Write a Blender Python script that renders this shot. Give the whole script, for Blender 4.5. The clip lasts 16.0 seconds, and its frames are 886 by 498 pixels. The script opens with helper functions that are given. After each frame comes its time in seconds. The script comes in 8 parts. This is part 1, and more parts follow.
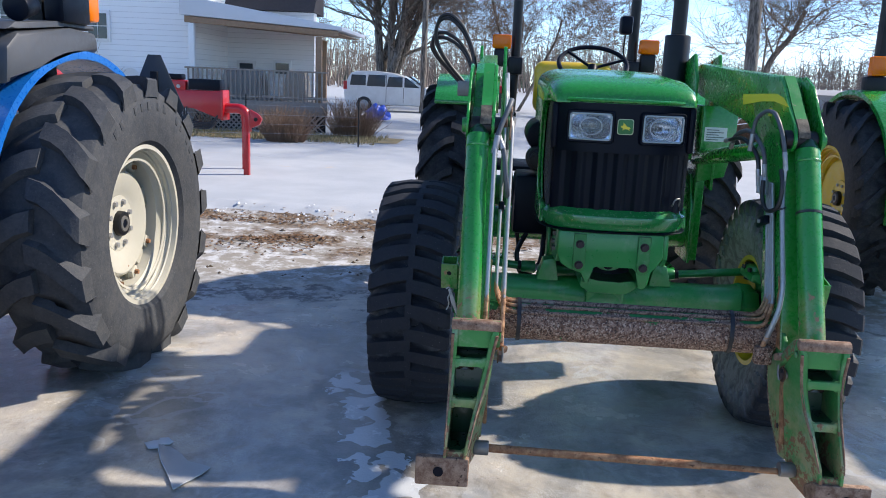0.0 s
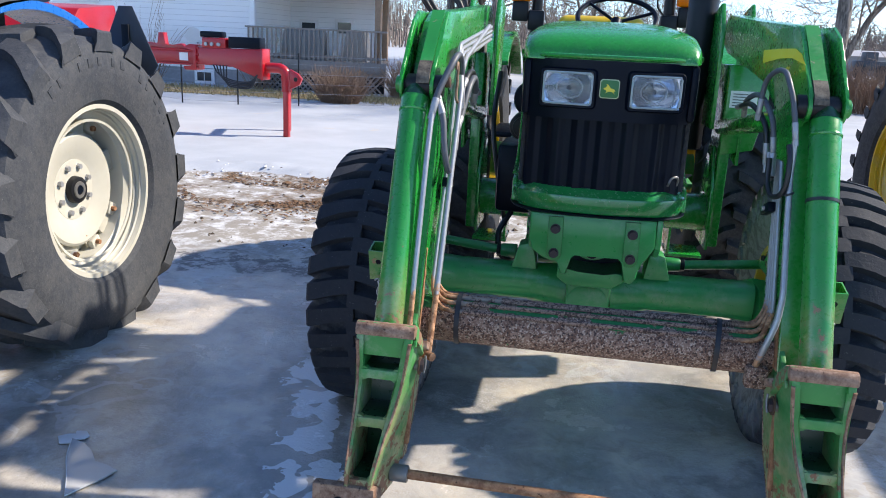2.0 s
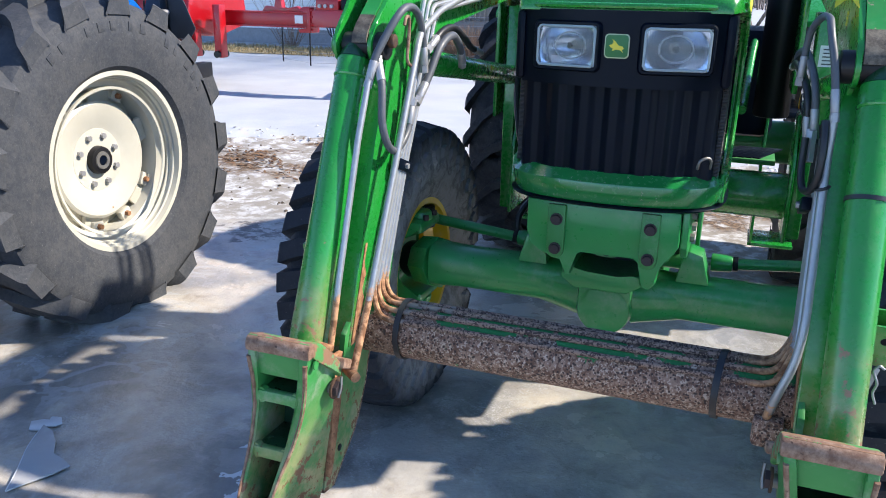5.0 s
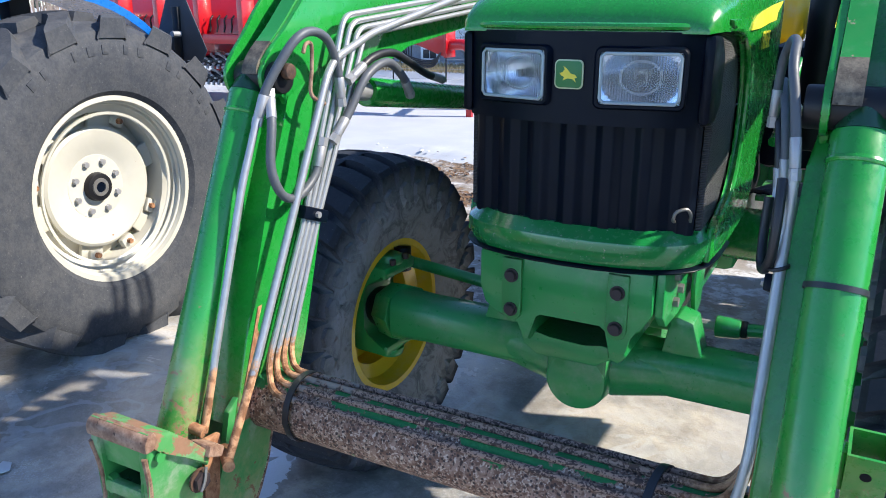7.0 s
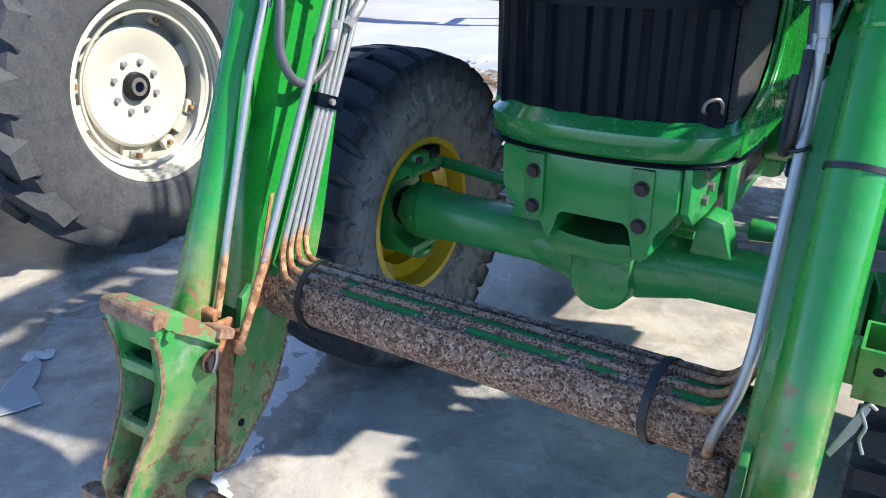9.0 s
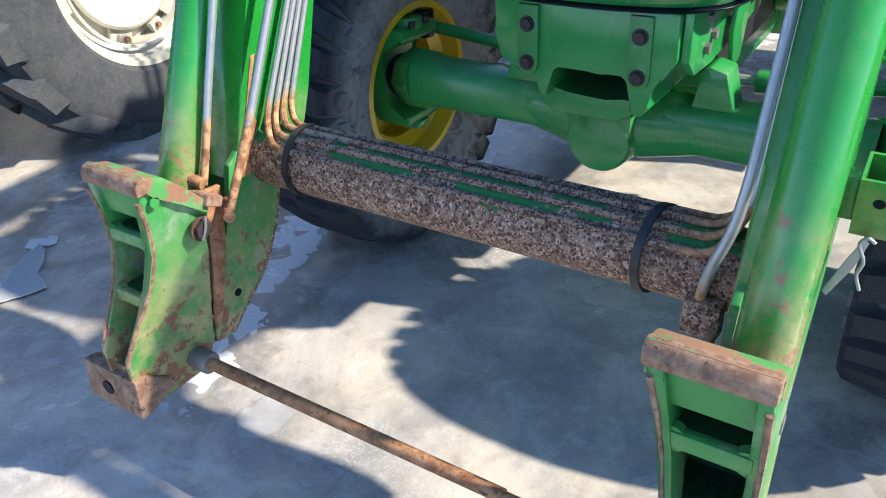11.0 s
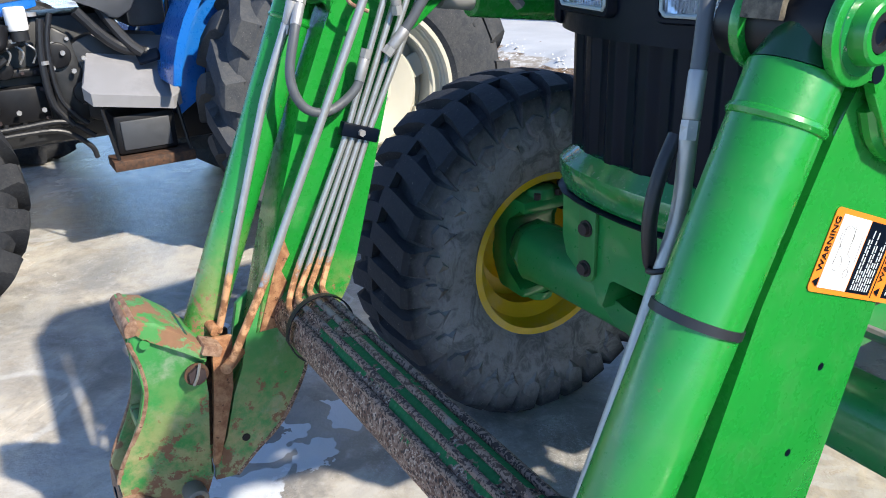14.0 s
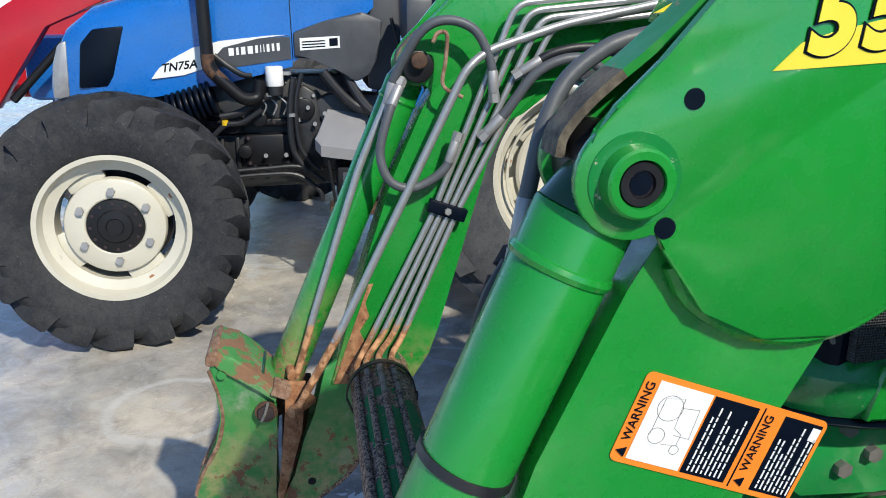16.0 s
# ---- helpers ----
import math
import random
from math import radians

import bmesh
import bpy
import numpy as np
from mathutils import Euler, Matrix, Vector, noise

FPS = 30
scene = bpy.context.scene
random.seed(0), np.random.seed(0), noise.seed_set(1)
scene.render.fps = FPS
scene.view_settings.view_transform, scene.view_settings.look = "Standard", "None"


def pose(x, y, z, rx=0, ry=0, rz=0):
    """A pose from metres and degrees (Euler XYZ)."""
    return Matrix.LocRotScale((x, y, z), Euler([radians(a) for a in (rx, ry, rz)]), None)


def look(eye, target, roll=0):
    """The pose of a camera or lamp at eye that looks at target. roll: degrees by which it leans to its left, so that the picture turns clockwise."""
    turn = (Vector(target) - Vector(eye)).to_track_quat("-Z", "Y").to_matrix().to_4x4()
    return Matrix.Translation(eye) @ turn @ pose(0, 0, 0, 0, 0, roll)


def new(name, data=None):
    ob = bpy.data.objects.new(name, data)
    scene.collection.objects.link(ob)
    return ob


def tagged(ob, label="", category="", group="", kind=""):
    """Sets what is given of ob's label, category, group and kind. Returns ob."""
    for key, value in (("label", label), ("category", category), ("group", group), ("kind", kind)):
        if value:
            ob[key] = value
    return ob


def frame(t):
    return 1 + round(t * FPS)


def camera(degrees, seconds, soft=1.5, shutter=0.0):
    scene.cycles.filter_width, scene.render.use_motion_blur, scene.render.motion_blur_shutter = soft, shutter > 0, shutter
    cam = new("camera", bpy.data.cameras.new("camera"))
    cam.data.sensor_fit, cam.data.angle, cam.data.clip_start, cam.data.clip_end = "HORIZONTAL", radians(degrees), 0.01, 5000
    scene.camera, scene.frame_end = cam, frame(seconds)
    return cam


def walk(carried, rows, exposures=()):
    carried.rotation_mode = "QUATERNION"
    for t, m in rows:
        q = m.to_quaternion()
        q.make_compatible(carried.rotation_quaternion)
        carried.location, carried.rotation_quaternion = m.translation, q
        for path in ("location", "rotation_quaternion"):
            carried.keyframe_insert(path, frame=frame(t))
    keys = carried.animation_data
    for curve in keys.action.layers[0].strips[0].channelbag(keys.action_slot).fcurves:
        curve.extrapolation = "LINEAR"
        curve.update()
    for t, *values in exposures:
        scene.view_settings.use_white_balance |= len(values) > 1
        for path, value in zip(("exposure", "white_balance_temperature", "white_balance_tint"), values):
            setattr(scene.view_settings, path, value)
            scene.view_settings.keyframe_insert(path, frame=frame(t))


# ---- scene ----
cam = camera(59.2, 16.0, soft=0.95, shutter=0.0)
METRES, EYE, TILT, LEAN, TURN = 3.4, 1.43, -12.1, -2.4, 4.2
ROWS = [
    (0.0, 0.0, 0.0, 0.0, -0.0, 0.0, 0.0),
    (0.5, 0.0543, 0.0356, 0.002, 2.71, -0.35, -0.92),
    (1.0, 0.0995, 0.0572, 0.0031, 4.53, -1.08, -1.5),
    (1.5, 0.1164, 0.0918, 0.0036, 5.33, -2.03, -1.63),
    (2.0, 0.1262, 0.1372, 0.0198, 5.55, -2.73, -1.41),
    (2.5, 0.1377, 0.1626, 0.0239, 6.06, -3.49, -1.15),
    (3.0, 0.1707, 0.187, 0.0256, 7.46, -4.06, -1.18),
    (3.5, 0.2042, 0.2054, 0.0292, 9.56, -4.76, -1.27),
    (4.0, 0.2309, 0.2218, 0.0305, 12.01, -5.43, -1.61),
    (6.5, 0.3052, 0.3931, 0.0666, 22.48, -5.4, -2.7),
    (7.0, 0.3387, 0.4112, 0.0723, 24.12, -5.31, -2.82),
    (7.5, 0.3473, 0.4161, 0.0727, 25.33, -5.33, -3.14),
    (8.0, 0.3462, 0.4151, 0.0728, 26.34, -6.12, -3.5),
    (8.5, 0.3501, 0.4226, 0.0698, 27.2, -7.77, -3.7),
    (9.0, 0.3578, 0.4307, 0.0553, 28.27, -11.5, -3.27),
    (9.5, 0.3574, 0.4311, 0.0353, 28.39, -15.42, -2.3),
    (12.0, 0.383, 0.4828, 0.0426, 28.95, -19.66, -0.97),
    (12.5, 0.3966, 0.5277, 0.0613, 33.45, -18.21, -1.65),
    (13.0, 0.4175, 0.5576, 0.0749, 40.05, -16.57, -2.92),
    (13.5, 0.4535, 0.5833, 0.0861, 47.39, -14.93, -4.49),
    (14.0, 0.4701, 0.5944, 0.0908, 54.4, -13.55, -6.27),
    (14.5, 0.4605, 0.6188, 0.0991, 60.83, -12.15, -8.06),
    (15.0, 0.453, 0.6469, 0.1075, 66.45, -11.35, -9.46),
    (15.5, 0.4777, 0.6747, 0.1144, 71.65, -11.01, -10.5),
    (16.0, 0.5173, 0.7004, 0.1195, 76.02, -12.07, -10.64),
]
walk(cam, [(t, pose(0, 0, EYE, TILT, LEAN, TURN) @ pose(METRES * x, METRES * y, METRES * z, 90 + pitch, roll, yaw)) for t, x, y, z, yaw, pitch, roll in ROWS],
     exposures=[(0.0, 0.97, 6850, 12.5), (2.0, 1.21, 6900, 12.5), (4.0, 1.34, 6850, 12.5), (7.0, 1.41, 6700, 11), (9.5, 1.52, 6850, 10), (12.0, 1.54, 7050, 10), (13.0, 1.49, 6950, 9),
                (14.0, 1.27, 6950, 9), (15.0, 1.12, 6850, 8), (16.0, 0.58, 6850, 7)])

# ---------------------------------------------------------------- light
SUN_ELEV, SUN_AZ = 40.0, 68.0   # degrees; azimuth from +y towards +x
world = bpy.data.worlds.new("world")
scene.world = world
world.use_nodes = True
wn = world.node_tree
sky = wn.nodes.new("ShaderNodeTexSky")
sky.sky_type = "NISHITA"
sky.sun_disc = False
sky.sun_elevation, sky.sun_rotation = radians(SUN_ELEV), radians(SUN_AZ)
sky.altitude = 3000
sky.air_density, sky.dust_density, sky.ozone_density = 1.0, 0.0, 3.5
tint = wn.nodes.new("ShaderNodeMix")
tint.data_type, tint.blend_type = "RGBA", "MULTIPLY"
tint.inputs[0].default_value, tint.inputs[7].default_value = 1.0, (0.83, 0.915, 0.99, 1)
wn.links.new(sky.outputs[0], tint.inputs[6])
wn.links.new(tint.outputs[2], wn.nodes["Background"].inputs[0])
wn.nodes["Background"].inputs[1].default_value = 0.154
sun_data = bpy.data.lights.new("sun", "SUN")
sun_data.energy, sun_data.angle, sun_data.color = 3.4, radians(1.2), (1.0, 0.945, 0.85)
sun_lamp = new("sun", sun_data)
sun_lamp.matrix_world = look((math.sin(radians(SUN_AZ)) * math.cos(radians(SUN_ELEV)) * 30, math.cos(radians(SUN_AZ)) * math.cos(radians(SUN_ELEV)) * 30,
                              math.sin(radians(SUN_ELEV)) * 30), (0, 0, 0))


# ---------------------------------------------------------------- material helpers
class Nodes:
    """A small builder of node materials."""

    def __init__(self, name):
        self.mat = bpy.data.materials.new(name)
        self.mat.use_nodes = True
        self.t = self.mat.node_tree
        self.bsdf = self.t.nodes["Principled BSDF"]
        self.co = self.t.nodes.new("ShaderNodeTexCoord").outputs["Object"]

    def put(self, socket, value):
        if hasattr(value, "is_output"):
            self.t.links.new(value, socket)
        elif hasattr(value, "__len__") and len(value) == 3 and socket.type == "RGBA":
            socket.default_value = (*value, 1)
        else:
            socket.default_value = value

    def node(self, kind, **sockets):
        n = self.t.nodes.new(kind)
        for k, v in sockets.items():
            self.put(n.inputs[k.replace("_", " ")], v)
        return n

    def geo(self):
        return self.t.nodes.new("ShaderNodeNewGeometry").outputs["Position"]

    def noise(self, scale, detail=5.0, rough=0.6, co=None, distort=0.0):
        n = self.node("ShaderNodeTexNoise", Vector=co or self.co, Scale=scale, Detail=detail, Roughness=rough, Distortion=distort)
        return n.outputs["Fac"]

    def voronoi(self, scale, co=None, feature="F1", out="Distance"):
        n = self.t.nodes.new("ShaderNodeTexVoronoi")
        n.feature = feature
        self.put(n.inputs["Vector"], co or self.co)
        n.inputs["Scale"].default_value = scale
        return n.outputs[out]

    def step(self, x, lo, hi):
        n = self.t.nodes.new("ShaderNodeMapRange")
        n.interpolation_type = "SMOOTHSTEP"
        self.put(n.inputs[0], x)
        n.inputs[1].default_value, n.inputs[2].default_value = lo, hi
        return n.outputs[0]

    def range(self, x, lo, hi, a, b):
        n = self.t.nodes.new("ShaderNodeMapRange")
        self.put(n.inputs[0], x)
        for i, v in enumerate((lo, hi, a, b)):
            n.inputs[i + 1].default_value = v
        return n.outputs[0]

    def mix(self, f, a, b):
        n = self.t.nodes.new("ShaderNodeMix")
        n.data_type = "RGBA"
        self.put(n.inputs[0], f)
        self.put(n.inputs[6], a)
        self.put(n.inputs[7], b)
        return n.outputs[2]

    def math(self, op, a, b=0.0):
        n = self.t.nodes.new("ShaderNodeMath")
        n.operation = op
        self.put(n.inputs[0], a)
        self.put(n.inputs[1], b)
        return n.outputs[0]

    def xyz(self, co):
        n = self.t.nodes.new("ShaderNodeSeparateXYZ")
        self.put(n.inputs[0], co)
        return n.outputs

    def bump(self, h, strength=0.3, dist=0.01):
        n = self.node("ShaderNodeBump", Height=h, Strength=strength, Distance=dist)
        self.put(self.bsdf.inputs["Normal"], n.outputs[0])

    def set(self, **kw):
        for k, v in kw.items():
            self.put(self.bsdf.inputs[k.replace("_", " ")], v)
        return self.mat


def dark(c, f):
    return tuple(v * f for v in c)


def paint(name, base, rough=0.32, chips=0.0, dust=0.25, coat=0.3, chip_col=(0.16, 0.065, 0.03), low=None, chip_scale=14):
    """Enamel with faint fading, dust, scratches and, with chips, rust that breaks through. low: (z, band) below which the wear gathers."""
    n = Nodes(name)
    p = n.geo()
    big, fine = n.noise(3.2, 4, co=p), n.noise(60, 4, co=p)
    col = n.mix(n.step(big, 0.3, 0.75), dark(base, 0.86), base)
    dustf = n.math("MULTIPLY", n.step(n.noise(9, 6, 0.7, co=p), 0.48, 0.8), dust)
    col = n.mix(dustf, col, (0.42, 0.40, 0.36))
    r = n.range(fine, 0.3, 0.7, rough - 0.06, rough + 0.12)
    if low:
        zz = n.math("ADD", n.xyz(p)[2], n.math("MULTIPLY", n.math("SUBTRACT", n.noise(7, 6, 0.7, co=p), 0.5), 0.16))
        tan = n.mix(n.noise(50, 5, 0.7, co=p), (0.24, 0.17, 0.06), (0.46, 0.40, 0.22))
        patchy = n.step(n.noise(16, 6, 0.7, co=p), 0.36, 0.60)
        col = n.mix(n.math("MULTIPLY", n.math("MULTIPLY", n.range(zz, low[0] - low[1] * 0.3, low[0] + low[1] * 0.8, 1, 0), patchy), 0.75), col, tan)
    if chips:
        spread = n.noise(chip_scale, 8, 0.72, co=p)
        if low:
            z = n.xyz(p)[2]
            gather = n.range(z, low[0] - low[1], low[0] + low[1], 0.20, 0.0)
            spread = n.math("ADD", spread, gather)
        f = n.step(spread, 0.72 - chips * 0.2, 0.76 - chips * 0.2)
        rust = n.mix(n.noise(45, 6, 0.7, co=p), chip_col, (0.27, 0.15, 0.09))
        col = n.mix(f, col, rust)
        r = n.math("ADD", r, n.math("MULTIPLY", f, 0.4))
    n.bump(n.noise(25, 4, co=p), 0.05, 0.01)
    return n.set(Base_Color=col, Roughness=r, Coat_Weight=coat, Coat_Roughness=0.08)


def plain(name, base, rough=0.5, metal=0.0, scale=30, vary=0.25, bump=0.15, coat=0.0, spec=0.5):
    n = Nodes(name)
    p = n.geo()
    f = n.noise(scale, 6, 0.65, co=p)
    g = n.noise(scale * 0.15, 3, co=p)
    col = n.mix(n.step(f, 0.3, 0.7), dark(base, 1 - vary), dark(base, 1 + vary * 0.4))
    col = n.mix(n.step(g, 0.35, 0.75), dark(base, 1 - vary * 0.6), col)
    n.bump(f, bump, 0.004)
    return n.set(Base_Color=col, Roughness=n.range(f, 0.3, 0.7, max(rough - 0.08, 0.04), min(rough + 0.1, 1)), Metallic=metal, Coat_Weight=coat, Specular_IOR_Level=spec)


def rubber(name, dust=0.35, base=(0.024, 0.024, 0.026), axle=None):
    n = Nodes(name)
    p = n.geo()
    f = n.noise(7, 6, 0.7, co=p)
    g = n.noise(90, 4, 0.6, co=p)
    scuff = n.step(n.math("ADD", n.math("MULTIPLY", n.math("ADD", f, n.noise(24, 5, 0.7, co=p)), 0.5), n.math("MULTIPLY", g, 0.35)), 0.52, 0.84)
    if axle:
        # dry dust clings to the flank, the tread is wiped black
        q = n.xyz(p)
        r2 = n.math("ADD", n.math("POWER", n.math("ABSOLUTE", n.math("SUBTRACT", q[1], axle[0])), 2.0), n.math("POWER", n.math("ABSOLUTE", n.math("SUBTRACT", q[2], axle[1])), 2.0))
        flank = n.range(n.math("ADD", n.math("SQRT", r2), n.math("MULTIPLY", n.math("SUBTRACT", f, 0.5), 0.12)), axle[2], axle[3], 1.0, 0.0)
        base = n.mix(flank, (0.021, 0.024, 0.032), base)
        scuff = n.math("MULTIPLY", scuff, n.range(flank, 0.0, 1.0, 0.12, 1.0))
    col = n.mix(n.math("MULTIPLY", scuff, dust), base, (0.19, 0.18, 0.165))
    if axle:
        stain = n.math("MULTIPLY", flank, n.step(n.noise(13, 6, 0.7, co=p, distort=1.2), 0.44, 0.62))
        col = n.mix(n.math("MULTIPLY", stain, 0.6), col, (0.045, 0.048, 0.055))
        mud_ = n.math("MULTIPLY", flank, n.step(n.noise(30, 5, 0.7, co=p, distort=0.6), 0.60, 0.68))
        col = n.mix(n.math("MULTIPLY", mud_, 0.7), col, (0.27, 0.26, 0.24))
    mark = n.step(n.noise(150, 2, co=p), 0.68, 0.75)
    col = n.mix(n.math("MULTIPLY", mark, 0.35), col, (0.3, 0.29, 0.27))
    n.bump(n.math("ADD", g, n.math("MULTIPLY", f, 2.0)), 0.25, 0.006)
    return n.set(Base_Color=col, Roughness=n.range(f, 0.3, 0.7, 0.6, 0.85), Specular_IOR_Level=0.22)


def pitted(name):
    """Steel whose paint is gone: dark brown, speckled with pale flecks."""
    n = Nodes(name)
    p = n.geo()
    a = n.noise(60, 4, 0.6, co=p, distort=0.8)
    v = n.voronoi(125, co=p)
    col = n.mix(n.step(a, 0.40, 0.62), (0.135, 0.066, 0.042), (0.30, 0.185, 0.132))
    pale = n.math("MULTIPLY", n.step(n.noise(150, 3, 0.55, co=p, distort=1.0), 0.53, 0.62), 0.75)
    col = n.mix(pale, col, (0.58, 0.44, 0.34))
    pit = n.math("SUBTRACT", 1.0, n.step(n.math("ADD", v, n.math("MULTIPLY", n.math("SUBTRACT", a, 0.5), 0.5)), 0.26, 0.40))
    col = n.mix(n.math("MULTIPLY", pit, 0.92), col, (0.035, 0.021, 0.018))
    col = n.mix(n.math("MULTIPLY", n.step(n.noise(9, 3, co=p), 0.45, 0.65), 0.25), col, (0.16, 0.085, 0.06))
    zt = n.range(n.xyz(p)[2], 0.655, 0.675, 0.0, 0.16)
    left = n.step(n.math("ADD", n.noise(8, 5, 0.7, co=p), zt), 0.64, 0.67)
    col = n.mix(left, col, (0.01, 0.16, 0.045))
    n.bump(n.math("ADD", a, v), 0.5, 0.004)
    return n.set(Base_Color=col, Roughness=0.8, Metallic=0.05)


def rusty(name, base=(0.2, 0.08, 0.035), light=(0.42, 0.22, 0.11)):
    n = Nodes(name)
    p = n.geo()
    f = n.noise(38, 8, 0.7, co=p)
    col = n.mix(n.step(f, 0.35, 0.68), base, light)
    col = n.mix(n.step(n.noise(70, 4, co=p), 0.6, 0.7), col, dark(base, 0.4))
    n.bump(f, 0.4, 0.004)
    return n.set(Base_Color=col, Roughness=0.78)


def pipe_metal(name, low):
    """Zinc-plated pipe that has rusted below the height low."""
    n = Nodes(name)
    p = n.geo()
    z = n.xyz(p)[2]
    f = n.noise(55, 5, co=p)
    m = n.step(n.math("ADD", n.range(z, low - 0.06, low + 0.06, 1, 0), n.math("MULTIPLY", n.math("SUBTRACT", f, 0.5), 1.0)), 0.4, 0.6)
    zinc = n.mix(f, (0.28, 0.29, 0.30), (0.44, 0.45, 0.455))
    rust = n.mix(n.step(f, 0.4, 0.6), (0.2, 0.09, 0.04), (0.5, 0.27, 0.14))
    speck = n.mix(n.step(n.noise(120, 2, 0.5, co=p, distort=1.5), 0.44, 0.54), (0.05, 0.028, 0.022), (0.28, 0.18, 0.135))
    speck = n.mix(n.step(n.noise(15, 4, 0.6, co=p), 0.60, 0.66), speck, (0.24, 0.20, 0.17))
    inner = n.range(n.math("ABSOLUTE", n.math("SUBTRACT", n.xyz(p)[0], 0.487)), 0.37, 0.42, 1, 0)
    rust = n.mix(n.math("MULTIPLY", n.range(z, 0.695, 0.72, 1, 0), inner), rust, speck)
    n.bump(f, 0.2, 0.002)
    return n.set(Base_Color=n.mix(m, zinc, rust), Metallic=n.range(m, 0, 1, 0.55, 0.05), Roughness=n.range(m, 0, 1, 0.42, 0.8))


def lens_glass(name, tint=(1, 1, 1)):
    n = Nodes(name)
    x = n.xyz(n.co)
    w = n.math("SINE", n.math("MULTIPLY", x[0], 1150.0))
    n.bump(w, 0.2, 0.0014)
    return n.set(Base_Color=n.mix(n.step(w, -0.6, 0.6), (0.90, 0.95, 1.0), (0.97, 0.99, 1.0)), Transmission_Weight=0.95, Roughness=0.05, IOR=1.4)


GREEN = paint("green_enamel", (0.007, 0.250, 0.030), 0.24, chips=0.03, dust=0.05, coat=0.45)
GREEN_WORN = paint("green_enamel_worn", (0.007, 0.250, 0.032), 0.28, chips=0.30, dust=0.07, low=(0.70, 0.20), chip_col=(0.30, 0.15, 0.08), chip_scale=34)
GREEN_BOOM = paint("green_arm_enamel", (0.007, 0.250, 0.032), 0.26, chips=0.10, dust=0.07, low=(0.64, 0.13), chip_col=(0.28, 0.12, 0.06), chip_scale=28)
# dark twin of the green paint: grime, with hollow shade put into the colour
GREEN_GRIMY_SHADE = paint("grimy_shaded_green_enamel", (0.006, 0.055, 0.022), 0.3, chips=0.3, dust=0.1, chip_col=(0.02, 0.018, 0.016), chip_scale=18)
RUST_GREEN = paint("rust_with_green_remains", (0.05, 0.24, 0.06), 0.6, chips=1.22, dust=0.4, coat=0.0, chip_col=(0.17, 0.085, 0.045))
GREEN_SCRATCH = paint("scratched_green_enamel", (0.007, 0.205, 0.045), 0.2, chips=0.46, dust=0.08, coat=0.6, chip_col=(0.42, 0.48, 0.44), chip_scale=110)
GREEN_DUSTY = paint("scraped_green_enamel", (0.012, 0.250, 0.040), 0.35, chips=0.55, dust=0.35, coat=0.2, chip_col=(0.30, 0.30, 0.20), chip_scale=24)
GREEN_CAST = paint("green_casting", (0.030, 0.24, 0.055), 0.46, chips=0.26, dust=0.75, coat=0.05, low=(0.44, 0.20), chip_scale=20)
GREEN_AXLE = paint("green_axle_paint", (0.012, 0.270, 0.062), 0.32, chips=0.26, dust=0.24, chip_col=(0.12, 0.07, 0.04), chip_scale=36)
YELLOW = paint("yellow_enamel", (0.72, 0.47, 0.012), 0.4, chips=0.08, dust=0.35)
CREAM = paint("cream_enamel", (0.56, 0.535, 0.45), 0.40, chips=0.20, dust=0.14, chip_col=(0.3, 0.15, 0.06))
BLUE = paint("blue_enamel", (0.002, 0.128, 0.47), 0.28, dust=0.03, coat=0.3)
RED = paint("red_enamel", (0.42, 0.002, 0.008), 0.32, dust=0.0)
BLACK = plain("black_plastic", (0.0016, 0.0046, 0.0125), 0.38, scale=40, bump=0.05, spec=0.14)
BLACK_STEEL = plain("black_steel", (0.010, 0.010, 0.012), 0.42, scale=20, spec=0.3)
ENGINE = plain("engine_grey", (0.020, 0.021, 0.024), 0.45, scale=18, vary=0.5)
CHAR = plain("charcoal_plastic", (0.055, 0.060, 0.070), 0.5, scale=25)
STEP_GREY = plain("grey_step_plastic", (0.24, 0.24, 0.255), 0.65, scale=14)
TYRE = rubber("tyre_rubber", 0.22, (0.022, 0.024, 0.029))
TYRE_FRONT = rubber("tyre_rubber_scuffed", 0.5, (0.27, 0.28, 0.305), (3.46, 0.487, 0.37, 0.475))
TYRE_BLACK = rubber("tyre_rubber_black", 0.13, (0.019, 0.021, 0.026))
TYRE_DUSTY = rubber("tyre_rubber_dusty", 0.22, (0.042, 0.047, 0.056))
PITTED = pitted("pitted_rust")
RUST = rusty("rust")
RUST_PLATE = rusty("rust_plate", (0.15, 0.075, 0.045), (0.34, 0.22, 0.15))
DIRTY = rusty("caked_dirt", (0.045, 0.036, 0.028), (0.17, 0.145, 0.105))
RUST_DARK = rusty("dark_rust", (0.035, 0.02, 0.014), (0.12, 0.055, 0.028))
BOLT = plain("dark_bolt_steel", (0.05, 0.035, 0.037), 0.55, metal=0.3)
STEEL_GREY = plain("greasy_steel", (0.24, 0.23, 0.215), 0.45, metal=0.5)
PIPE = pipe_metal("zinc_pipe", 0.745)
PIPE_CLEAN = pipe_metal("zinc_pipe_clean", 0.63)
ZINC = plain("zinc_fitting", (0.40, 0.40, 0.41), 0.45, metal=0.5)
HOSE = plain("hose_rubber", (0.085, 0.094, 0.108), 0.5, scale=50)
HOSE_BLACK = plain("black_hose", (0.015, 0.016, 0.02), 0.45, scale=50)
AMBER = Nodes("amber_lens").set(Base_Color=(0.9, 0.2, 0.0), Roughness=0.25, Transmission_Weight=0.25)
LENS = lens_glass("headlamp_glass")
LENS_RIM = plain("milky_glass_edge", (0.36, 0.43, 0.45), 0.15, vary=0.15)
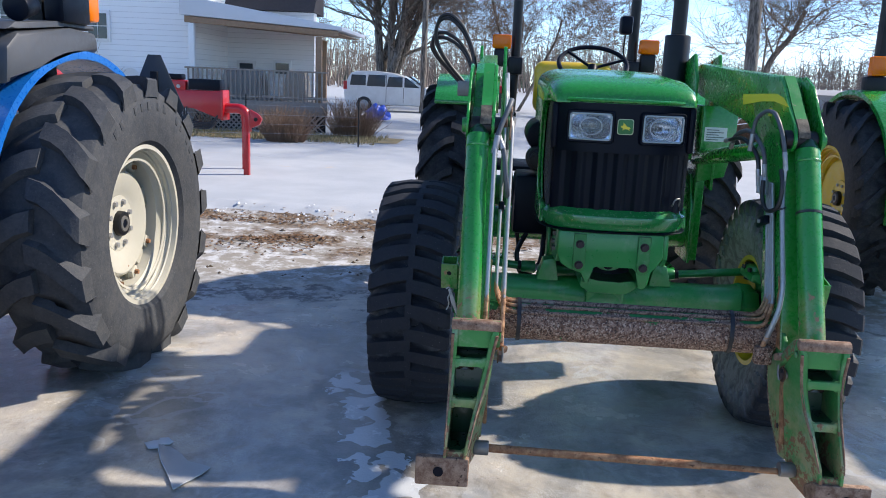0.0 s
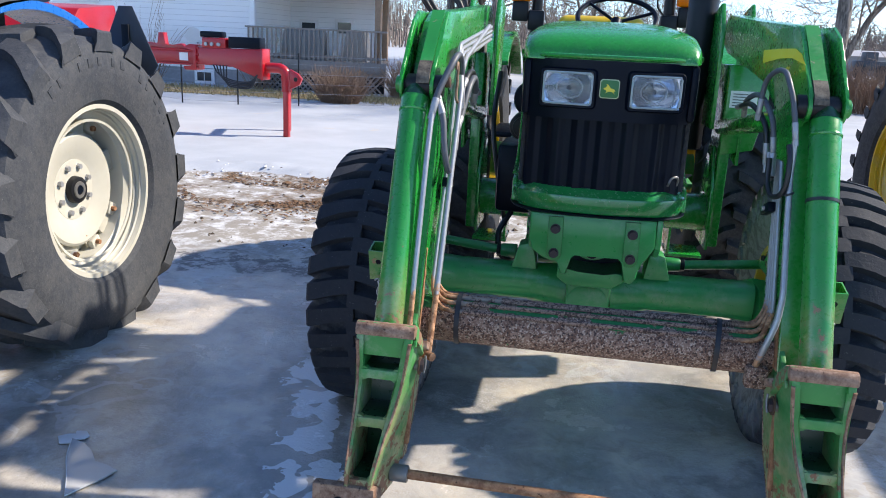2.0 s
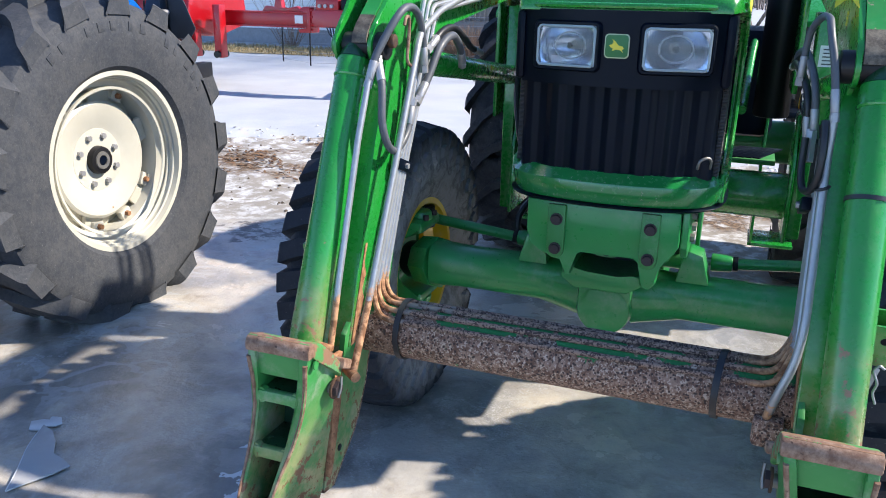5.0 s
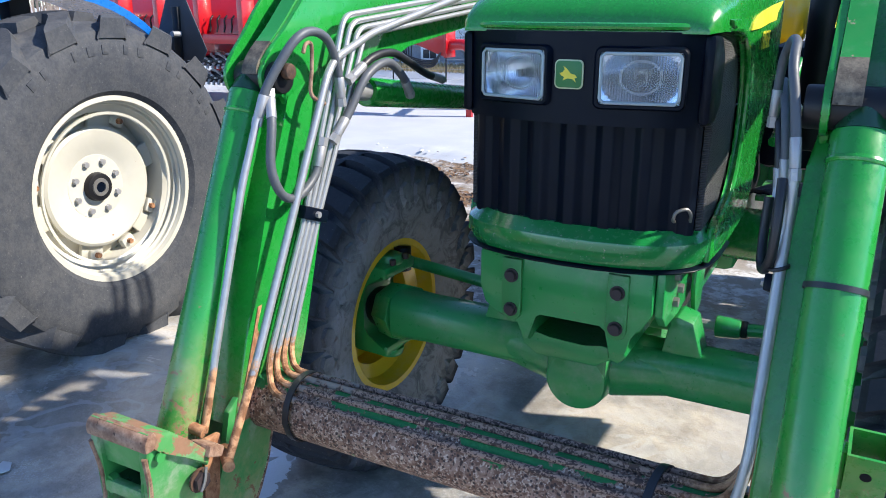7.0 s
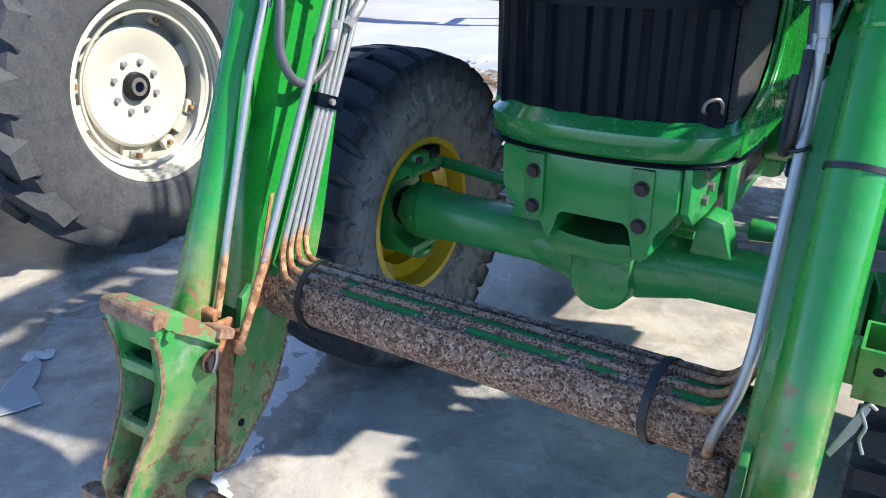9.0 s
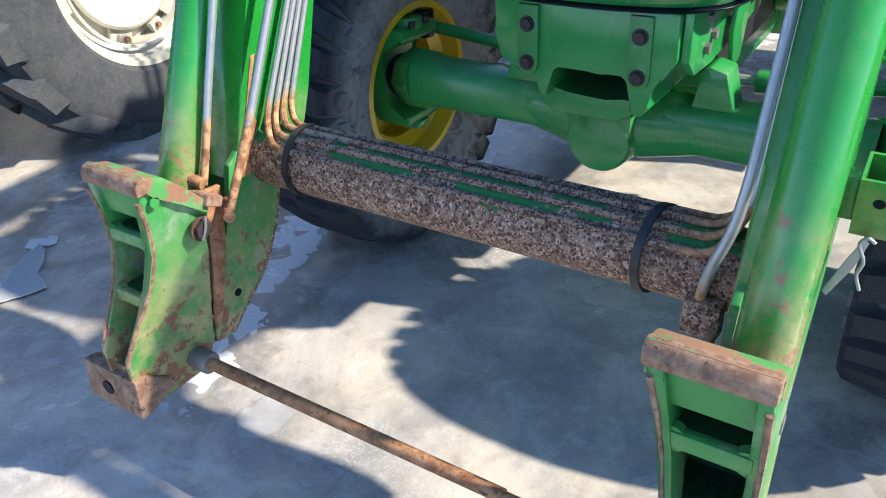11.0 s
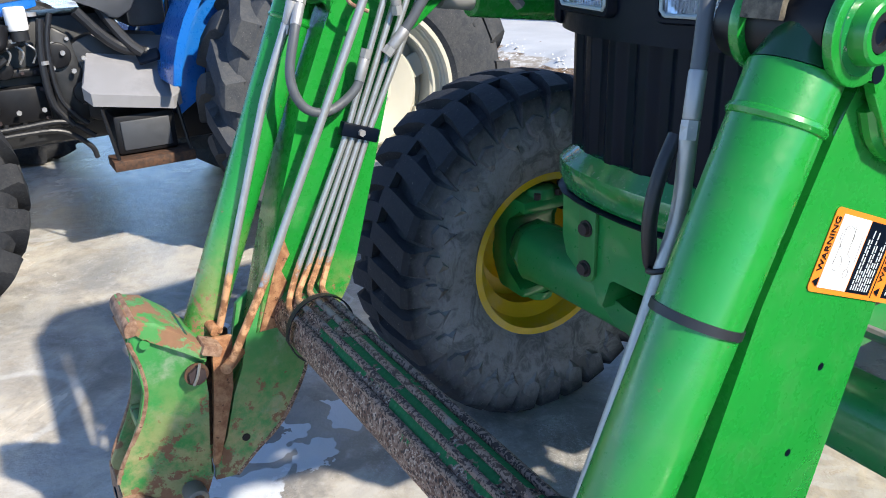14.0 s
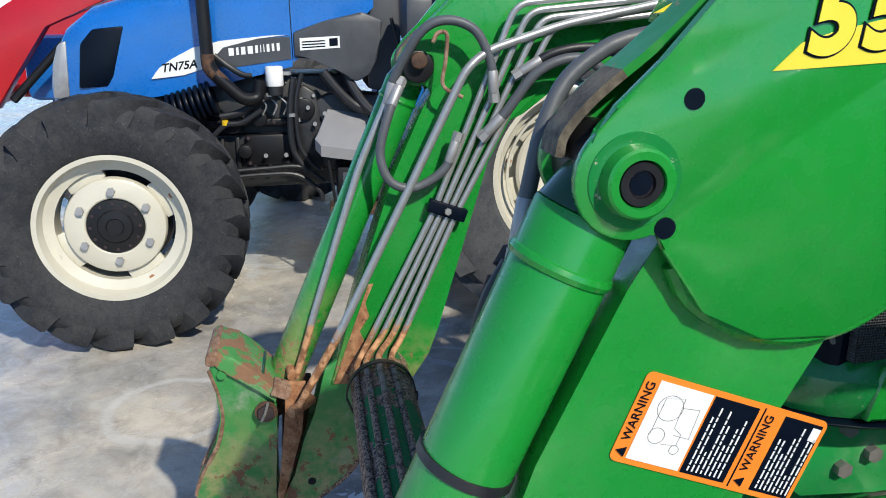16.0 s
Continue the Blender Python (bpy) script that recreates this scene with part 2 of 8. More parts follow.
MIRROR = Nodes("reflector").set(Base_Color=(0.60, 0.65, 0.72), Metallic=0.9, Roughness=0.16)
WHITE = plain("white_paint", (0.8, 0.8, 0.8), 0.45, vary=0.06)
LABEL_WHITE = plain("label_white", (0.75, 0.75, 0.74), 0.5, vary=0.05)
ORANGE = plain("label_orange", (0.85, 0.22, 0.02), 0.45, vary=0.08)
BADGE_YELLOW = plain("badge_yellow", (0.75, 0.62, 0.05), 0.4, vary=0.05)
BADGE_EDGE = plain("badge_edge", (0.50, 0.56, 0.34), 0.4, vary=0.05)
BADGE_GREEN = plain("badge_green", (0.02, 0.16, 0.04), 0.4, vary=0.05)


# ---------------------------------------------------------------- mesh helpers
ORIGIN = {}


def thing(name, origin, label, category, group=""):
    ob = new(name)
    ob.location = origin
    ob.empty_display_size = 0.1
    ORIGIN[ob.name] = Vector(origin)
    return tagged(ob, label, category, group)


def top_of(ob):
    while ob.parent:
        ob = ob.parent
    return ob


def part(name, bm, material, parent=None, label="", smooth=True):
    """Links a bmesh, given in world coordinates, as one mesh object under a thing or a part."""
    me = bpy.data.meshes.new(name)
    if parent is not None:
        bmesh.ops.translate(bm, verts=bm.verts, vec=-ORIGIN[top_of(parent).name])
    bmesh.ops.recalc_face_normals(bm, faces=bm.faces)
    if smooth:
        for f in bm.faces:
            f.smooth = True
        for e in bm.edges:
            if len(e.link_faces) == 2 and e.calc_face_angle(0) > 0.6:
                e.smooth = False
    bm.to_mesh(me)
    bm.free()
    me.materials.append(material)
    ob = new(name, me)
    if parent is not None:
        ob.parent = parent
    return tagged(ob, label)


def join(*bms):
    out = bmesh.new()
    for b in bms:
        me = bpy.data.meshes.new("tmp")
        b.to_mesh(me)
        b.free()
        out.from_mesh(me)
        bpy.data.meshes.remove(me)
    return out


def box(x0, x1, y0, y1, z0, z1, bevel=0.004, seg=2):
    bm = bmesh.new()
    bmesh.ops.create_cube(bm, size=1)
    for v in bm.verts:
        v.co = Vector(((x0 + x1) / 2 + v.co.x * (x1 - x0), (y0 + y1) / 2 + v.co.y * (y1 - y0), (z0 + z1) / 2 + v.co.z * (z1 - z0)))
    if bevel:
        bmesh.ops.bevel(bm, geom=bm.edges[:], offset=bevel, segments=seg, affect="EDGES", profile=0.5)
    return bm


def turned(bm, m):
    bm.transform(m)
    return bm


def extrude(profile, x0, x1, axis="x", bevel=0.003):
    """A polygon in the plane across an axis, pulled along that axis. Profile pairs are (y, z), (x, z) or (x, y)."""
    bm = bmesh.new()

    def at(p, d):
        return {"x": (d, p[0], p[1]), "y": (p[0], d, p[1]), "z": (p[0], p[1], d)}[axis]
    a = [bm.verts.new(at(p, x0)) for p in profile]
    b = [bm.verts.new(at(p, x1)) for p in profile]
    bm.faces.new(a)
    bm.faces.new(b[::-1])
    n = len(profile)
    for i in range(n):
        bm.faces.new((a[i], b[i], b[(i + 1) % n], a[(i + 1) % n]))
    if bevel:
        bmesh.ops.bevel(bm, geom=bm.edges[:], offset=bevel, segments=2, affect="EDGES", profile=0.5)
    return bm


def rod(a, b, r, r2=None, n=20, caps=True, bevel=0.0):
    a, b = Vector(a), Vector(b)
    bm = bmesh.new()
    bmesh.ops.create_cone(bm, cap_ends=caps, segments=n, radius1=r, radius2=r if r2 is None else r2, depth=(b - a).length)
    if bevel:
        ed = [e for e in bm.edges if len(e.link_faces) == 2 and e.calc_face_angle(0) > 1.0]
        bmesh.ops.bevel(bm, geom=ed, offset=bevel, segments=2, affect="EDGES", profile=0.5)
    bm.transform(Matrix.Translation((a + b) / 2) @ (b - a).to_track_quat("Z", "Y").to_matrix().to_4x4())
    return bm


def arc_yz(y, z, r, a0, a1, n=14):
    """Points (y, z) on an arc, angles in degrees."""
    return [(y + r * math.cos(radians(a0 + (a1 - a0) * k / n)), z + r * math.sin(radians(a0 + (a1 - a0) * k / n))) for k in range(n + 1)]


def smooth_line(pts, per=6):
    """Catmull-Rom through the points."""
    p = [Vector(q) for q in pts]
    p = [p[0] * 2 - p[1]] + p + [p[-1] * 2 - p[-2]]
    out = []
    for i in range(1, len(p) - 2):
        for k in range(per):
            t = k / per
            out.append(0.5 * ((2 * p[i]) + (p[i + 1] - p[i - 1]) * t + (2 * p[i - 1] - 5 * p[i] + 4 * p[i + 1] - p[i + 2]) * t * t
                              + (3 * p[i] - p[i - 1] - 3 * p[i + 1] + p[i + 2]) * t ** 3))
    return out + [p[-2]]


def round_line(pts, r=0.03, per=5):
    """A polyline with its corners rounded."""
    p = [Vector(q) for q in pts]
    out = [p[0]]
    for i in range(1, len(p) - 1):
        d0, d1 = (p[i - 1] - p[i]), (p[i + 1] - p[i])
        k = min(r, d0.length * 0.45, d1.length * 0.45)
        a, b = p[i] + d0.normalized() * k, p[i] + d1.normalized() * k
        for j in range(per + 1):
            t = j / per
            out.append((1 - t) ** 2 * a + 2 * t * (1 - t) * p[i] + t * t * b)
    return out + [p[-1]]


def tube(line, r, n=10, r_end=None):
    """A round tube along a line of points."""
    bm = bmesh.new()
    line = [Vector(q) for q in line]
    up, rings = None, []
    for i, q in enumerate(line):
        d = (line[min(i + 1, len(line) - 1)] - line[max(i - 1, 0)]).normalized()
        if up is None:
            up = d.orthogonal().normalized()
        up = (up - d * up.dot(d)).normalized()
        side = d.cross(up)
        rr = r if r_end is None else r + (r_end - r) * i / (len(line) - 1)
        rings.append([bm.verts.new(q + rr * (math.cos(a) * up + math.sin(a) * side)) for a in (2 * math.pi * k / n for k in range(n))])
    for a, b in zip(rings, rings[1:]):
        for k in range(n):
            bm.faces.new((a[k], a[(k + 1) % n], b[(k + 1) % n], b[k]))
    bm.faces.new(rings[0][::-1])
    bm.faces.new(rings[-1])
    return bm


def lathe(profile, centre, n=64, closed=True):
    """Turns a profile of (x, r) about an axle that runs along x."""
    bm = bmesh.new()
    c = Vector(centre)
    rings = []
    for k in range(n):
        a = 2 * math.pi * k / n
        rings.append([bm.verts.new(c + Vector((x, r * math.cos(a), r * math.sin(a)))) for x, r in profile])
    m = len(profile)
    for k in range(n):
        a, b = rings[k], rings[(k + 1) % n]
        for i in range(m if closed else m - 1):
            j = (i + 1) % m
            if profile[i][1] < 1e-6 and profile[j][1] < 1e-6:
                continue
            bm.faces.new((a[i], a[j], b[j], b[i]))
    bmesh.ops.remove_doubles(bm, verts=bm.verts, dist=1e-5)
    return bm


def loft(rings, cap=True):
    bm = bmesh.new()
    vs = [[bm.verts.new(p) for p in ring] for ring in rings]
    n = len(rings[0])
    for a, b in zip(vs, vs[1:]):
        for k in range(n):
            bm.faces.new((a[k], a[(k + 1) % n], b[(k + 1) % n], b[k]))
    if cap:
        bm.faces.new(vs[0][::-1])
        bm.faces.new(vs[-1])
    return bm


def letters(name, body, size, m, material, parent, depth=0.0006, bold=0.0):
    """Flat lettering in the built-in font at the pose m."""
    cu = bpy.data.curves.new(name, "FONT")
    cu.body, cu.size, cu.extrude, cu.align_x, cu.align_y = body, size, depth, "CENTER", "CENTER"
    cu.offset = bold
    tmp = bpy.data.objects.new("tmp_text", cu)
    me = bpy.data.meshes.new_from_object(tmp)
    bpy.data.objects.remove(tmp)
    bm = bmesh.new()
    bm.from_mesh(me)
    bm.transform(m)
    return part(name, bm, material, parent, smooth=False)


def tyre_mesh(c, R, rim, W, lugs, depth, lug_w, sweep=0.32, drop=1.0, squash=0.02, pads=False):
    """A farm tyre: carcass turned about x, with slanting lugs that meet in the middle."""
    Rb = R - depth
    half = W / 2
    prof = [(-0.40 * W, rim), (-0.45 * W, rim + 0.02), (-0.50 * W, rim + (Rb - rim) * 0.45), (-0.495 * W, rim + (Rb - rim) * 0.7), (-0.45 * W, Rb - 0.035), (-0.36 * W, Rb - 0.008), (-0.15 * W, Rb), (0.15 * W, Rb),
            (0.36 * W, Rb - 0.008), (0.45 * W, Rb - 0.035), (0.495 * W, rim + (Rb - rim) * 0.7), (0.50 * W, rim + (Rb - rim) * 0.45), (0.45 * W, rim + 0.02), (0.40 * W, rim)]
    bm = lathe(prof, (0, 0, 0), 72)
    carcass = bm.verts[:]
    weld = {}

    def mould(v):
        """Joins a vertex to the nearest one of the carcass, so that the tyre is one moulded piece."""
        weld[v] = min(carcass, key=lambda c: (c.co - v.co).length_squared)
    sections = [(0.0, 0.0, R - 0.004, Rb - 0.02), (0.13, 0.10, R, Rb - 0.02), (0.26, 0.30, R - 0.002, Rb - 0.02), (0.38, 0.60, R - 0.010, Rb - 0.03), (0.465 + 0.01 * drop, 0.86, R - 0.016, Rb - 0.05), (0.492 + 0.023 * drop, 0.95, R - 0.016 - 0.03 * drop, Rb - 0.07), (0.488 + 0.02 * drop, 1.0, R - 0.036 - 0.08 * drop, Rb - 0.045 - 0.045 * drop)]
    for s in (-1, 1):
        for i in range(lugs):
            a0 = 2 * math.pi * (i + (0.5 if s > 0 else 0)) / lugs
            rows = []
            for fx, u, top, base in sections:
                x = s * (fx * W - 0.012 * (1 - u))
                a = a0 + sweep * u
                wt, wb = lug_w * (0.82 + 0.25 * u) / R, lug_w * (1.25 + 0.35 * u) / R
                if fx > 0.5 or u > 0.99:
                    wt, wb = wt * 0.95, wb * 0.95
                rows.append([bm.verts.new((x, r * math.cos(b), r * math.sin(b))) for r, b in ((base, a - wb / 2), (top, a - wt / 2), (top, a + wt / 2), (base, a + wb / 2))])
            for p, q in zip(rows, rows[1:]):
                for k in range(3):
                    bm.faces.new((p[k], p[k + 1], q[k + 1], q[k]))
            bm.faces.new(rows[0])
            bm.faces.new(rows[-1][::-1])
            mould(rows[2][0])
            if pads:
                # six-sided pads on the shoulder, one under each lug
                rc, a = R - 0.102, a0 + sweep * 0.98
                hexa = ((-0.030, 0.0), (-0.016, 0.025), (0.018, 0.028), (0.032, 0.0), (0.018, -0.028), (-0.016, -0.025))
                inner, outer = [], []
                for dr, dt in hexa:
                    for ring, x, k in ((inner, 0.455 * W, 1.05), (outer, 0.530 * W, 0.86)):
                        r, b = rc + dr * k, a + dt * k / rc
                        ring.append(bm.verts.new((s * x, r * math.cos(b), r * math.sin(b))))
                bm.faces.new(outer)
                for k in range(6):
                    bm.faces.new((inner[k], inner[(k + 1) % 6], outer[(k + 1) % 6], outer[k]))
                mould(inner[0])
    bmesh.ops.weld_verts(bm, targetmap=weld)
    for v in bm.verts:
        low = -(R - squash)
        if v.co.z < low:
            v.co.z = low - (low - v.co.z) * 0.1
    bmesh.ops.translate(bm, verts=bm.verts, vec=c)
    return bm


def rim_ring(c, rim, W, side, well=0.06):
    """A channel rim; side: +1 where its outer face looks towards +x."""
    h = 0.40 * W
    t = 0.012
    prof = [(-h, rim + 0.012), (-h + 0.012, rim + 0.016), (-h + 0.018, rim - 0.012), (-h * 0.55, rim - 0.02), (-h * 0.4, rim - well), (h * 0.4, rim - well), (h * 0.55, rim - 0.02), (h - 0.018, rim - 0.012), (h - 0.012, rim + 0.016), (h, rim + 0.012),
            (h, rim - 0.02), (h * 0.6, rim - 0.02 - t), (h * 0.45, rim - well - t), (-h * 0.45, rim - well - t), (-h * 0.6, rim - 0.02 - t), (-h, rim - 0.02)]
    return lathe(prof, c, 64)


def poly_plate(pts, thick, m):
    """A flat plate from (x, y) pairs, of that thickness, at the pose m."""
    bm = extrude(pts, 0, thick, "z", bevel=min(0.0015, thick * 0.3))
    bm.transform(m)
    return bm


# ---------------------------------------------------------------- ground
def ground_material():
    n = Nodes("ice_mud_and_snow")
    p = n.geo()
    x, y, z = n.xyz(p)
    wob = n.noise(0.9, 5, 0.6, co=p)
    wob2 = n.noise(4.0, 5, 0.65, co=p)
    yy = n.math("ADD", y, n.math("MULTIPLY", n.math("SUBTRACT", wob, 0.5), 2.2))
    # grey ice with a beige, silty cast
    a = n.noise(1.7, 6, 0.62, co=p, distort=0.4)
    b = n.noise(16, 6, 0.7, co=p)
    ice = n.mix(n.step(a, 0.36, 0.66), (0.32, 0.315, 0.305), (0.66, 0.59, 0.49))
    ice = n.mix(n.math("MULTIPLY", n.step(b, 0.5, 0.75), 0.55), ice, (0.52, 0.51, 0.49))
    mud = n.step(n.noise(2.6, 7, 0.7, co=p), 0.60, 0.72)
    fine = n.step(n.noise(55, 4, 0.7, co=p), 0.60, 0.72)
    ice = n.mix(n.math("MULTIPLY", fine, 0.45), ice, (0.62, 0.62, 0.62))
    blotch = n.step(n.noise(5.5, 6, 0.68, co=p, distort=0.8), 0.50, 0.68)
    ice = n.mix(n.math("MULTIPLY", blotch, 0.5), ice, (0.37, 0.315, 0.25))
    frost = n.math("MULTIPLY", n.step(n.noise(130, 3, 0.65, co=p, distort=0.8), 0.52, 0.60), n.step(n.noise(2.3, 4, 0.6, co=p), 0.50, 0.64))
    ice = n.mix(n.math("MULTIPLY", frost, 0.5), ice, (0.66, 0.67, 0.68))
    mottle = n.noise(7, 6, 0.66, co=p, distort=0.7)
    ice = n.mix(n.math("MULTIPLY", n.step(mottle, 0.48, 0.70), 0.42), ice, (0.19, 0.175, 0.16))
    ice = n.mix(n.math("MULTIPLY", n.math("SUBTRACT", 1.0, n.step(mottle, 0.36, 0.46)), 0.40), ice, (0.60, 0.58, 0.55))
    specks = n.step(n.noise(95, 3, 0.6, co=p), 0.66, 0.72)
    ice = n.mix(n.math("MULTIPLY", specks, 0.5), ice, (0.12, 0.10, 0.08))
    ice = n.mix(n.math("MULTIPLY", mud, 0.6), ice, (0.13, 0.11, 0.095))
    # wet, dark windows in the ice, and paler dry crust
    pool = n.step(n.noise(1.15, 6, 0.62, co=p, distort=0.5), 0.52, 0.62)
    ice = n.mix(n.math("MULTIPLY", pool, 0.55), ice, (0.15, 0.148, 0.145))
    crust = n.math("SUBTRACT", 1.0, n.step(n.noise(1.9, 6, 0.66, co=p, distort=0.7), 0.38, 0.47))
    ice = n.mix(n.math("MULTIPLY", crust, 0.4), ice, (0.56, 0.54, 0.51))
    # thin white shells of frozen puddles, with dark windows
    cells = n.noise(4.2, 3, 0.5, co=p, distort=0.6)
    shell = n.math("MULTIPLY", n.step(cells, 0.52, 0.545), n.math("SUBTRACT", 1.0, n.step(cells, 0.60, 0.615)))
    where = n.step(n.noise(0.75, 2, 0.5, co=p), 0.5, 0.6)
    shell = n.math("MULTIPLY", shell, where)
    ice = n.mix(n.math("MULTIPLY", shell, 0.35), ice, (0.60, 0.63, 0.66))
    # a shelf of white puddle ice beside the wheel
    mid = n.math("ADD", 0.66, n.math("MULTIPLY", n.math("SUBTRACT", y, 3.65), 0.28))
    dx = n.math("ABSOLUTE", n.math("ADD", x, n.math("ADD", mid, n.math("MULTIPLY", n.math("SUBTRACT", wob2, 0.5), 0.5))))
    band = n.math("SUBTRACT", 1.0, n.step(dx, 0.125, 0.130))
    band = n.math("MULTIPLY", band, n.math("MULTIPLY", n.step(y, 2.35, 2.45), n.math("SUBTRACT", 1.0, n.step(y, 3.55, 3.7))))
    wet_rim = n.math("MULTIPLY", n.math("SUBTRACT", 1.0, n.step(dx, 0.15, 0.22)), n.math("MULTIPLY", n.step(y, 2.2, 2.5), n.math("SUBTRACT", 1.0, n.step(y, 3.55, 3.8))))
    ice = n.mix(n.math("MULTIPLY", wet_rim, 0.55), ice, (0.13, 0.125, 0.12))
    hole = n.step(n.noise(8, 2, 0.45, co=p, distort=0.3), 0.52, 0.54)
    band = n.math("MULTIPLY", band, n.math("SUBTRACT", 1.0, n.math("MULTIPLY", hole, 0.9)))
    ice = n.mix(band, ice, (0.64, 0.67, 0.70))
    # a pale ring, a reflection painted into the colour, and slush along the edge of the ice
    q2 = n.math("ADD", n.math("POWER", n.math("ABSOLUTE", n.math("ADD", x, 1.11)), 2.0), n.math("POWER", n.math("ABSOLUTE", n.math("SUBTRACT", y, 1.98)), 2.0))
    ring = n.math("ABSOLUTE", n.math("SUBTRACT", n.math("SQRT", q2), n.range(wob2, 0.3, 0.7, 0.22, 0.26)))
    ice = n.mix(n.math("MULTIPLY", n.math("SUBTRACT", 1.0, n.step(ring, 0.006, 0.03)), 0.36), ice, (0.74, 0.74, 0.73))
    ice = n.mix(0.13, ice, (0.03, 0.035, 0.04))
    # packed, dirty snow further off
    packed = n.mix(n.step(n.noise(7, 8, 0.72, co=p), 0.45, 0.62), (0.27, 0.245, 0.21), (0.55, 0.55, 0.55))
    grit = n.step(n.noise(23, 6, 0.7, co=p), 0.62, 0.68)
    packed = n.mix(n.math("MULTIPLY", grit, 0.8), packed, (0.07, 0.055, 0.04))
    col = n.mix(n.step(yy, 4.6, 5.6), ice, packed)
    slush = n.math("SUBTRACT", 1.0, n.step(n.math("ABSOLUTE", n.math("SUBTRACT", n.math("ADD", yy, n.math("MULTIPLY", n.math("SUBTRACT", wob2, 0.5), 0.6)), 4.85)), 0.02, 0.12))
    slush = n.math("MULTIPLY", slush, n.step(n.noise(13, 5, 0.7, co=p), 0.42, 0.52))
    col = n.mix(n.math("MULTIPLY", slush, 0.85), col, (0.045, 0.04, 0.038))
    # bare earth and leaves before the snow
    leaf = n.mix(n.step(n.noise(40, 5, 0.7, co=p), 0.42, 0.6), (0.045, 0.026, 0.015), (0.22, 0.135, 0.07))
    bare = n.math("MULTIPLY", n.step(n.noise(1.3, 5, 0.6, co=p), 0.45, 0.55), n.math("MULTIPLY", n.step(yy, 6.0, 6.5), n.math("SUBTRACT", 1.0, n.step(yy, 7.9, 8.3))))
    col = n.mix(n.math("MULTIPLY", n.math("MULTIPLY", bare, n.step(n.noise(11, 6, 0.75, co=p), 0.36, 0.50)), 0.95), col, leaf)
    # the field of snow
    snow = n.mix(n.step(n.noise(1.1, 4, co=p), 0.3, 0.7), (0.365, 0.385, 0.413), (0.427, 0.445, 0.470))
    tyre_marks = n.math("MULTIPLY", n.step(n.noise(0.5, 6, 0.65, co=p, distort=1.0), 0.62, 0.68), n.step(n.noise(6, 4, co=p), 0.4, 0.6))
    snow = n.mix(n.math("MULTIPLY", tyre_marks, 0.5), snow, (0.5, 0.42, 0.32))
    onsnow = n.step(n.math("ADD", z, n.math("MULTIPLY", n.math("SUBTRACT", wob2, 0.5), 0.03)), 0.024, 0.032)
    col = n.mix(onsnow, col, snow)
    wet = n.math("MULTIPLY", n.math("SUBTRACT", 1.0, n.step(yy, 4.4, 5.4)), n.math("SUBTRACT", 1.0, n.math("MULTIPLY", mud, 0.5)))
    rough = n.math("SUBTRACT", 0.85, n.math("MULTIPLY", wet, n.math("ADD", n.range(a, 0.35, 0.65, 0.66, 0.56), n.math("MULTIPLY", pool, 0.10))))
    h = n.math("ADD", n.math("MULTIPLY", b, 0.6), n.math("ADD", n.math("MULTIPLY", a, 0.8), n.math("MULTIPLY", n.noise(70, 4, 0.6, co=p), 0.25)))
    n.bump(h, 0.32, 0.02)
    return n.set(Base_Color=col, Roughness=rough, Specular_IOR_Level=n.range(wet, 0.0, 1.0, 0.3, 0.75))


def axis_steps(lo, hi, step, far):
    inner = list(np.arange(lo, hi + step / 2, step))
    out, d = [], step
    v = hi
    while v < far:
        d *= 1.28
        v += d
        out.append(v)
    neg, d, v = [], step, lo
    while v > -far:
        d *= 1.28
        v -= d
        neg.append(v)
    return neg[::-1] + inner + out


def snow_edge(x, y):
    """How far inside the snow field a place lies, in metres."""
    edge = 7.9 + 0.10 * x + 0.45 * noise.noise((x * 0.55, 3.0, 0)) + 0.25 * noise.noise((x * 2.3, y * 0.9, 5.0))
    if x > 2.0:
        edge += (x - 2.0) * 0.55
    return y - edge


def ground_height(x, y):
    d = snow_edge(x, y)
    z = 0.012 * noise.noise((x * 0.7, y * 0.7, 1.0)) * (1.0 if y > 4 else 0.4)
    if d > -0.6:
        k = min(max((d + 0.05) / 0.3, 0), 1)
        lump = max(noise.noise((x * 5.0, y * 5.0, 2.0)), 0) * 0.12 * math.exp(-((d - 0.15) / 0.3) ** 2)
        z += 0.065 * k * k * (3 - 2 * k) + lump
    if 4.6 < y < 8.5:
        z += 0.018 * noise.noise((x * 3.1, y * 3.1, 7.0)) + 0.010 * noise.noise((x * 9.0, y * 9.0, 8.0))
    return z


gx, gy = axis_steps(-7, 5, 0.11, 1800), axis_steps(-3, 11, 0.11, 1800)
verts = [(x, y, ground_height(x, y) if abs(x) < 60 and abs(y) < 80 else 0.065) for y in gy for x in gx]
W_ = len(gx)
faces = [(j * W_ + i, j * W_ + i + 1, (j + 1) * W_ + i + 1, (j + 1) * W_ + i) for j in range(len(gy) - 1) for i in range(W_ - 1)]
gm = bpy.data.meshes.new("ground")
gm.from_pydata(verts, [], faces)
gm.polygons.foreach_set("use_smooth", [True] * len(gm.polygons))
gm.materials.append(ground_material())
tagged(new("ground", gm), "wet grey ice and packed snow with bare muddy patches", "ground", kind="structure")

# ---------------------------------------------------------------- green tractor
CX = 0.487
JD_Y = 3.46
FRONT_R, FRONT_Z = 0.508, 0.487
REAR_R, REAR_Y, REAR_Z = 0.72, 5.42, 0.705


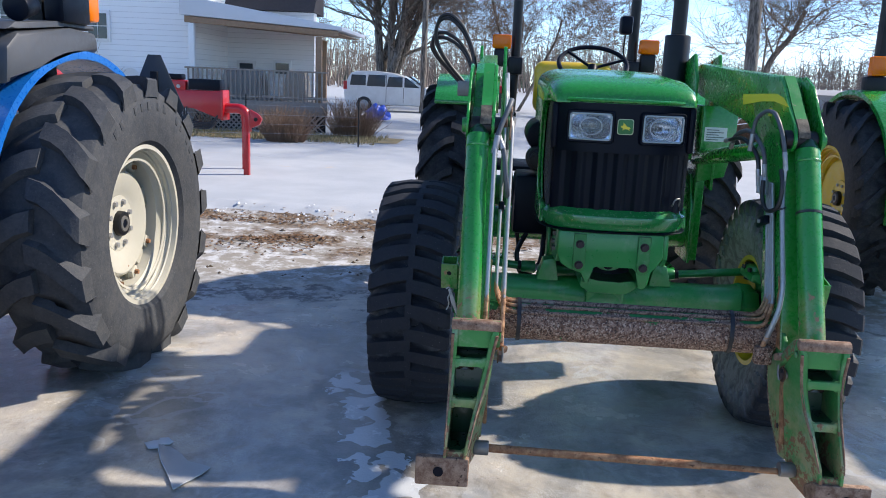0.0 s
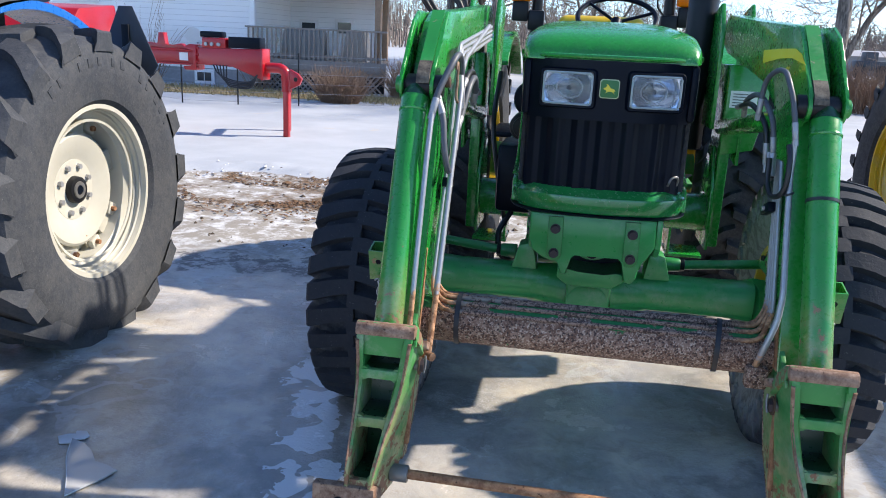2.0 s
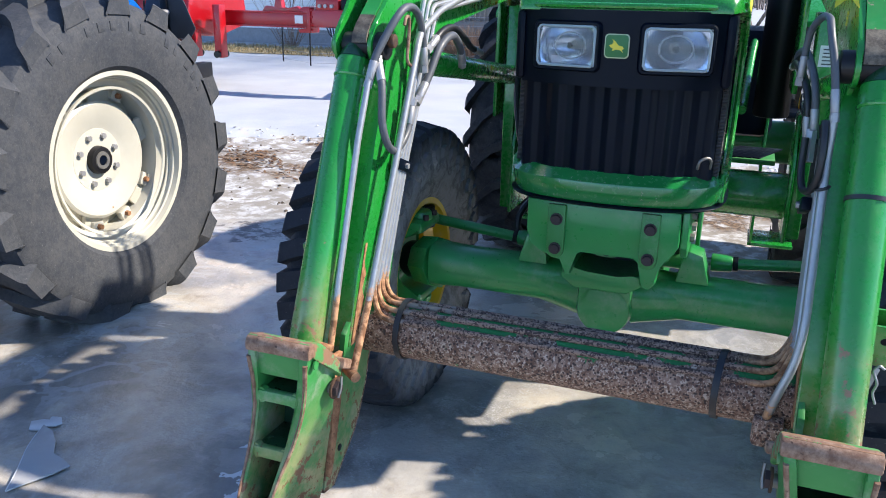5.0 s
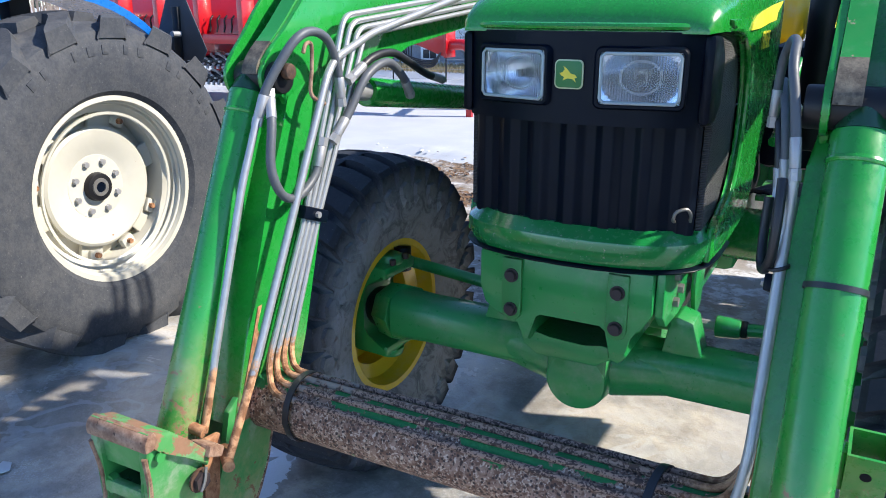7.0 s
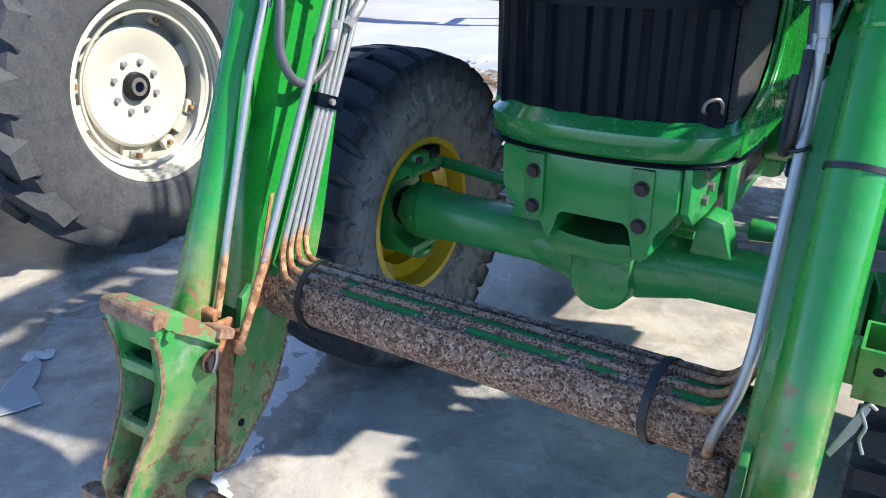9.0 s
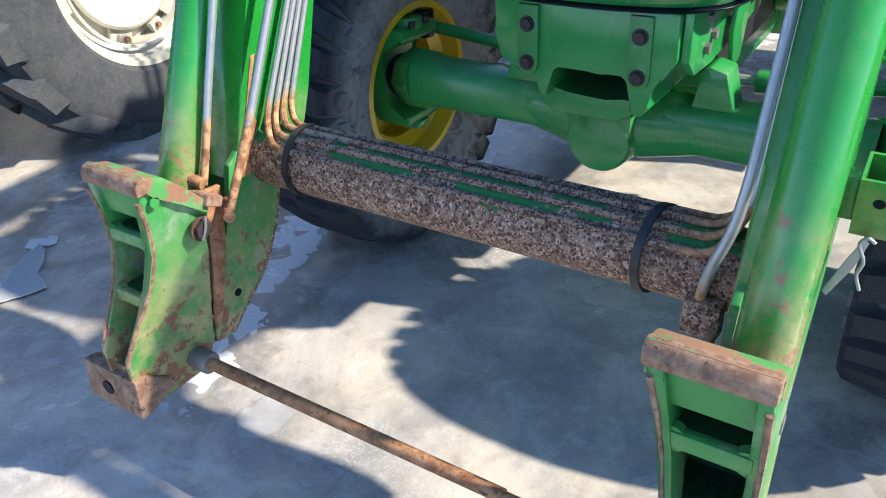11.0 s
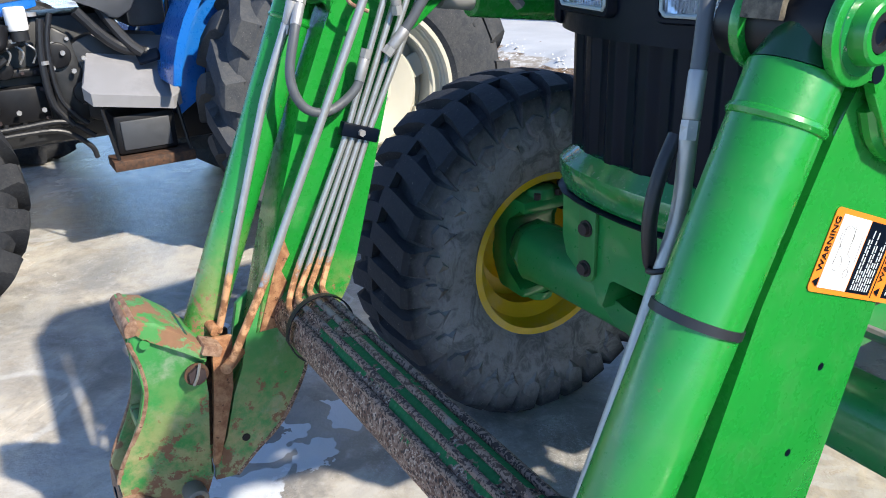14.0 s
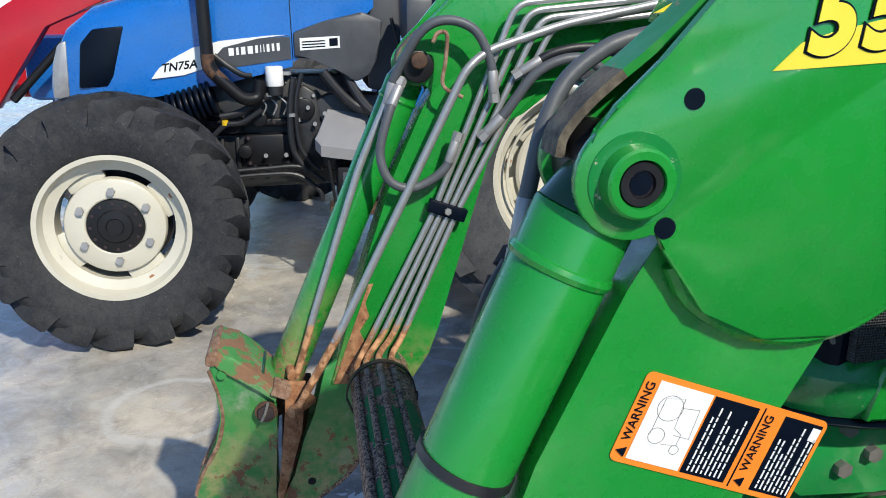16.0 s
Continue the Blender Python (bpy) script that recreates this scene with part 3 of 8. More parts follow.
def steel_wheel(parent, c, R, rim, W, side, lugs, depth, lug_w, tyre_mat, rim_mat, steer=0.0, disc_in=0.05, sweep=0.32, hubcap=None, disc_r=0.74, ears=8, bolts=8, hub_f=0.2, nut_f=0.36, drop=1.0, nut_r=0.0125, dish=False, drum=False, pads=False):
    """One wheel: tyre and rim, with disc, brackets, hub and bolts under the rim. side: +1 if its outer face looks towards +x."""
    c = Vector(c)
    spin = Matrix.Translation(c) @ Matrix.Rotation(radians(steer), 4, "Z") @ Matrix.Translation(-c)

    def put(bm):
        return turned(bm, spin)
    wheel = part("wheel", put(rim_ring(c, rim, W, side)), rim_mat, parent, "channel rim of a farm tractor wheel")
    t = tyre_mesh((0, 0, 0), R, rim, W, lugs, depth, lug_w, sweep, drop, pads=pads)
    bmesh.ops.translate(t, verts=t.verts, vec=c)
    part("tyre", put(t), tyre_mat, wheel, "worn black rubber tyre with slanting lugs")
    o = side * (0.40 * W - disc_in)
    rd = rim * disc_r
    prof = [(o - side * 0.03, 0.0), (o - side * 0.03, rd * 0.5), (o - side * 0.012, rd * 0.62), (o, rd * 0.95), (o - side * 0.008, rd), (o - side * 0.02, rd), (o - side * 0.02, rd * 0.64), (o - side * 0.045, rd * 0.5), (o - side * 0.045, 0.0)]
    if drum:
        prof = [(o - side * q, rd * f) for q, f in ((0.03, 0.0), (0.03, 0.54), (0.004, 0.575), (0.0, 0.60), (0.0, 0.93), (0.006, 0.975), (0.020, 1.0), (0.040, 1.0), (0.040, 0.97), (0.03, 0.95), (0.02, 0.60), (0.05, 0.52), (0.05, 0.0))]
    part("disc", put(lathe(prof, c, 48)), rim_mat, wheel)
    hi = 0.40 * W
    for q, rr in () if drum else ((0.030, 0.020), (0.056, 0.030), (0.050, 0.072)):
        x = side * (hi - q)
        part("rim_ridge", put(lathe([(x - 0.006, rim - rr + 0.002), (x - 0.004, rim - rr - 0.009), (x, rim - rr - 0.012), (x + 0.004, rim - rr - 0.009), (x + 0.006, rim - rr + 0.002)], c, 56)), rim_mat, wheel)
    for k in range(ears):
        a = 2 * math.pi * (k + 0.3) / ears
        wide = 0.080 if drum else 0.055
        e = box(o - side * 0.04 - 0.012, o - side * 0.04 + 0.012, rd * (0.94 if drum else 0.88), rim - 0.062, -wide, wide, 0.006)
        e = turned(e, Matrix.Translation(c) @ Matrix.Rotation(a, 4, "X"))
        part("bracket", put(e), rim_mat, wheel)
        b = rod((o - side * 0.03, rim * 0.86, 0), (o + side * 0.0, rim * 0.86, 0), 0.016, n=6)
        part("bolt", put(turned(b, Matrix.Translation(c) @ Matrix.Rotation(a, 4, "X"))), RUST if k % 3 == 0 else rim_mat, wheel)
    if drum:
        # added black disc that stands in for the dark seen through the gaps
        part("gap_shade_disc", put(lathe([(o - side * 0.115, 0.0), (o - side * 0.115, rim * 0.70), (o - side * 0.16, rim * 0.72), (o - side * 0.16, 0.0)], c, 40)), BLACK_STEEL, wheel)
    if dish:
        for q in (62, -28, -66, -100, 170):
            a = radians(q)
            m_ = Matrix.Translation(c) @ Matrix.Rotation(a, 4, "X")
            lug_ = part("rim_lug", put(turned(box(*sorted((o - side * 0.045, o - side * 0.010)), rim - 0.118, rim - 0.070, -0.032, 0.032, 0.008), m_)), rim_mat, wheel)
            part("lug_bolt", put(turned(rod((o - side * 0.014, rim - 0.096, 0), (o + side * 0.008, rim - 0.096, 0), 0.014, 0.012, n=6), m_)), RUST, lug_)
        part("rim_dish", put(lathe([(o - side * 0.050, rd * 0.9), (o - side * 0.080, rim - 0.068), (o - side * 0.092, rim - 0.068), (o - side * 0.062, rd * 0.9)], c, 56)), rim_mat, wheel)
    hr = rd * hub_f
    part("hub_plate", put(lathe([(o - side * 0.034, hr * 0.6), (o - side * 0.034, rd * (nut_f + 0.13)), (o - side * 0.024, rd * (nut_f + 0.11)), (o - side * 0.024, hr * 0.6)], c, 40)), rim_mat, wheel)
    hub = rod((o - side * 0.04, 0, 0), (o + side * 0.004, 0, 0), hr, hr * 0.92, n=32, bevel=0.004)
    part("hub_cap", put(turned(hub, Matrix.Translation(c))), hubcap or BLACK_STEEL, wheel)
    if hr < 0.09:
        part("hub_ring", put(lathe([(o + side * 0.003, hr * 0.34), (o + side * 0.003, hr * 0.62), (o + side * 0.009, hr * 0.58), (o + side * 0.009, hr * 0.36)], c, 24)), STEEL_GREY, wheel)
        part("hub_bore", put(turned(rod((o, 0, 0), (o + side * 0.0055, 0, 0), hr * 0.34, n=16), Matrix.Translation(c))), BLACK, wheel)
    else:
        part("hub_dome", put(lathe([(o + side * 0.003, 0.0), (o + side * 0.003, hr * 0.60), (o + side * 0.012, hr * 0.54), (o + side * 0.016, hr * 0.30), (o + side * 0.010, hr * 0.26), (o + side * 0.010, 0.0)], c, 32)), BLACK_STEEL, wheel)
    for k in range(12 if hr > 0.09 else 0):
        b = turned(rod((o, hr * 0.8, 0), (o + side * 0.009, hr * 0.8, 0), 0.007, n=8), Matrix.Translation(c) @ Matrix.Rotation(2 * math.pi * k / 12, 4, "X"))
        part("hub_bolt", put(b), BOLT, wheel)
    for k in range(bolts):
        a = 2 * math.pi * (k + 0.5) / bolts
        at = o + side * (0.0 if drum else -0.024)
        b = rod((at - side * 0.006, rd * nut_f, 0), (at + side * nut_r, rd * nut_f, 0), nut_r, nut_r * 0.88, n=6)
        part("wheel_nut", put(turned(b, Matrix.Translation(c) @ Matrix.Rotation(a, 4, "X"))), ZINC, wheel)
    return wheel


jd = thing("tractor", (CX, JD_Y, 0), "green utility tractor with yellow wheels, standing on wet ice", "tractor", "parked tractors")

# hood: rounded shell, lofted from nose to dash
def hood_ring(y, half, z0, z1, crown, n=18):
    ring = [(CX - half, y, z0)]
    for k in range(n + 1):
        a = math.pi * (1 - k / n)
        c, s = math.cos(a), math.sin(a)
        x = half * math.copysign(abs(c) ** 0.42, c)
        ring.append((CX + x, y, z1 - crown + crown * abs(s) ** 0.55))
    ring.append((CX + half, y, z0))
    return ring


stations = [(3.135, 0.268, 1.372, 1.392, 0.018), (3.15, 0.276, 1.374, 1.425, 0.048), (3.20, 0.288, 1.376, 1.458, 0.078), (3.34, 0.296, 1.372, 1.485, 0.09), (3.7, 0.302, 1.26, 1.508, 0.11), (4.04, 0.306, 1.215, 1.522, 0.11)]
part("hood", loft([hood_ring(*s) for s in stations]), GREEN, jd, "glossy green engine hood")
# the green surround that runs down beside the grille
for s in (-1, 1):
    prof = [(3.22, 1.40), (3.24, 1.382), (3.37, 1.374), (3.43, 1.345), (3.475, 1.30), (3.505, 1.24), (3.508, 1.17), (3.495, 1.10), (3.46, 1.035), (3.40, 0.988), (3.32, 0.965), (3.24, 0.957), (3.22, 0.88), (3.45, 0.868), (3.76, 0.87), (3.84, 0.96), (3.95, 1.03), (4.04, 1.12), (4.06, 1.25), (4.03, 1.40)]
    a, b = CX + s * 0.283, CX + s * 0.299
    part("hood_side", extrude(prof, min(a, b), max(a, b), bevel=0.006), GREEN, jd)
    a, b = CX + s * 0.2985, CX + s * 0.3045
    part("side_stripe", extrude([(3.455, 1.372), (3.475, 1.388), (3.53, 1.402), (3.62, 1.413), (3.80, 1.428), (4.02, 1.440), (4.02, 1.392), (3.75, 1.383), (3.58, 1.374)], min(a, b), max(a, b), bevel=0.001), BADGE_YELLOW, jd)


for s in (-1, 1):
    run = [(CX + s * d, y, z) for d, y, z in ((0.0, 3.098, 1.386), (0.10, 3.101, 1.386), (0.18, 3.119, 1.386), (0.235, 3.147, 1.385), (0.270, 3.19, 1.384), (0.290, 3.26, 1.382), (0.297, 3.36, 1.374), (0.2985, 3.43, 1.345), (0.2985, 3.475, 1.30), (0.2985, 3.505, 1.24), (0.2985, 3.508, 1.17), (0.2985, 3.495, 1.10), (0.2985, 3.46, 1.035), (0.2985, 3.40, 0.988), (0.2985, 3.30, 0.965))]
    part("hood_rim", tube(smooth_line(run, 4), 0.0075, 8), GREEN, jd)


letters("hood_number", "5055E", 0.064, Matrix(((0, 0, 1, CX + 0.3035), (1, 0, 0, 3.730), (0, 1, 0, 1.340), (0, 0, 0, 1))), BADGE_YELLOW, jd)


def nose_y(dx):
    return 3.092 + 0.062 * (abs(dx) / 0.25) ** 2.4


# black lamp panel and ribbed grille, bowed in plan
def bowed(half, z0, z1, inset, thick, wave=0.0, ribs=0, n=120, taper=0.0):
    rings = []
    for k in range(n + 1):
        u = -1 + 2 * k / n
        ring = []
        for z, back in ((z0, 0), (z1, 0), (z1, 1), (z0, 1)):
            h = half - (taper * (1 - (z - z0) / (z1 - z0)))
            dx = u * h
            w = wave * min(1.0, max(0.0, 0.5 + 0.72 * math.cos(2 * math.pi * u * ribs))) if ribs else 0
            ring.append((CX + dx, nose_y(dx) + inset - w + back * thick, z))
        rings.append(ring)
    return loft(rings)


def lamp_panel_mesh(lamps, zs, half=0.262, thick=0.06):
    """The bowed panel with one opening for each lamp (from, to)."""
    xs = sorted({round(-half + 2 * half * k / 64, 4) for k in range(65)} | {v for l in lamps for v in l})
    bm = bmesh.new()
    front, back = {}, {}
    for i, dx in enumerate(xs):
        for k, z in enumerate(zs):
            front[i, k] = bm.verts.new((CX + dx, nose_y(dx), z))
            back[i, k] = bm.verts.new((CX + dx, nose_y(dx) + thick, z))
    for i in range(len(xs) - 1):
        mid = (xs[i] + xs[i + 1]) / 2
        for k in range(len(zs) - 1):
            if k == 1 and any(a < mid < b for a, b in lamps):
                continue
            bm.faces.new((front[i, k], front[i + 1, k], front[i + 1, k + 1], front[i, k + 1]))
            bm.faces.new((back[i, k], back[i, k + 1], back[i + 1, k + 1], back[i + 1, k]))
    pair = {v: back[q] for q, v in front.items()}
    for e in [e for e in bm.edges if len(e.link_faces) == 1 and e.verts[0] in pair]:
        a, b = e.verts
        bm.faces.new((a, b, pair[b], pair[a]))
    for v in [v for v in bm.verts if not v.link_faces]:
        bm.verts.remove(v)
    bmesh.ops.recalc_face_normals(bm, faces=bm.faces)
    return bm


part("lamp_panel", lamp_panel_mesh(((-0.216, -0.042), (0.056, 0.230)), (1.185, 1.227, 1.342, 1.375)), BLACK, jd, "black headlamp panel", smooth=False)
grille = part("grille", bowed(0.262, 0.945, 1.19, 0.042, 0.05, wave=0.013, ribs=3.25, n=200), BLACK, jd, "ribbed black plastic grille")
MESH = Nodes("grille_mesh")
_v = MESH.math("ADD", MESH.math("SINE", MESH.math("MULTIPLY", MESH.xyz(MESH.geo())[1], 1700.0)), MESH.math("SINE", MESH.math("MULTIPLY", MESH.xyz(MESH.geo())[2], 1700.0)))
MESH.bump(_v, 0.6, 0.003)
MESH_MAT = MESH.set(Base_Color=MESH.mix(MESH.step(_v, -0.2, 0.4), (0.006, 0.006, 0.007), (0.055, 0.056, 0.060)), Roughness=0.5)
for s in (-1, 1):
    a, b = CX + s * 0.262, CX + s * 0.278
    part("side_screen", extrude([(3.205, 0.955), (3.37, 0.965), (3.50, 1.09), (3.51, 1.245), (3.44, 1.33), (3.36, 1.385), (3.205, 1.375)], min(a, b), max(a, b), bevel=0.003), MESH_MAT, grille, "fine side screen")
    a, b = CX + s * 0.255, CX + s * 0.2815
    part("lamp_housing", extrude([(3.15, 1.19), (3.22, 1.19), (3.265, 1.22), (3.27, 1.33), (3.22, 1.372), (3.15, 1.372)], min(a, b), max(a, b), bevel=0.012), BLACK, grille)
def rounded(w, h, r, n=5):
    out = []
    for cx_, cy_, a0 in ((w - r, h - r, 0), (-w + r, h - r, 90), (-w + r, -h + r, 180), (w - r, -h + r, 270)):
        for k in range(n + 1):
            a = radians(a0 + 90 * k / n)
            out.append((cx_ + r * math.cos(a), cy_ + r * math.sin(a)))
    return out


# headlamps
for s in (-1, 1):
    x0, x1 = CX + s * (0.053 + 0.007 * s), CX + s * (0.219 + 0.007 * s)
    lo, hi = min(x0, x1), max(x0, x1)
    yc = nose_y(0.14) + 0.009
    turn = Matrix.Translation(((lo + hi) / 2, yc, 0)) @ Matrix.Rotation(s * 0.21, 4, "Z") @ Matrix.Translation((-(lo + hi) / 2, -yc, 0))
    frame_bm = bmesh.new()
    cx_, cz_ = (lo + hi) / 2, 1.2845
    w_, h_ = (hi - lo) / 2, 0.0535
    loops = ((0.010, 0.055, 0.016), (0.010, -0.014, 0.016), (0.006, -0.021, 0.013), (0.001, -0.021, 0.010), (-0.001, -0.017, 0.009), (-0.001, 0.055, 0.009))
    rings = [[frame_bm.verts.new((cx_ + px, yc + yy, cz_ + pz)) for px, pz in rounded(w_ + g, h_ + g, r)] for g, yy, r in loops]
    m_ = len(rings[0])
    for a, b in zip(rings, rings[1:] + rings[:1]):
        for k in range(m_):
            frame_bm.faces.new((a[k], a[(k + 1) % m_], b[(k + 1) % m_], b[k]))
    lamp = part("headlight", turned(frame_bm, turn), BLACK, jd, "rectangular headlamp with fluted clear glass")
    # a deep round bowl, cut to the lamp's rectangle
    rf = bmesh.new()
    nu, nv = 32, 20
    grid = []
    for i in range(nu + 1):
        col_ = []
        for k in range(nv + 1):
            px, pz = (2 * i / nu - 1) * (w_ - 0.002), (2 * k / nv - 1) * (h_ - 0.002)
            r = min(math.hypot(px, pz * 1.25), 0.076) / 0.076
            col_.append(rf.verts.new((cx_ + px, yc + 0.050 - 0.058 * r * r, cz_ + pz)))
        grid.append(col_)
    for i in range(nu):
        for k in range(nv):
            rf.faces.new((grid[i][k], grid[i + 1][k], grid[i + 1][k + 1], grid[i][k + 1]))
    part("reflector", turned(rf, turn), MIRROR, lamp)
    part("bulb_shade", turned(rod((cx_, yc + 0.05, cz_), (cx_, yc + 0.006, cz_), 0.012, 0.008, n=16), turn), BLACK_STEEL, lamp)
    oval = [(cx_ + 0.040 * math.cos(a), yc + 0.008, cz_ + 0.031 * math.sin(a)) for a in (2 * math.pi * k / 32 for k in range(33))]
    part("reflector_ring", turned(tube(oval, 0.0022, 8), turn), ZINC, lamp)
    rim_line = [(px, yc - 0.0195, pz) for px, pz in ((lo + 0.012, 1.235), (hi - 0.012, 1.235), (hi - 0.004, 1.243), (hi - 0.004, 1.326), (hi - 0.012, 1.334), (lo + 0.012, 1.334), (lo + 0.004, 1.326), (lo + 0.004, 1.243), (lo + 0.012, 1.235))]
    part("lens_rim", turned(tube(rim_line, 0.0036, 8), turn), LENS_RIM, lamp, "milky moulded glass edge")
    gl = part("lens", turned(box(lo + 0.001, hi - 0.001, yc - 0.019, yc - 0.014, 1.232, 1.337, 0.002), turn), LENS, lamp, "clear fluted glass")
    gl.visible_shadow = False


# badge: a rounded shield with a plain leaping shape
face = pose(CX, nose_y(0) - 0.001, 1.289, 90, 0, 0)
badge = part("badge", poly_plate(rounded(0.031, 0.030, 0.010), 0.004, face), BADGE_EDGE, jd, "green badge with a pale yellow border")
part("badge_field", poly_plate(rounded(0.0282, 0.0272, 0.0085), 0.002, face @ Matrix.Translation((0, 0, 0.004))), BADGE_GREEN, badge)
leap = [(-0.020, 0.002), (-0.012, 0.004), (-0.008, 0.010), (-0.012, 0.017), (-0.004, 0.012), (0.004, 0.002), (0.014, 0.000), (0.019, -0.006), (0.013, -0.008), (0.017, -0.016), (0.009, -0.009), (-0.002, -0.008), (-0.012, -0.013), (-0.009, -0.006), (-0.015, -0.003)]
part("badge_mark", poly_plate(leap, 0.001, face @ Matrix.Translation((0, 0, 0.006))), BADGE_YELLOW, badge)

# bumper: a bowed green lip with a black seal under it
def lip(off, z0, z1, tail, r=0.012):
    rings = []
    half = [(0.0, 3.088), (0.07, 3.091), (0.14, 3.101), (0.20, 3.118), (0.245, 3.145), (0.275, 3.18), (0.293, 3.225), (0.303, 3.28), (0.306, 3.34), (0.306, 3.34 + tail)]
    pts = [(CX - d - off * 0.004, y) for d, y in half[:0:-1]] + [(CX + d + off * 0.004, y) for d, y in half]
    for x, y in pts:
        k = min(abs(x - CX) / 0.306, 1) ** 3
        bx, by = CX + (x - CX) * (1 - 0.20 * k), y + 0.07 * (1 - k) + 0.01
        rings.append([(x + (CX - x) * 0.06, y + 0.034, z1), (x, y + 0.002, z1 - min(0.027, (z1 - z0) * 0.3)), (x, y, z1 - min(0.033, (z1 - z0) * 0.4)), (x + (CX - x) * 0.008, y + 0.002, z0 + min(0.02, (z1 - z0) * 0.3)), (x + (CX - x) * 0.03, y + 0.010, z0), (bx, by, z0), (bx, by, z1)])
    return loft(rings)


part("bumper", lip(0, 0.876, 0.957, 0.10), GREEN_SCRATCH, jd, "scratched green lower nose panel")
part("bumper_seal", lip(0.6, 0.864, 0.876, 0.10), BLACK, jd, "black rubber seal")
latch = tube(smooth_line([(0.712, 3.175, 0.978), (0.712, 3.158, 0.986), (0.718, 3.156, 1.004), (0.736, 3.168, 1.010), (0.744, 3.178, 0.998), (0.742, 3.19, 0.978)]), 0.0038, 8)
part("hood_latch", latch, STEEL_GREY, jd, "wire hood latch")

# front support casting
sup = extrude([(0.266, 0.862), (0.688, 0.862), (0.690, 0.765), (0.665, 0.722), (0.640, 0.705), (0.640, 0.655), (0.622, 0.632), (0.596, 0.640), (0.592, 0.712), (0.575, 0.726), (0.425, 0.726), (0.410, 0.716), (0.402, 0.648), (0.380, 0.648), (0.374, 0.695), (0.318, 0.702), (0.280, 0.728), (0.266, 0.77)], 3.136, 3.50, "y", 0.006)
support = part("front_support", sup, GREEN_AXLE, jd, "green cast front frame with bolted straps")
bar = [(0.372, 0.668), (0.395, 0.664), (0.44, 0.648), (0.53, 0.644), (0.575, 0.652), (0.60, 0.662), (0.60, 0.628), (0.56, 0.600), (0.41, 0.600), (0.37, 0.628)]
part("yoke", extrude(bar, 3.165, 3.50, "y", 0.006), GREEN_AXLE, support)
# black box behind the opening stands in for the shaded inside
part("recess_shade", box(0.39, 0.60, 3.34, 3.36, 0.62, 0.73, 0), BLACK_STEEL, support)
tab = [(0.405, 0.735), (0.409, 0.705), (0.43, 0.700)] + [(0.487 + 0.052 * math.cos(a), 0.712 + 0.024 * math.sin(a)) for a in (math.pi + math.pi * k / 12 for k in range(13))] + [(0.555, 0.702), (0.588, 0.700), (0.59, 0.735)]
part("tow_plate", extrude(tab, 3.215, 3.24, "y", 0.003), GREEN_AXLE, support)
for dx, r in ((0.0, 0.022), (-0.045, 0.006), (0.043, 0.006)):
    part("tow_hole", rod((0.487 + dx, 3.217, 0.714), (0.487 + dx, 3.2135, 0.714), r, n=20), BLACK, support)
for x in (0.354, 0.612):
    strap = [(x - 0.025, 0.853), (x + 0.025, 0.853)] + [(x + 0.025 * math.cos(a), 0.720 + 0.025 * math.sin(a)) for a in (-math.pi * k / 8 for k in range(9))]
    part("strap", extrude(strap, 3.126, 3.137, "y", 0.003), GREEN_CAST, support, "dusty green bolted strap")
    for z in (0.811, 0.725):
        part("washer", rod((x, 3.127, z), (x, 3.1225, z), 0.0175, n=20), BOLT, support)
        part("bolt", rod((x, 3.124, z), (x, 3.114, z), 0.0140, 0.0125, n=12), BOLT, support)
for s in (-1, 1):
    x = CX + s * 0.214
    part("frame_rail", extrude([(3.15, 0.862), (3.75, 0.862), (3.75, 0.74), (3.50, 0.73), (3.32, 0.715), (3.20, 0.72), (3.15, 0.76)], x - 0.010, x + 0.010, bevel=0.004), GREEN_AXLE, support)
    for y, z in ((3.255, 0.83), (3.30, 0.785), (3.255, 0.765), (3.44, 0.84), (3.46, 0.77), (3.56, 0.81)):
        part("bolt", rod((x, y, z), (x + s * 0.022, y, z), 0.0125, n=6), STEEL_GREY, support)
    part("stop_block", extrude([(x - s * 0.020, 0.605), (x - s * 0.004, 0.697), (x + s * 0.012, 0.705), (x + s * 0.050, 0.694), (x + s * 0.075, 0.605)], 3.315, 3.405, "y", 0.004), GREEN_AXLE, support)
    part("link_bracket", extrude([(3.42, 0.86), (3.50, 0.87), (3.53, 0.80), (3.50, 0.68), (3.44, 0.66), (3.40, 0.76)], *sorted((x + s * 0.02, x + s * 0.032)), bevel=0.004), GREEN_AXLE, support)

# front axle
def axle_beam(x0, x1):
    rings = []
    for k in range(13):
        u = k / 12
        x = x0 + (x1 - x0) * u
        d = abs(x - CX)
        h = 0.064 if d < 0.52 else 0.064 + (d - 0.52) * 0.12
        w = 0.07
        ring = []
        for j in range(16):
            a = 2 * math.pi * j / 16
            ring.append((x, JD_Y - 0.10 + w * math.copysign(abs(math.cos(a)) ** 0.6, math.cos(a)), 0.548 + h * math.copysign(abs(math.sin(a)) ** 0.6, math.sin(a))))
        rings.append(ring)
    return loft(rings)


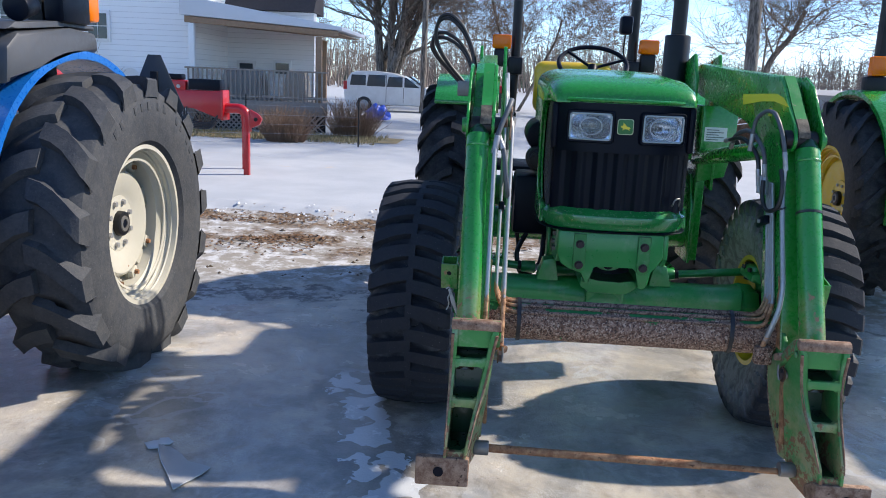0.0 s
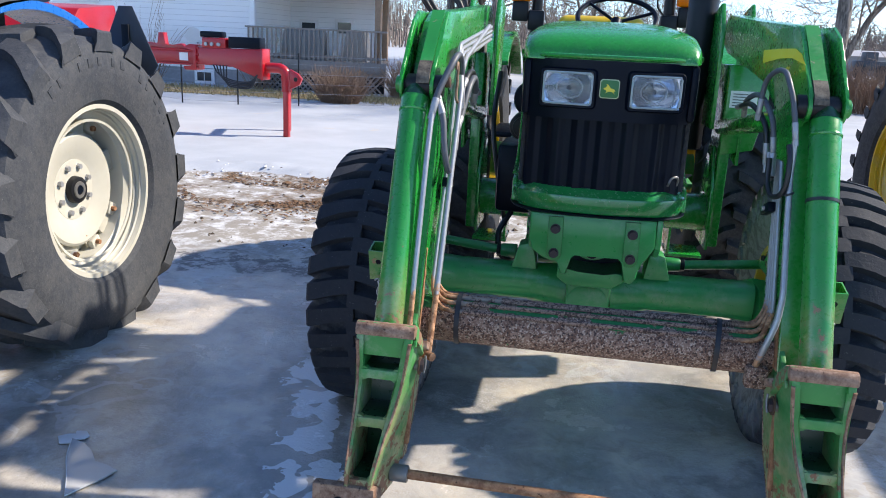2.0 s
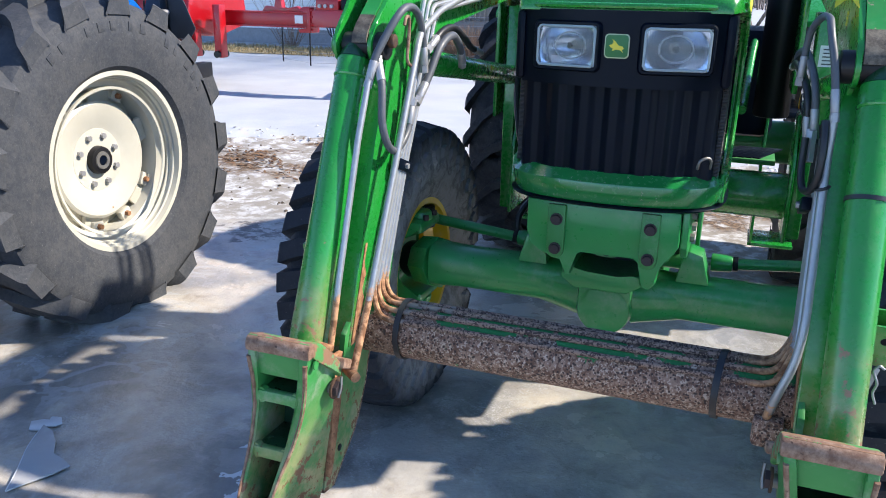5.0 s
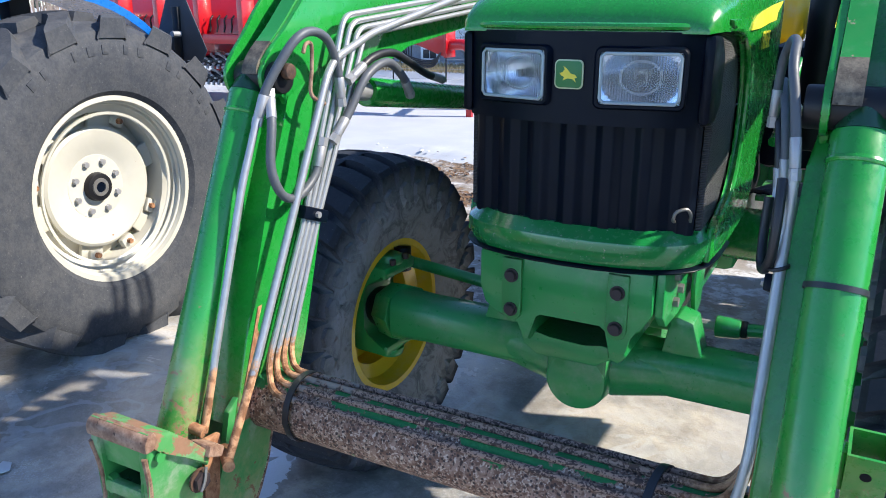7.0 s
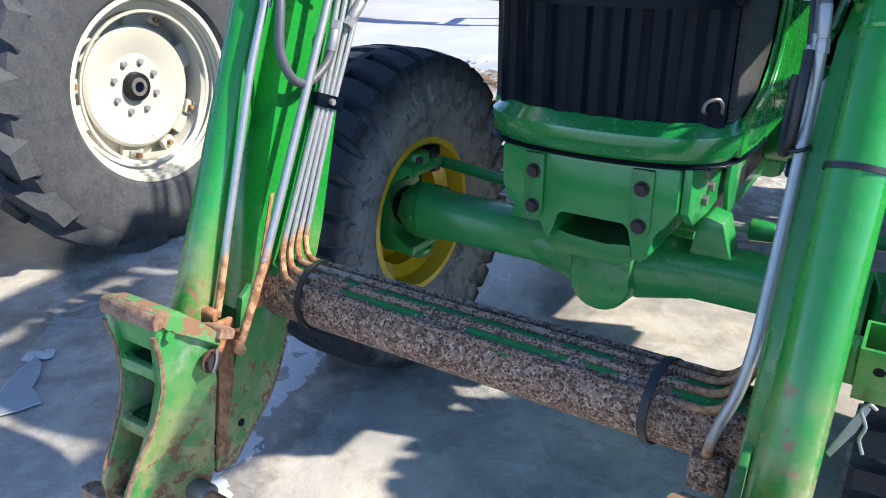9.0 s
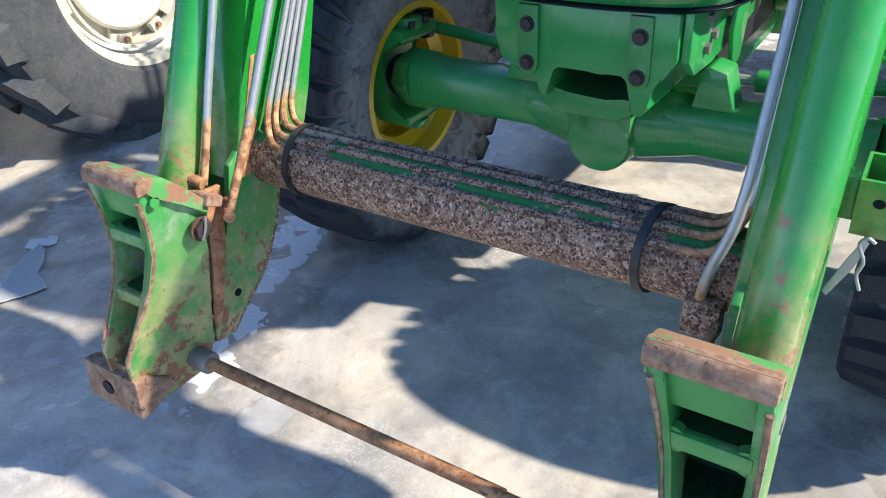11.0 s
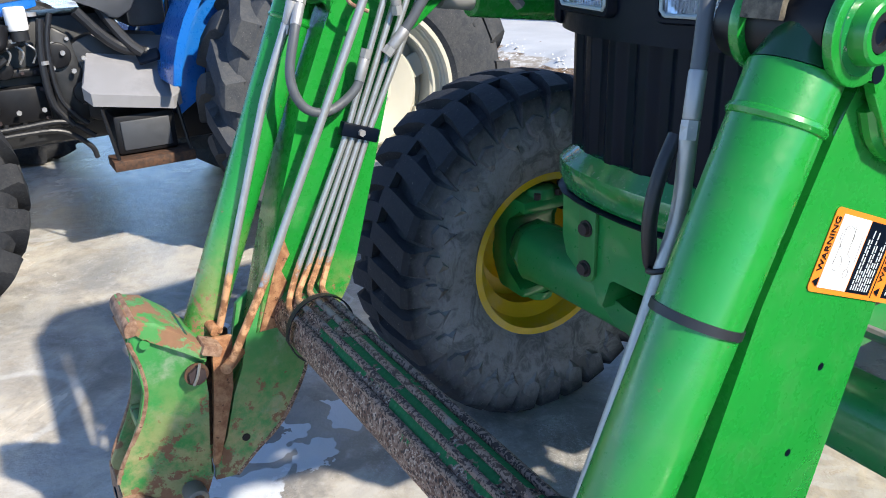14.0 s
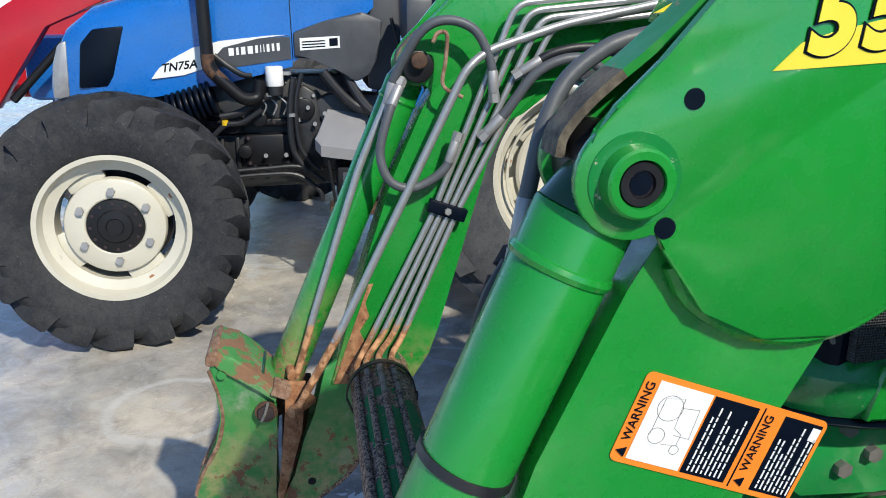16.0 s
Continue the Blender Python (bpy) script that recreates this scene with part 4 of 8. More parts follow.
axle = part("front_axle", axle_beam(CX - 0.585, CX + 0.585), GREEN_AXLE, jd, "heavy green front drive axle")
pump = join(rod((CX, 3.24, 0.512), (CX, 3.46, 0.512), 0.080, 0.104, n=44, bevel=0.012), box(CX - 0.080, CX + 0.080, 3.243, 3.46, 0.51, 0.64, 0.012))
part("differential", pump, GREEN_AXLE, axle, "rounded green differential housing")
for s in (-1, 1):
    part("axle_flare", rod((CX + s * 0.07, JD_Y - 0.10, 0.535), (CX + s * 0.24, JD_Y - 0.10, 0.548), 0.092, 0.066, n=20), GREEN_AXLE, axle)
for s in (-1, 1):
    x = CX + s * 0.70
    part("axle_end", turned(rod((CX + s * 0.572, JD_Y - 0.085, 0.540), (CX + s * 0.648, JD_Y - 0.055, 0.532), 0.090, 0.084, n=8, bevel=0.008), Matrix.Identity(4)), GREEN_AXLE, axle)
    part("axle_cap", rod((CX + s * 0.646, JD_Y - 0.055, 0.532), (CX + s * 0.70, JD_Y - 0.03, 0.52), 0.066, n=20, bevel=0.006), BLACK_STEEL, axle)
    cc = [(0.600, 0.640), (0.605, 0.678), (0.715, 0.685), (0.752, 0.63), (0.756, 0.45), (0.725, 0.392), (0.605, 0.388), (0.600, 0.425), (0.680, 0.440), (0.700, 0.47), (0.700, 0.59), (0.680, 0.628)]
    part("steering_knuckle", extrude([(CX + s * (a + 0.028), b) for a, b in cc], JD_Y - 0.115, JD_Y + 0.06, "y", 0.014), GREEN_AXLE, axle, "green C-shaped steering knuckle casting")
    for z0, z1 in ((0.67, 0.700), (0.392, 0.365)):
        part("kingpin_cap", rod((CX + s * 0.672, JD_Y - 0.03, z0), (CX + s * 0.672, JD_Y - 0.03, z1), 0.044, 0.038, n=18, bevel=0.005), GREEN_AXLE, axle)
    for q in range(4):
        a = math.pi / 4 + q * math.pi / 2
        bx, by = CX + s * 0.672 + 0.052 * math.cos(a), JD_Y - 0.03 + 0.052 * math.sin(a)
        part("bolt", rod((bx, by, 0.678), (bx, by, 0.694), 0.010, n=6), BOLT, axle)
    part("hub_housing", rod((x + s * 0.075, JD_Y, FRONT_Z), (x + s * 0.16, JD_Y, FRONT_Z), 0.105, 0.12, n=28, bevel=0.01), GREEN_AXLE, axle)
    part("tie_rod", tube([(x - s * 0.02, JD_Y + 0.08, 0.645), (CX + s * 0.35, JD_Y + 0.08, 0.612)], 0.018, 12), GREEN_AXLE, axle)
    part("tie_rod_end", rod((x - s * 0.01, JD_Y + 0.08, 0.69), (x - s * 0.01, JD_Y + 0.08, 0.61), 0.028, n=14, bevel=0.005), BLACK_STEEL, axle)
    part("ram_rod", tube([(CX + s * 0.30, JD_Y + 0.08, 0.610), (CX + s * 0.12, JD_Y + 0.08, 0.610)], 0.014, 10), ZINC, axle)
    part("steering_joint", rod((CX + s * 0.285, JD_Y + 0.08, 0.610), (CX + s * 0.35, JD_Y + 0.08, 0.612), 0.030, 0.026, n=14, bevel=0.005), GREEN_AXLE, axle)
    part("lock_nut", rod((CX + s * 0.35, JD_Y + 0.08, 0.612), (CX + s * 0.366, JD_Y + 0.08, 0.613), 0.026, n=6, bevel=0.003), BLACK_STEEL, axle)
part("steering_cylinder", rod((CX - 0.20, JD_Y + 0.08, 0.610), (CX + 0.20, JD_Y + 0.08, 0.610), 0.035, n=16, bevel=0.005), GREEN_AXLE, axle)

for s in (-1, 1):
    steel_wheel(jd, (CX + s * 0.799, JD_Y, FRONT_Z), FRONT_R, 0.247, 0.335, s, 32, 0.027, 0.062, TYRE_FRONT, YELLOW, steer=-1.0, disc_in=0.10, sweep=0.09, disc_r=0.84, drop=0.5, pads=True)
    steel_wheel(jd, (CX + s * 0.77, REAR_Y, REAR_Z), REAR_R, 0.37, 0.42, s, 22, 0.040, 0.055, TYRE, YELLOW, disc_in=0.06)

# engine and driveline
eng = part("engine", box(CX - 0.20, CX + 0.20, 3.5, 4.5, 0.62, 1.18, 0.03), ENGINE, jd, "dark oily engine block")
for s in (-1, 1):
    part("radiator_side", box(CX + s * 0.24 - 0.012, CX + s * 0.24 + 0.012, 3.34, 3.56, 0.87, 1.36, 0.006), BLACK, eng)
    for k, (y, z, r) in enumerate(((3.75, 1.02, 0.055), (3.95, 1.08, 0.05), (3.7, 0.8, 0.05), (4.2, 0.95, 0.07))):
        part("filter", rod((CX + s * 0.19, y, z - 0.07), (CX + s * 0.19, y, z + 0.07), r * 0.8, n=18, bevel=0.006), BLACK_STEEL if k % 2 else ENGINE, eng)
    for k in range(5):
        y = 3.6 + k * 0.17
        part("engine_hose", tube(smooth_line([(CX + s * 0.2, y, 0.75), (CX + s * 0.25, y + 0.06, 0.85), (CX + s * 0.24, y + 0.02, 1.0), (CX + s * 0.2, y + 0.1, 1.15)]), 0.012, 8), HOSE_BLACK, eng)
for s in (-1,):
    part("accessory_box", box(*sorted((CX + s * 0.21, CX + s * 0.40)), 3.66, 3.94, 0.74, 1.02, 0.02), BLACK, eng, "black accessory box")
    part("alternator", rod((CX + s * 0.30, 3.60, 1.10), (CX + s * 0.30, 3.74, 1.10), 0.055, n=24, bevel=0.01), BLACK_STEEL, eng)
    part("pulley", rod((CX + s * 0.30, 3.575, 1.10), (CX + s * 0.30, 3.60, 1.10), 0.04, n=24, bevel=0.004), BLACK_STEEL, eng)
    part("air_filter", rod((CX + s * 0.28, 3.72, 1.20), (CX + s * 0.28, 4.15, 1.20), 0.075, n=24, bevel=0.015), BLACK, eng)
    part("engine_hose", tube(smooth_line([(CX + s * 0.33, 3.68, 0.74), (CX + s * 0.37, 3.60, 0.66), (CX + s * 0.34, 3.60, 0.56), (CX + s * 0.26, 3.66, 0.60), (CX + s * 0.24, 3.72, 0.74)], 8), 0.012, 8), HOSE_BLACK, eng)
    part("engine_hose", tube(smooth_line([(CX + s * 0.42, 3.80, 1.30), (CX + s * 0.43, 3.72, 1.10), (CX + s * 0.40, 3.70, 0.90), (CX + s * 0.36, 3.78, 0.66)], 8), 0.010, 8), HOSE_BLACK, eng)
part("oil_pan", box(CX - 0.15, CX + 0.15, 3.55, 4.5, 0.48, 0.64, 0.03), GREEN_AXLE, jd)
part("transmission", box(CX - 0.20, CX + 0.20, 4.5, 5.6, 0.45, 0.95, 0.04), GREEN_AXLE, jd)
part("rear_axle", rod((CX - 0.62, REAR_Y, REAR_Z), (CX + 0.62, REAR_Y, REAR_Z), 0.11, n=20), GREEN_AXLE, jd)
part("control_box", box(CX + 0.22, CX + 0.44, 4.52, 4.85, 0.86, 1.30, 0.04), BLACK, jd, "black side panel of the operator station")
rail = [(CX + 0.315, 4.12, 1.02), (CX + 0.318, 4.20, 1.04), (CX + 0.322, 4.38, 1.14), (CX + 0.330, 4.52, 1.24), (CX + 0.345, 4.60, 1.28), (CX + 0.365, 4.64, 1.285)]
part("grab_rail", tube(smooth_line(rail, 5), 0.016, 12), GREEN, jd, "curved green grab rail")
deck = part("step_deck", box(CX + 0.27, CX + 0.46, 4.22, 4.50, 0.805, 0.825, 0.004), GREEN_CAST, jd, "dusty step plate with black grip strips")
for k in range(6):
    strip = box(-0.013, 0.013, -0.13, 0.13, 0.0, 0.004, 0.001)
    part("grip_strip", turned(strip, Matrix.Translation((CX + 0.290 + 0.029 * k, 4.36, 0.8255)) @ Matrix.Rotation(-0.35, 4, "Z")), BLACK, deck)
part("floor_panel", box(CX - 0.55, CX + 0.55, 4.65, 5.15, 0.93, 0.96, 0.01), BLACK, jd)
part("dash", box(CX - 0.20, CX + 0.20, 4.00, 4.85, 0.95, 1.46, 0.05), BLACK, jd, "black dashboard cowl")
for s in (-1, 1):
    arc = []
    for k in range(15):
        a = radians(128 - 85 * k / 14)
        arc.append((REAR_Y + 0.80 * math.cos(a) * 0.95, REAR_Z + 0.78 * math.sin(a)))
    prof = arc + [(y * 1.0, z - 0.025) for y, z in arc[::-1]]
    a, b = CX + s * 0.50, CX + s * 0.90
    part("fender", extrude(prof, min(a, b), max(a, b), bevel=0.004), GREEN, jd, "green rear fender")
    # steps
    part("step", box(CX + s * 0.50 - 0.09, CX + s * 0.50 + 0.09, 4.50, 4.72, 0.40, 0.415, 0.003), GREEN, jd, "green ladder step")
    part("step_hanger", box(CX + s * 0.42 - 0.006, CX + s * 0.42 + 0.006, 4.5, 4.7, 0.40, 0.95, 0.003), GREEN, jd)
    # roll bar, lamps
    x = CX + s * 0.40
    part("rops_post", tube(round_line([(CX + s * 0.43, 5.62, 0.95), (x, 5.62, 1.55), (x, 5.62, 2.55)], 0.1), 0.034, 14), BLACK_STEEL, jd, "black roll bar post")
    part("rops_bracket", box(x - 0.05, x + 0.05, 5.56, 5.66, 1.50, 1.62, 0.01), BLACK_STEEL, jd)
    lx = CX + s * 0.50
    lamp = part("lamp_stalk", box(lx - 0.05, lx + 0.05, 5.55, 5.62, 1.55, 1.67, 0.01), BLACK_STEEL, jd)
    part("amber_lamp", box(lx - 0.065, lx + 0.065, 5.53, 5.60, 1.67, 1.765, 0.014), AMBER, lamp, "orange warning lamp")
part("rops_top", tube([(CX - 0.40, 5.62, 2.55), (CX + 0.40, 5.62, 2.55)], 0.034, 14), BLACK_STEEL, jd)
part("seat", join(box(CX - 0.25, CX + 0.25, 5.16, 5.6, 1.10, 1.235, 0.05, 4), box(CX - 0.265, CX + 0.265, 5.50, 5.64, 1.25, 1.60, 0.06, 4)), YELLOW, jd, "yellow vinyl operator seat")
wheel_pts = [(CX + 0.07 + 0.21 * math.cos(a), 5.02 + 0.17 * math.sin(a), 1.575 + 0.11 * math.sin(a)) for a in (2 * math.pi * k / 36 for k in range(37))]
sw = part("steering_wheel", tube(wheel_pts, 0.014, 10), BLACK, jd, "black steering wheel")
for a in (0.3, 2.4, 4.5):
    part("spoke", tube([(CX + 0.07, 5.02, 1.55), (CX + 0.07 + 0.2 * math.cos(a), 5.02 + 0.16 * math.sin(a), 1.575 + 0.11 * math.sin(a))], 0.009, 8), BLACK, sw)
part("steering_column", rod((CX + 0.03, 4.8, 1.3), (CX + 0.07, 5.02, 1.56), 0.03, n=14), BLACK, jd)
part("exhaust_pipe", join(rod((CX + 0.42, 4.30, 0.98), (CX + 0.42, 4.30, 1.72), 0.066, n=26, bevel=0.012), rod((CX + 0.42, 4.30, 1.70), (CX + 0.42, 4.30, 2.5), 0.038, n=20)), BLACK_STEEL, jd, "black exhaust stack")
mir = part("mirror_arm", tube(round_line([(CX + 0.36, 5.55, 1.62), (CX + 0.31, 5.45, 1.66), (CX + 0.31, 5.4, 1.8)], 0.04), 0.006, 8), BLACK_STEEL, jd)
part("work_lamp", box(CX + 0.265, CX + 0.345, 5.32, 5.42, 1.78, 1.90, 0.02), BLACK, mir, "small black work lamp")

# ---------------------------------------------------------------- loader
LY = 2.65
loader = thing("front_loader", (CX, LY, 0), "green front loader with rusty quick coupler, no bucket", "loader")
BOOM = [(2.540, 0.60), (2.610, 0.82), (2.692, 1.06), (2.758, 1.20), (2.83, 1.31), (2.835, 1.35), (2.88, 1.40), (2.945, 1.468), (3.05, 1.505), (3.6, 1.535), (4.14, 1.575), (4.24, 1.53), (4.22, 1.45), (4.10, 1.415), (3.60, 1.362), (3.30, 1.325), (3.09, 1.262), (3.00, 1.232), (2.935, 1.175), (2.89, 1.09), (2.785, 0.72), (2.765, 0.66), (2.725, 0.60)]
KNEE = arc_yz(2.7505, 1.287, 0.043, 300, 128) + [(2.735, 1.338), (2.766, 1.367), (2.805, 1.412), (2.86, 1.470), (2.93, 1.50), (3.16, 1.50), (3.20, 1.40), (3.06, 1.25), (2.975, 1.185), (2.92, 1.158), (2.86, 1.16), (2.81, 1.185), (2.775, 1.235)]
EAR = [(2.53, 0.64), (2.60, 0.69), (2.72, 0.66), (2.70, 0.60), (2.654, 0.537), (2.631, 0.469), (2.574, 0.377), (2.503, 0.319), (2.455, 0.275), (2.41, 0.281), (2.415, 0.323), (2.451, 0.379), (2.476, 0.475), (2.506, 0.535)]
CARRIER = [(2.299, 0.712), (2.335, 0.700), (2.38, 0.660), (2.425, 0.615), (2.422, 0.51), (2.405, 0.405), (2.41, 0.30), (2.385, 0.225), (2.30, 0.198), (2.228, 0.205), (2.226, 0.29), (2.222, 0.345), (2.266, 0.43), (2.292, 0.485), (2.308, 0.55), (2.306, 0.61), (2.292, 0.672)]
INNER = arc_yz(2.7505, 1.287, 0.041, 300, 128) + [(2.740, 1.341), (2.779, 1.371), (2.808, 1.396), (2.872, 1.457), (2.93, 1.50), (3.16, 1.50), (3.20, 1.40), (3.06, 1.25), (2.975, 1.185), (2.92, 1.158), (2.86, 1.16), (2.81, 1.185), (2.775, 1.235)]
for s in (-1, 1):
    def X(d):
        return CX + s * d

    def span(a, b):
        return (min(X(a), X(b)), max(X(a), X(b)))
    boom_bm = extrude(BOOM, *span(0.487, 0.583), bevel=0.005)
    for v in boom_bm.verts:
        if abs(v.co.x - CX) < 0.535:
            v.co.x += s * 0.027 * min(max((v.co.z - 1.18) / 0.12, 0), 1)
    boom = part("boom_arm", boom_bm, GREEN_BOOM, loader, "green box-section lift arm")
    part("knee_plate", extrude(KNEE, *span(0.592, 0.601), bevel=0.002), GREEN, boom, "green knee plate with worn edges")
    part("knee_plate", extrude(INNER, *span(0.502, 0.5135), bevel=0.003), GREEN_WORN, boom, "green inner knee plate with a rusty rim")
    edge = [(2.709, 1.296), (2.714, 1.315), (2.738, 1.342), (2.777, 1.373), (2.806, 1.399), (2.870, 1.460), (2.925, 1.503)]
    line_ = smooth_line([(0, y, z) for y, z in edge], 4)
    rings = []
    for k, q in enumerate(line_):
        t_ = (line_[min(k + 1, len(line_) - 1)] - line_[max(k - 1, 0)]).normalized()
        back = Vector((0, t_.z, -t_.y)) * 0.007
        rings.append([(X(0.5145), q.y, q.z), (X(0.552), q.y, q.z), (X(0.552), q.y + back.y, q.z + back.z), (X(0.5145), q.y + back.y, q.z + back.z)])
    cut = next(k for k, q in enumerate(line_) if q.z > 1.352)
    part("front_plate", loft(rings[cut:]), GREEN_DUSTY, boom, "green closing plate of the knee")
    part("front_plate", loft(rings[:cut + 1]), DIRTY, boom, "dirty, flaking lower end of the closing plate")
    part("worn_edge", lathe([(0, 0.0245), (0, 0.034), (s * 0.0010, 0.0335), (s * 0.0010, 0.0245)], (X(0.601), 2.7505, 1.287), 32), GREEN_SCRATCH, boom, "worn ring of paint round the pin boss")
    part("pin_boss", lathe([(0, 0.016), (0, 0.0262), (s * 0.013, 0.0245), (s * 0.0145, 0.0225), (s * 0.0145, 0.017), (s * 0.011, 0.016)], (X(0.601), 2.7505, 1.287), 32), GREEN_WORN, boom)
    part("knee_pin", rod((X(0.495), 2.7505, 1.287), (X(0.611), 2.7505, 1.287), 0.0165, n=24, bevel=0.002), BOLT, boom, "greased steel pivot pin")
    part("pin_bore", rod((X(0.611), 2.7505, 1.287), (X(0.6118), 2.7505, 1.287), 0.0082, n=12), BLACK, boom)
    part("pin_ring", lathe([(0, 0.009), (0, 0.0158), (s * 0.003, 0.0150), (s * 0.003, 0.0098)], (X(0.611), 2.7505, 1.287), 28), BLACK_STEEL, boom)
    for y, z, r in ((2.789, 1.341, 0.0075), (2.775, 1.252, 0.008), (2.795, 0.965, 0.004), (2.763, 0.877, 0.004)):
        off = 0.601 if z > 1.2 else 0.583
        part("bolt_hole", rod((X(off - 0.004), y, z), (X(off + 0.0006), y, z), r, n=14), BLACK, boom)
    weld = [(X(0.588), y, z) for y, z in ((2.790, 1.222), (2.81, 1.190), (2.86, 1.163), (2.92, 1.160), (2.975, 1.187), (3.06, 1.252))]
    part("weld_bead", tube(smooth_line(weld, 8), 0.0095, 10), GREEN, boom, "rough weld along the knee plate")
    # bucket cylinder
    p0, p1 = Vector((X(0.553), 2.438, 0.595)), Vector((X(0.557), 2.722, 1.232))
    d = (p1 - p0).normalized()
    cyl = part("bucket_cylinder", rod(p0, p1 + d * 0.026, 0.0395, n=40, bevel=0.004), GREEN_WORN, loader, "green bucket cylinder, rusted at its lower end")
    spin_ = d.to_track_quat("X", "Z").to_matrix().to_4x4()
    collar = lathe([(-0.006, 0.038), (-0.004, 0.0410), (0.0, 0.0424), (0.004, 0.0410), (0.006, 0.038)], (0, 0, 0), 40, True)
    part("collar", turned(collar, Matrix.Translation(p1 - d * 0.018) @ spin_), GREEN, cyl)
    part("gland_nut", rod(p0 - d * 0.010, p0, 0.035, n=32, bevel=0.003), RUST_DARK, cyl)
    part("piston_rod", rod(p0 - d * 0.085, p0, 0.019, n=20), ZINC, cyl)
    # grease and the shade between the knee plates, both put into the colour
    part("cylinder_head", rod(p1 + d * 0.026, p1 + d * 0.062, 0.0375, 0.026, n=28), GREEN_GRIMY_SHADE, cyl, "greasy cylinder head with the knee's shade painted in")
    part("cylinder_eye", rod((X(0.478), 2.7505, 1.287), (X(0.585), 2.7505, 1.287), 0.032, n=26, bevel=0.004), BLACK_STEEL, cyl)
    # scale of rust where the arm meets the tube
    flake = [(2.549, 0.605), (2.602, 0.603), (2.618, 0.640), (2.604, 0.668), (2.622, 0.700), (2.611, 0.728), (2.634, 0.760), (2.626, 0.792), (2.646, 0.835), (2.634, 0.834), (2.610, 0.768)]
    part("rust_scale", extrude(flake, *span(0.4845, 0.4872), bevel=0.0006), RUST, boom, "flaking orange rust on the arm's edge")
    # ear plates under the arm
    for a in (0.490, 0.572):
        part("pivot_plate", extrude(EAR, *span(a, a + 0.013), bevel=0.002), GREEN_CAST, loader, "green pivot plate with rust along its edges")
    part("plate_hole", rod((X(0.4885), 2.488, 0.362), (X(0.4905), 2.488, 0.362), 0.009, n=14), BLACK, loader)
    part("worn_edge", tube(smooth_line([(X(0.4965), y, z) for y, z in ((2.70, 0.60), (2.655, 0.537), (2.632, 0.469), (2.575, 0.376), (2.504, 0.318), (2.456, 0.276))], 8), 0.0078, 8), PITTED, loader, "rusted plate edge")
    # tilt lever, its pins and castle nut
    part("tilt_lever", extrude([(2.445, 0.625), (2.490, 0.620), (2.474, 0.50), (2.447, 0.41), (2.422, 0.33), (2.408, 0.33), (2.424, 0.43), (2.440, 0.55)], *span(0.474, 0.487), bevel=0.003), RUST, loader, "rust-brown tilt lever")
    part("lever_plate", extrude([(2.440, 0.605), (2.500, 0.600), (2.49, 0.50), (2.465, 0.42), (2.43, 0.33), (2.415, 0.33), (2.425, 0.45), (2.432, 0.55)], *span(0.55, 0.565), bevel=0.003), RUST_DARK, loader)
    part("lower_pivot_pin", rod((X(0.506), 2.462, 0.315), (X(0.60), 2.462, 0.315), 0.014, n=16), BOLT, loader)
    part("rod_eye", rod((X(0.525), 2.415, 0.545), (X(0.58), 2.415, 0.545), 0.03, n=20, bevel=0.003), RUST_DARK, loader)
    part("link_pin", rod((X(0.440), 2.402, 0.572), (X(0.60), 2.402, 0.572), 0.0135, n=16), STEEL_GREY, loader)
    part("castle_nut", rod((X(0.438), 2.402, 0.572), (X(0.450), 2.402, 0.572), 0.0185, n=6), BOLT, loader, "greasy castle nut with a split pin")
    part("nut_washer", rod((X(0.447), 2.402, 0.572), (X(0.4515), 2.402, 0.572), 0.024, n=20), RUST_DARK, loader)
    part("split_pin", tube(smooth_line([(X(0.437), 2.392, 0.556), (X(0.4345), 2.401, 0.575), (X(0.436), 2.409, 0.600)]), 0.0032, 6), STEEL_GREY, loader)
    part("link_block", turned(box(-0.028, 0.028, -0.020, 0.020, -0.011, 0.011, 0.004), Matrix.Translation((X(0.462), 2.437, 0.618)) @ Matrix.Rotation(radians(-25), 4, "X")), RUST_PLATE, loader)
    # support-stand socket on the outside
    x0, x1 = span(0.604, 0.660)
    sock = bmesh.new()
    o_, i_ = [(x0, 2.648), (x1, 2.648), (x1, 2.712), (x0, 2.712)], [(x0 + 0.0045, 2.6525), (x1 - 0.0045, 2.6525), (x1 - 0.0045, 2.7075), (x0 + 0.0045, 2.7075)]
    rg = [[sock.verts.new((*p, z)) for p in q] for q, z in ((o_, 0.725), (o_, 0.82), (i_, 0.82), (i_, 0.725))]
    for a, b in zip(rg, rg[1:] + rg[:1]):
        for k in range(4):
            sock.faces.new((a[k], a[(k + 1) % 4], b[(k + 1) % 4], b[k]))
    lean = Matrix.Translation((0, 2.68, 0.77)) @ Matrix.Rotation(radians(14), 4, "X") @ Matrix.Translation((0, -2.68, -0.77))
    part("socket_bracket", box(*span(0.583, 0.606), 2.665, 2.70, 0.735, 0.80, 0.003), GREEN_WORN, loader)
    socket_ = part("stand_socket", turned(sock, lean), GREEN_WORN, loader, "square green socket for a parking stand")
    part("socket_hole", turned(rod(((x0 + x1) / 2, 2.6475, 0.785), ((x0 + x1) / 2, 2.6490, 0.785), 0.008, n=16), lean), BLACK, socket_)
    part("pin_strap", extrude([(X(0.590), 0.628), (X(0.597), 0.622), (X(0.622), 0.676), (X(0.633), 0.718), (X(0.626), 0.724), (X(0.612), 0.690)], 2.642, 2.6455, "y", 0.0008), ZINC, socket_, "bent zinc strap")
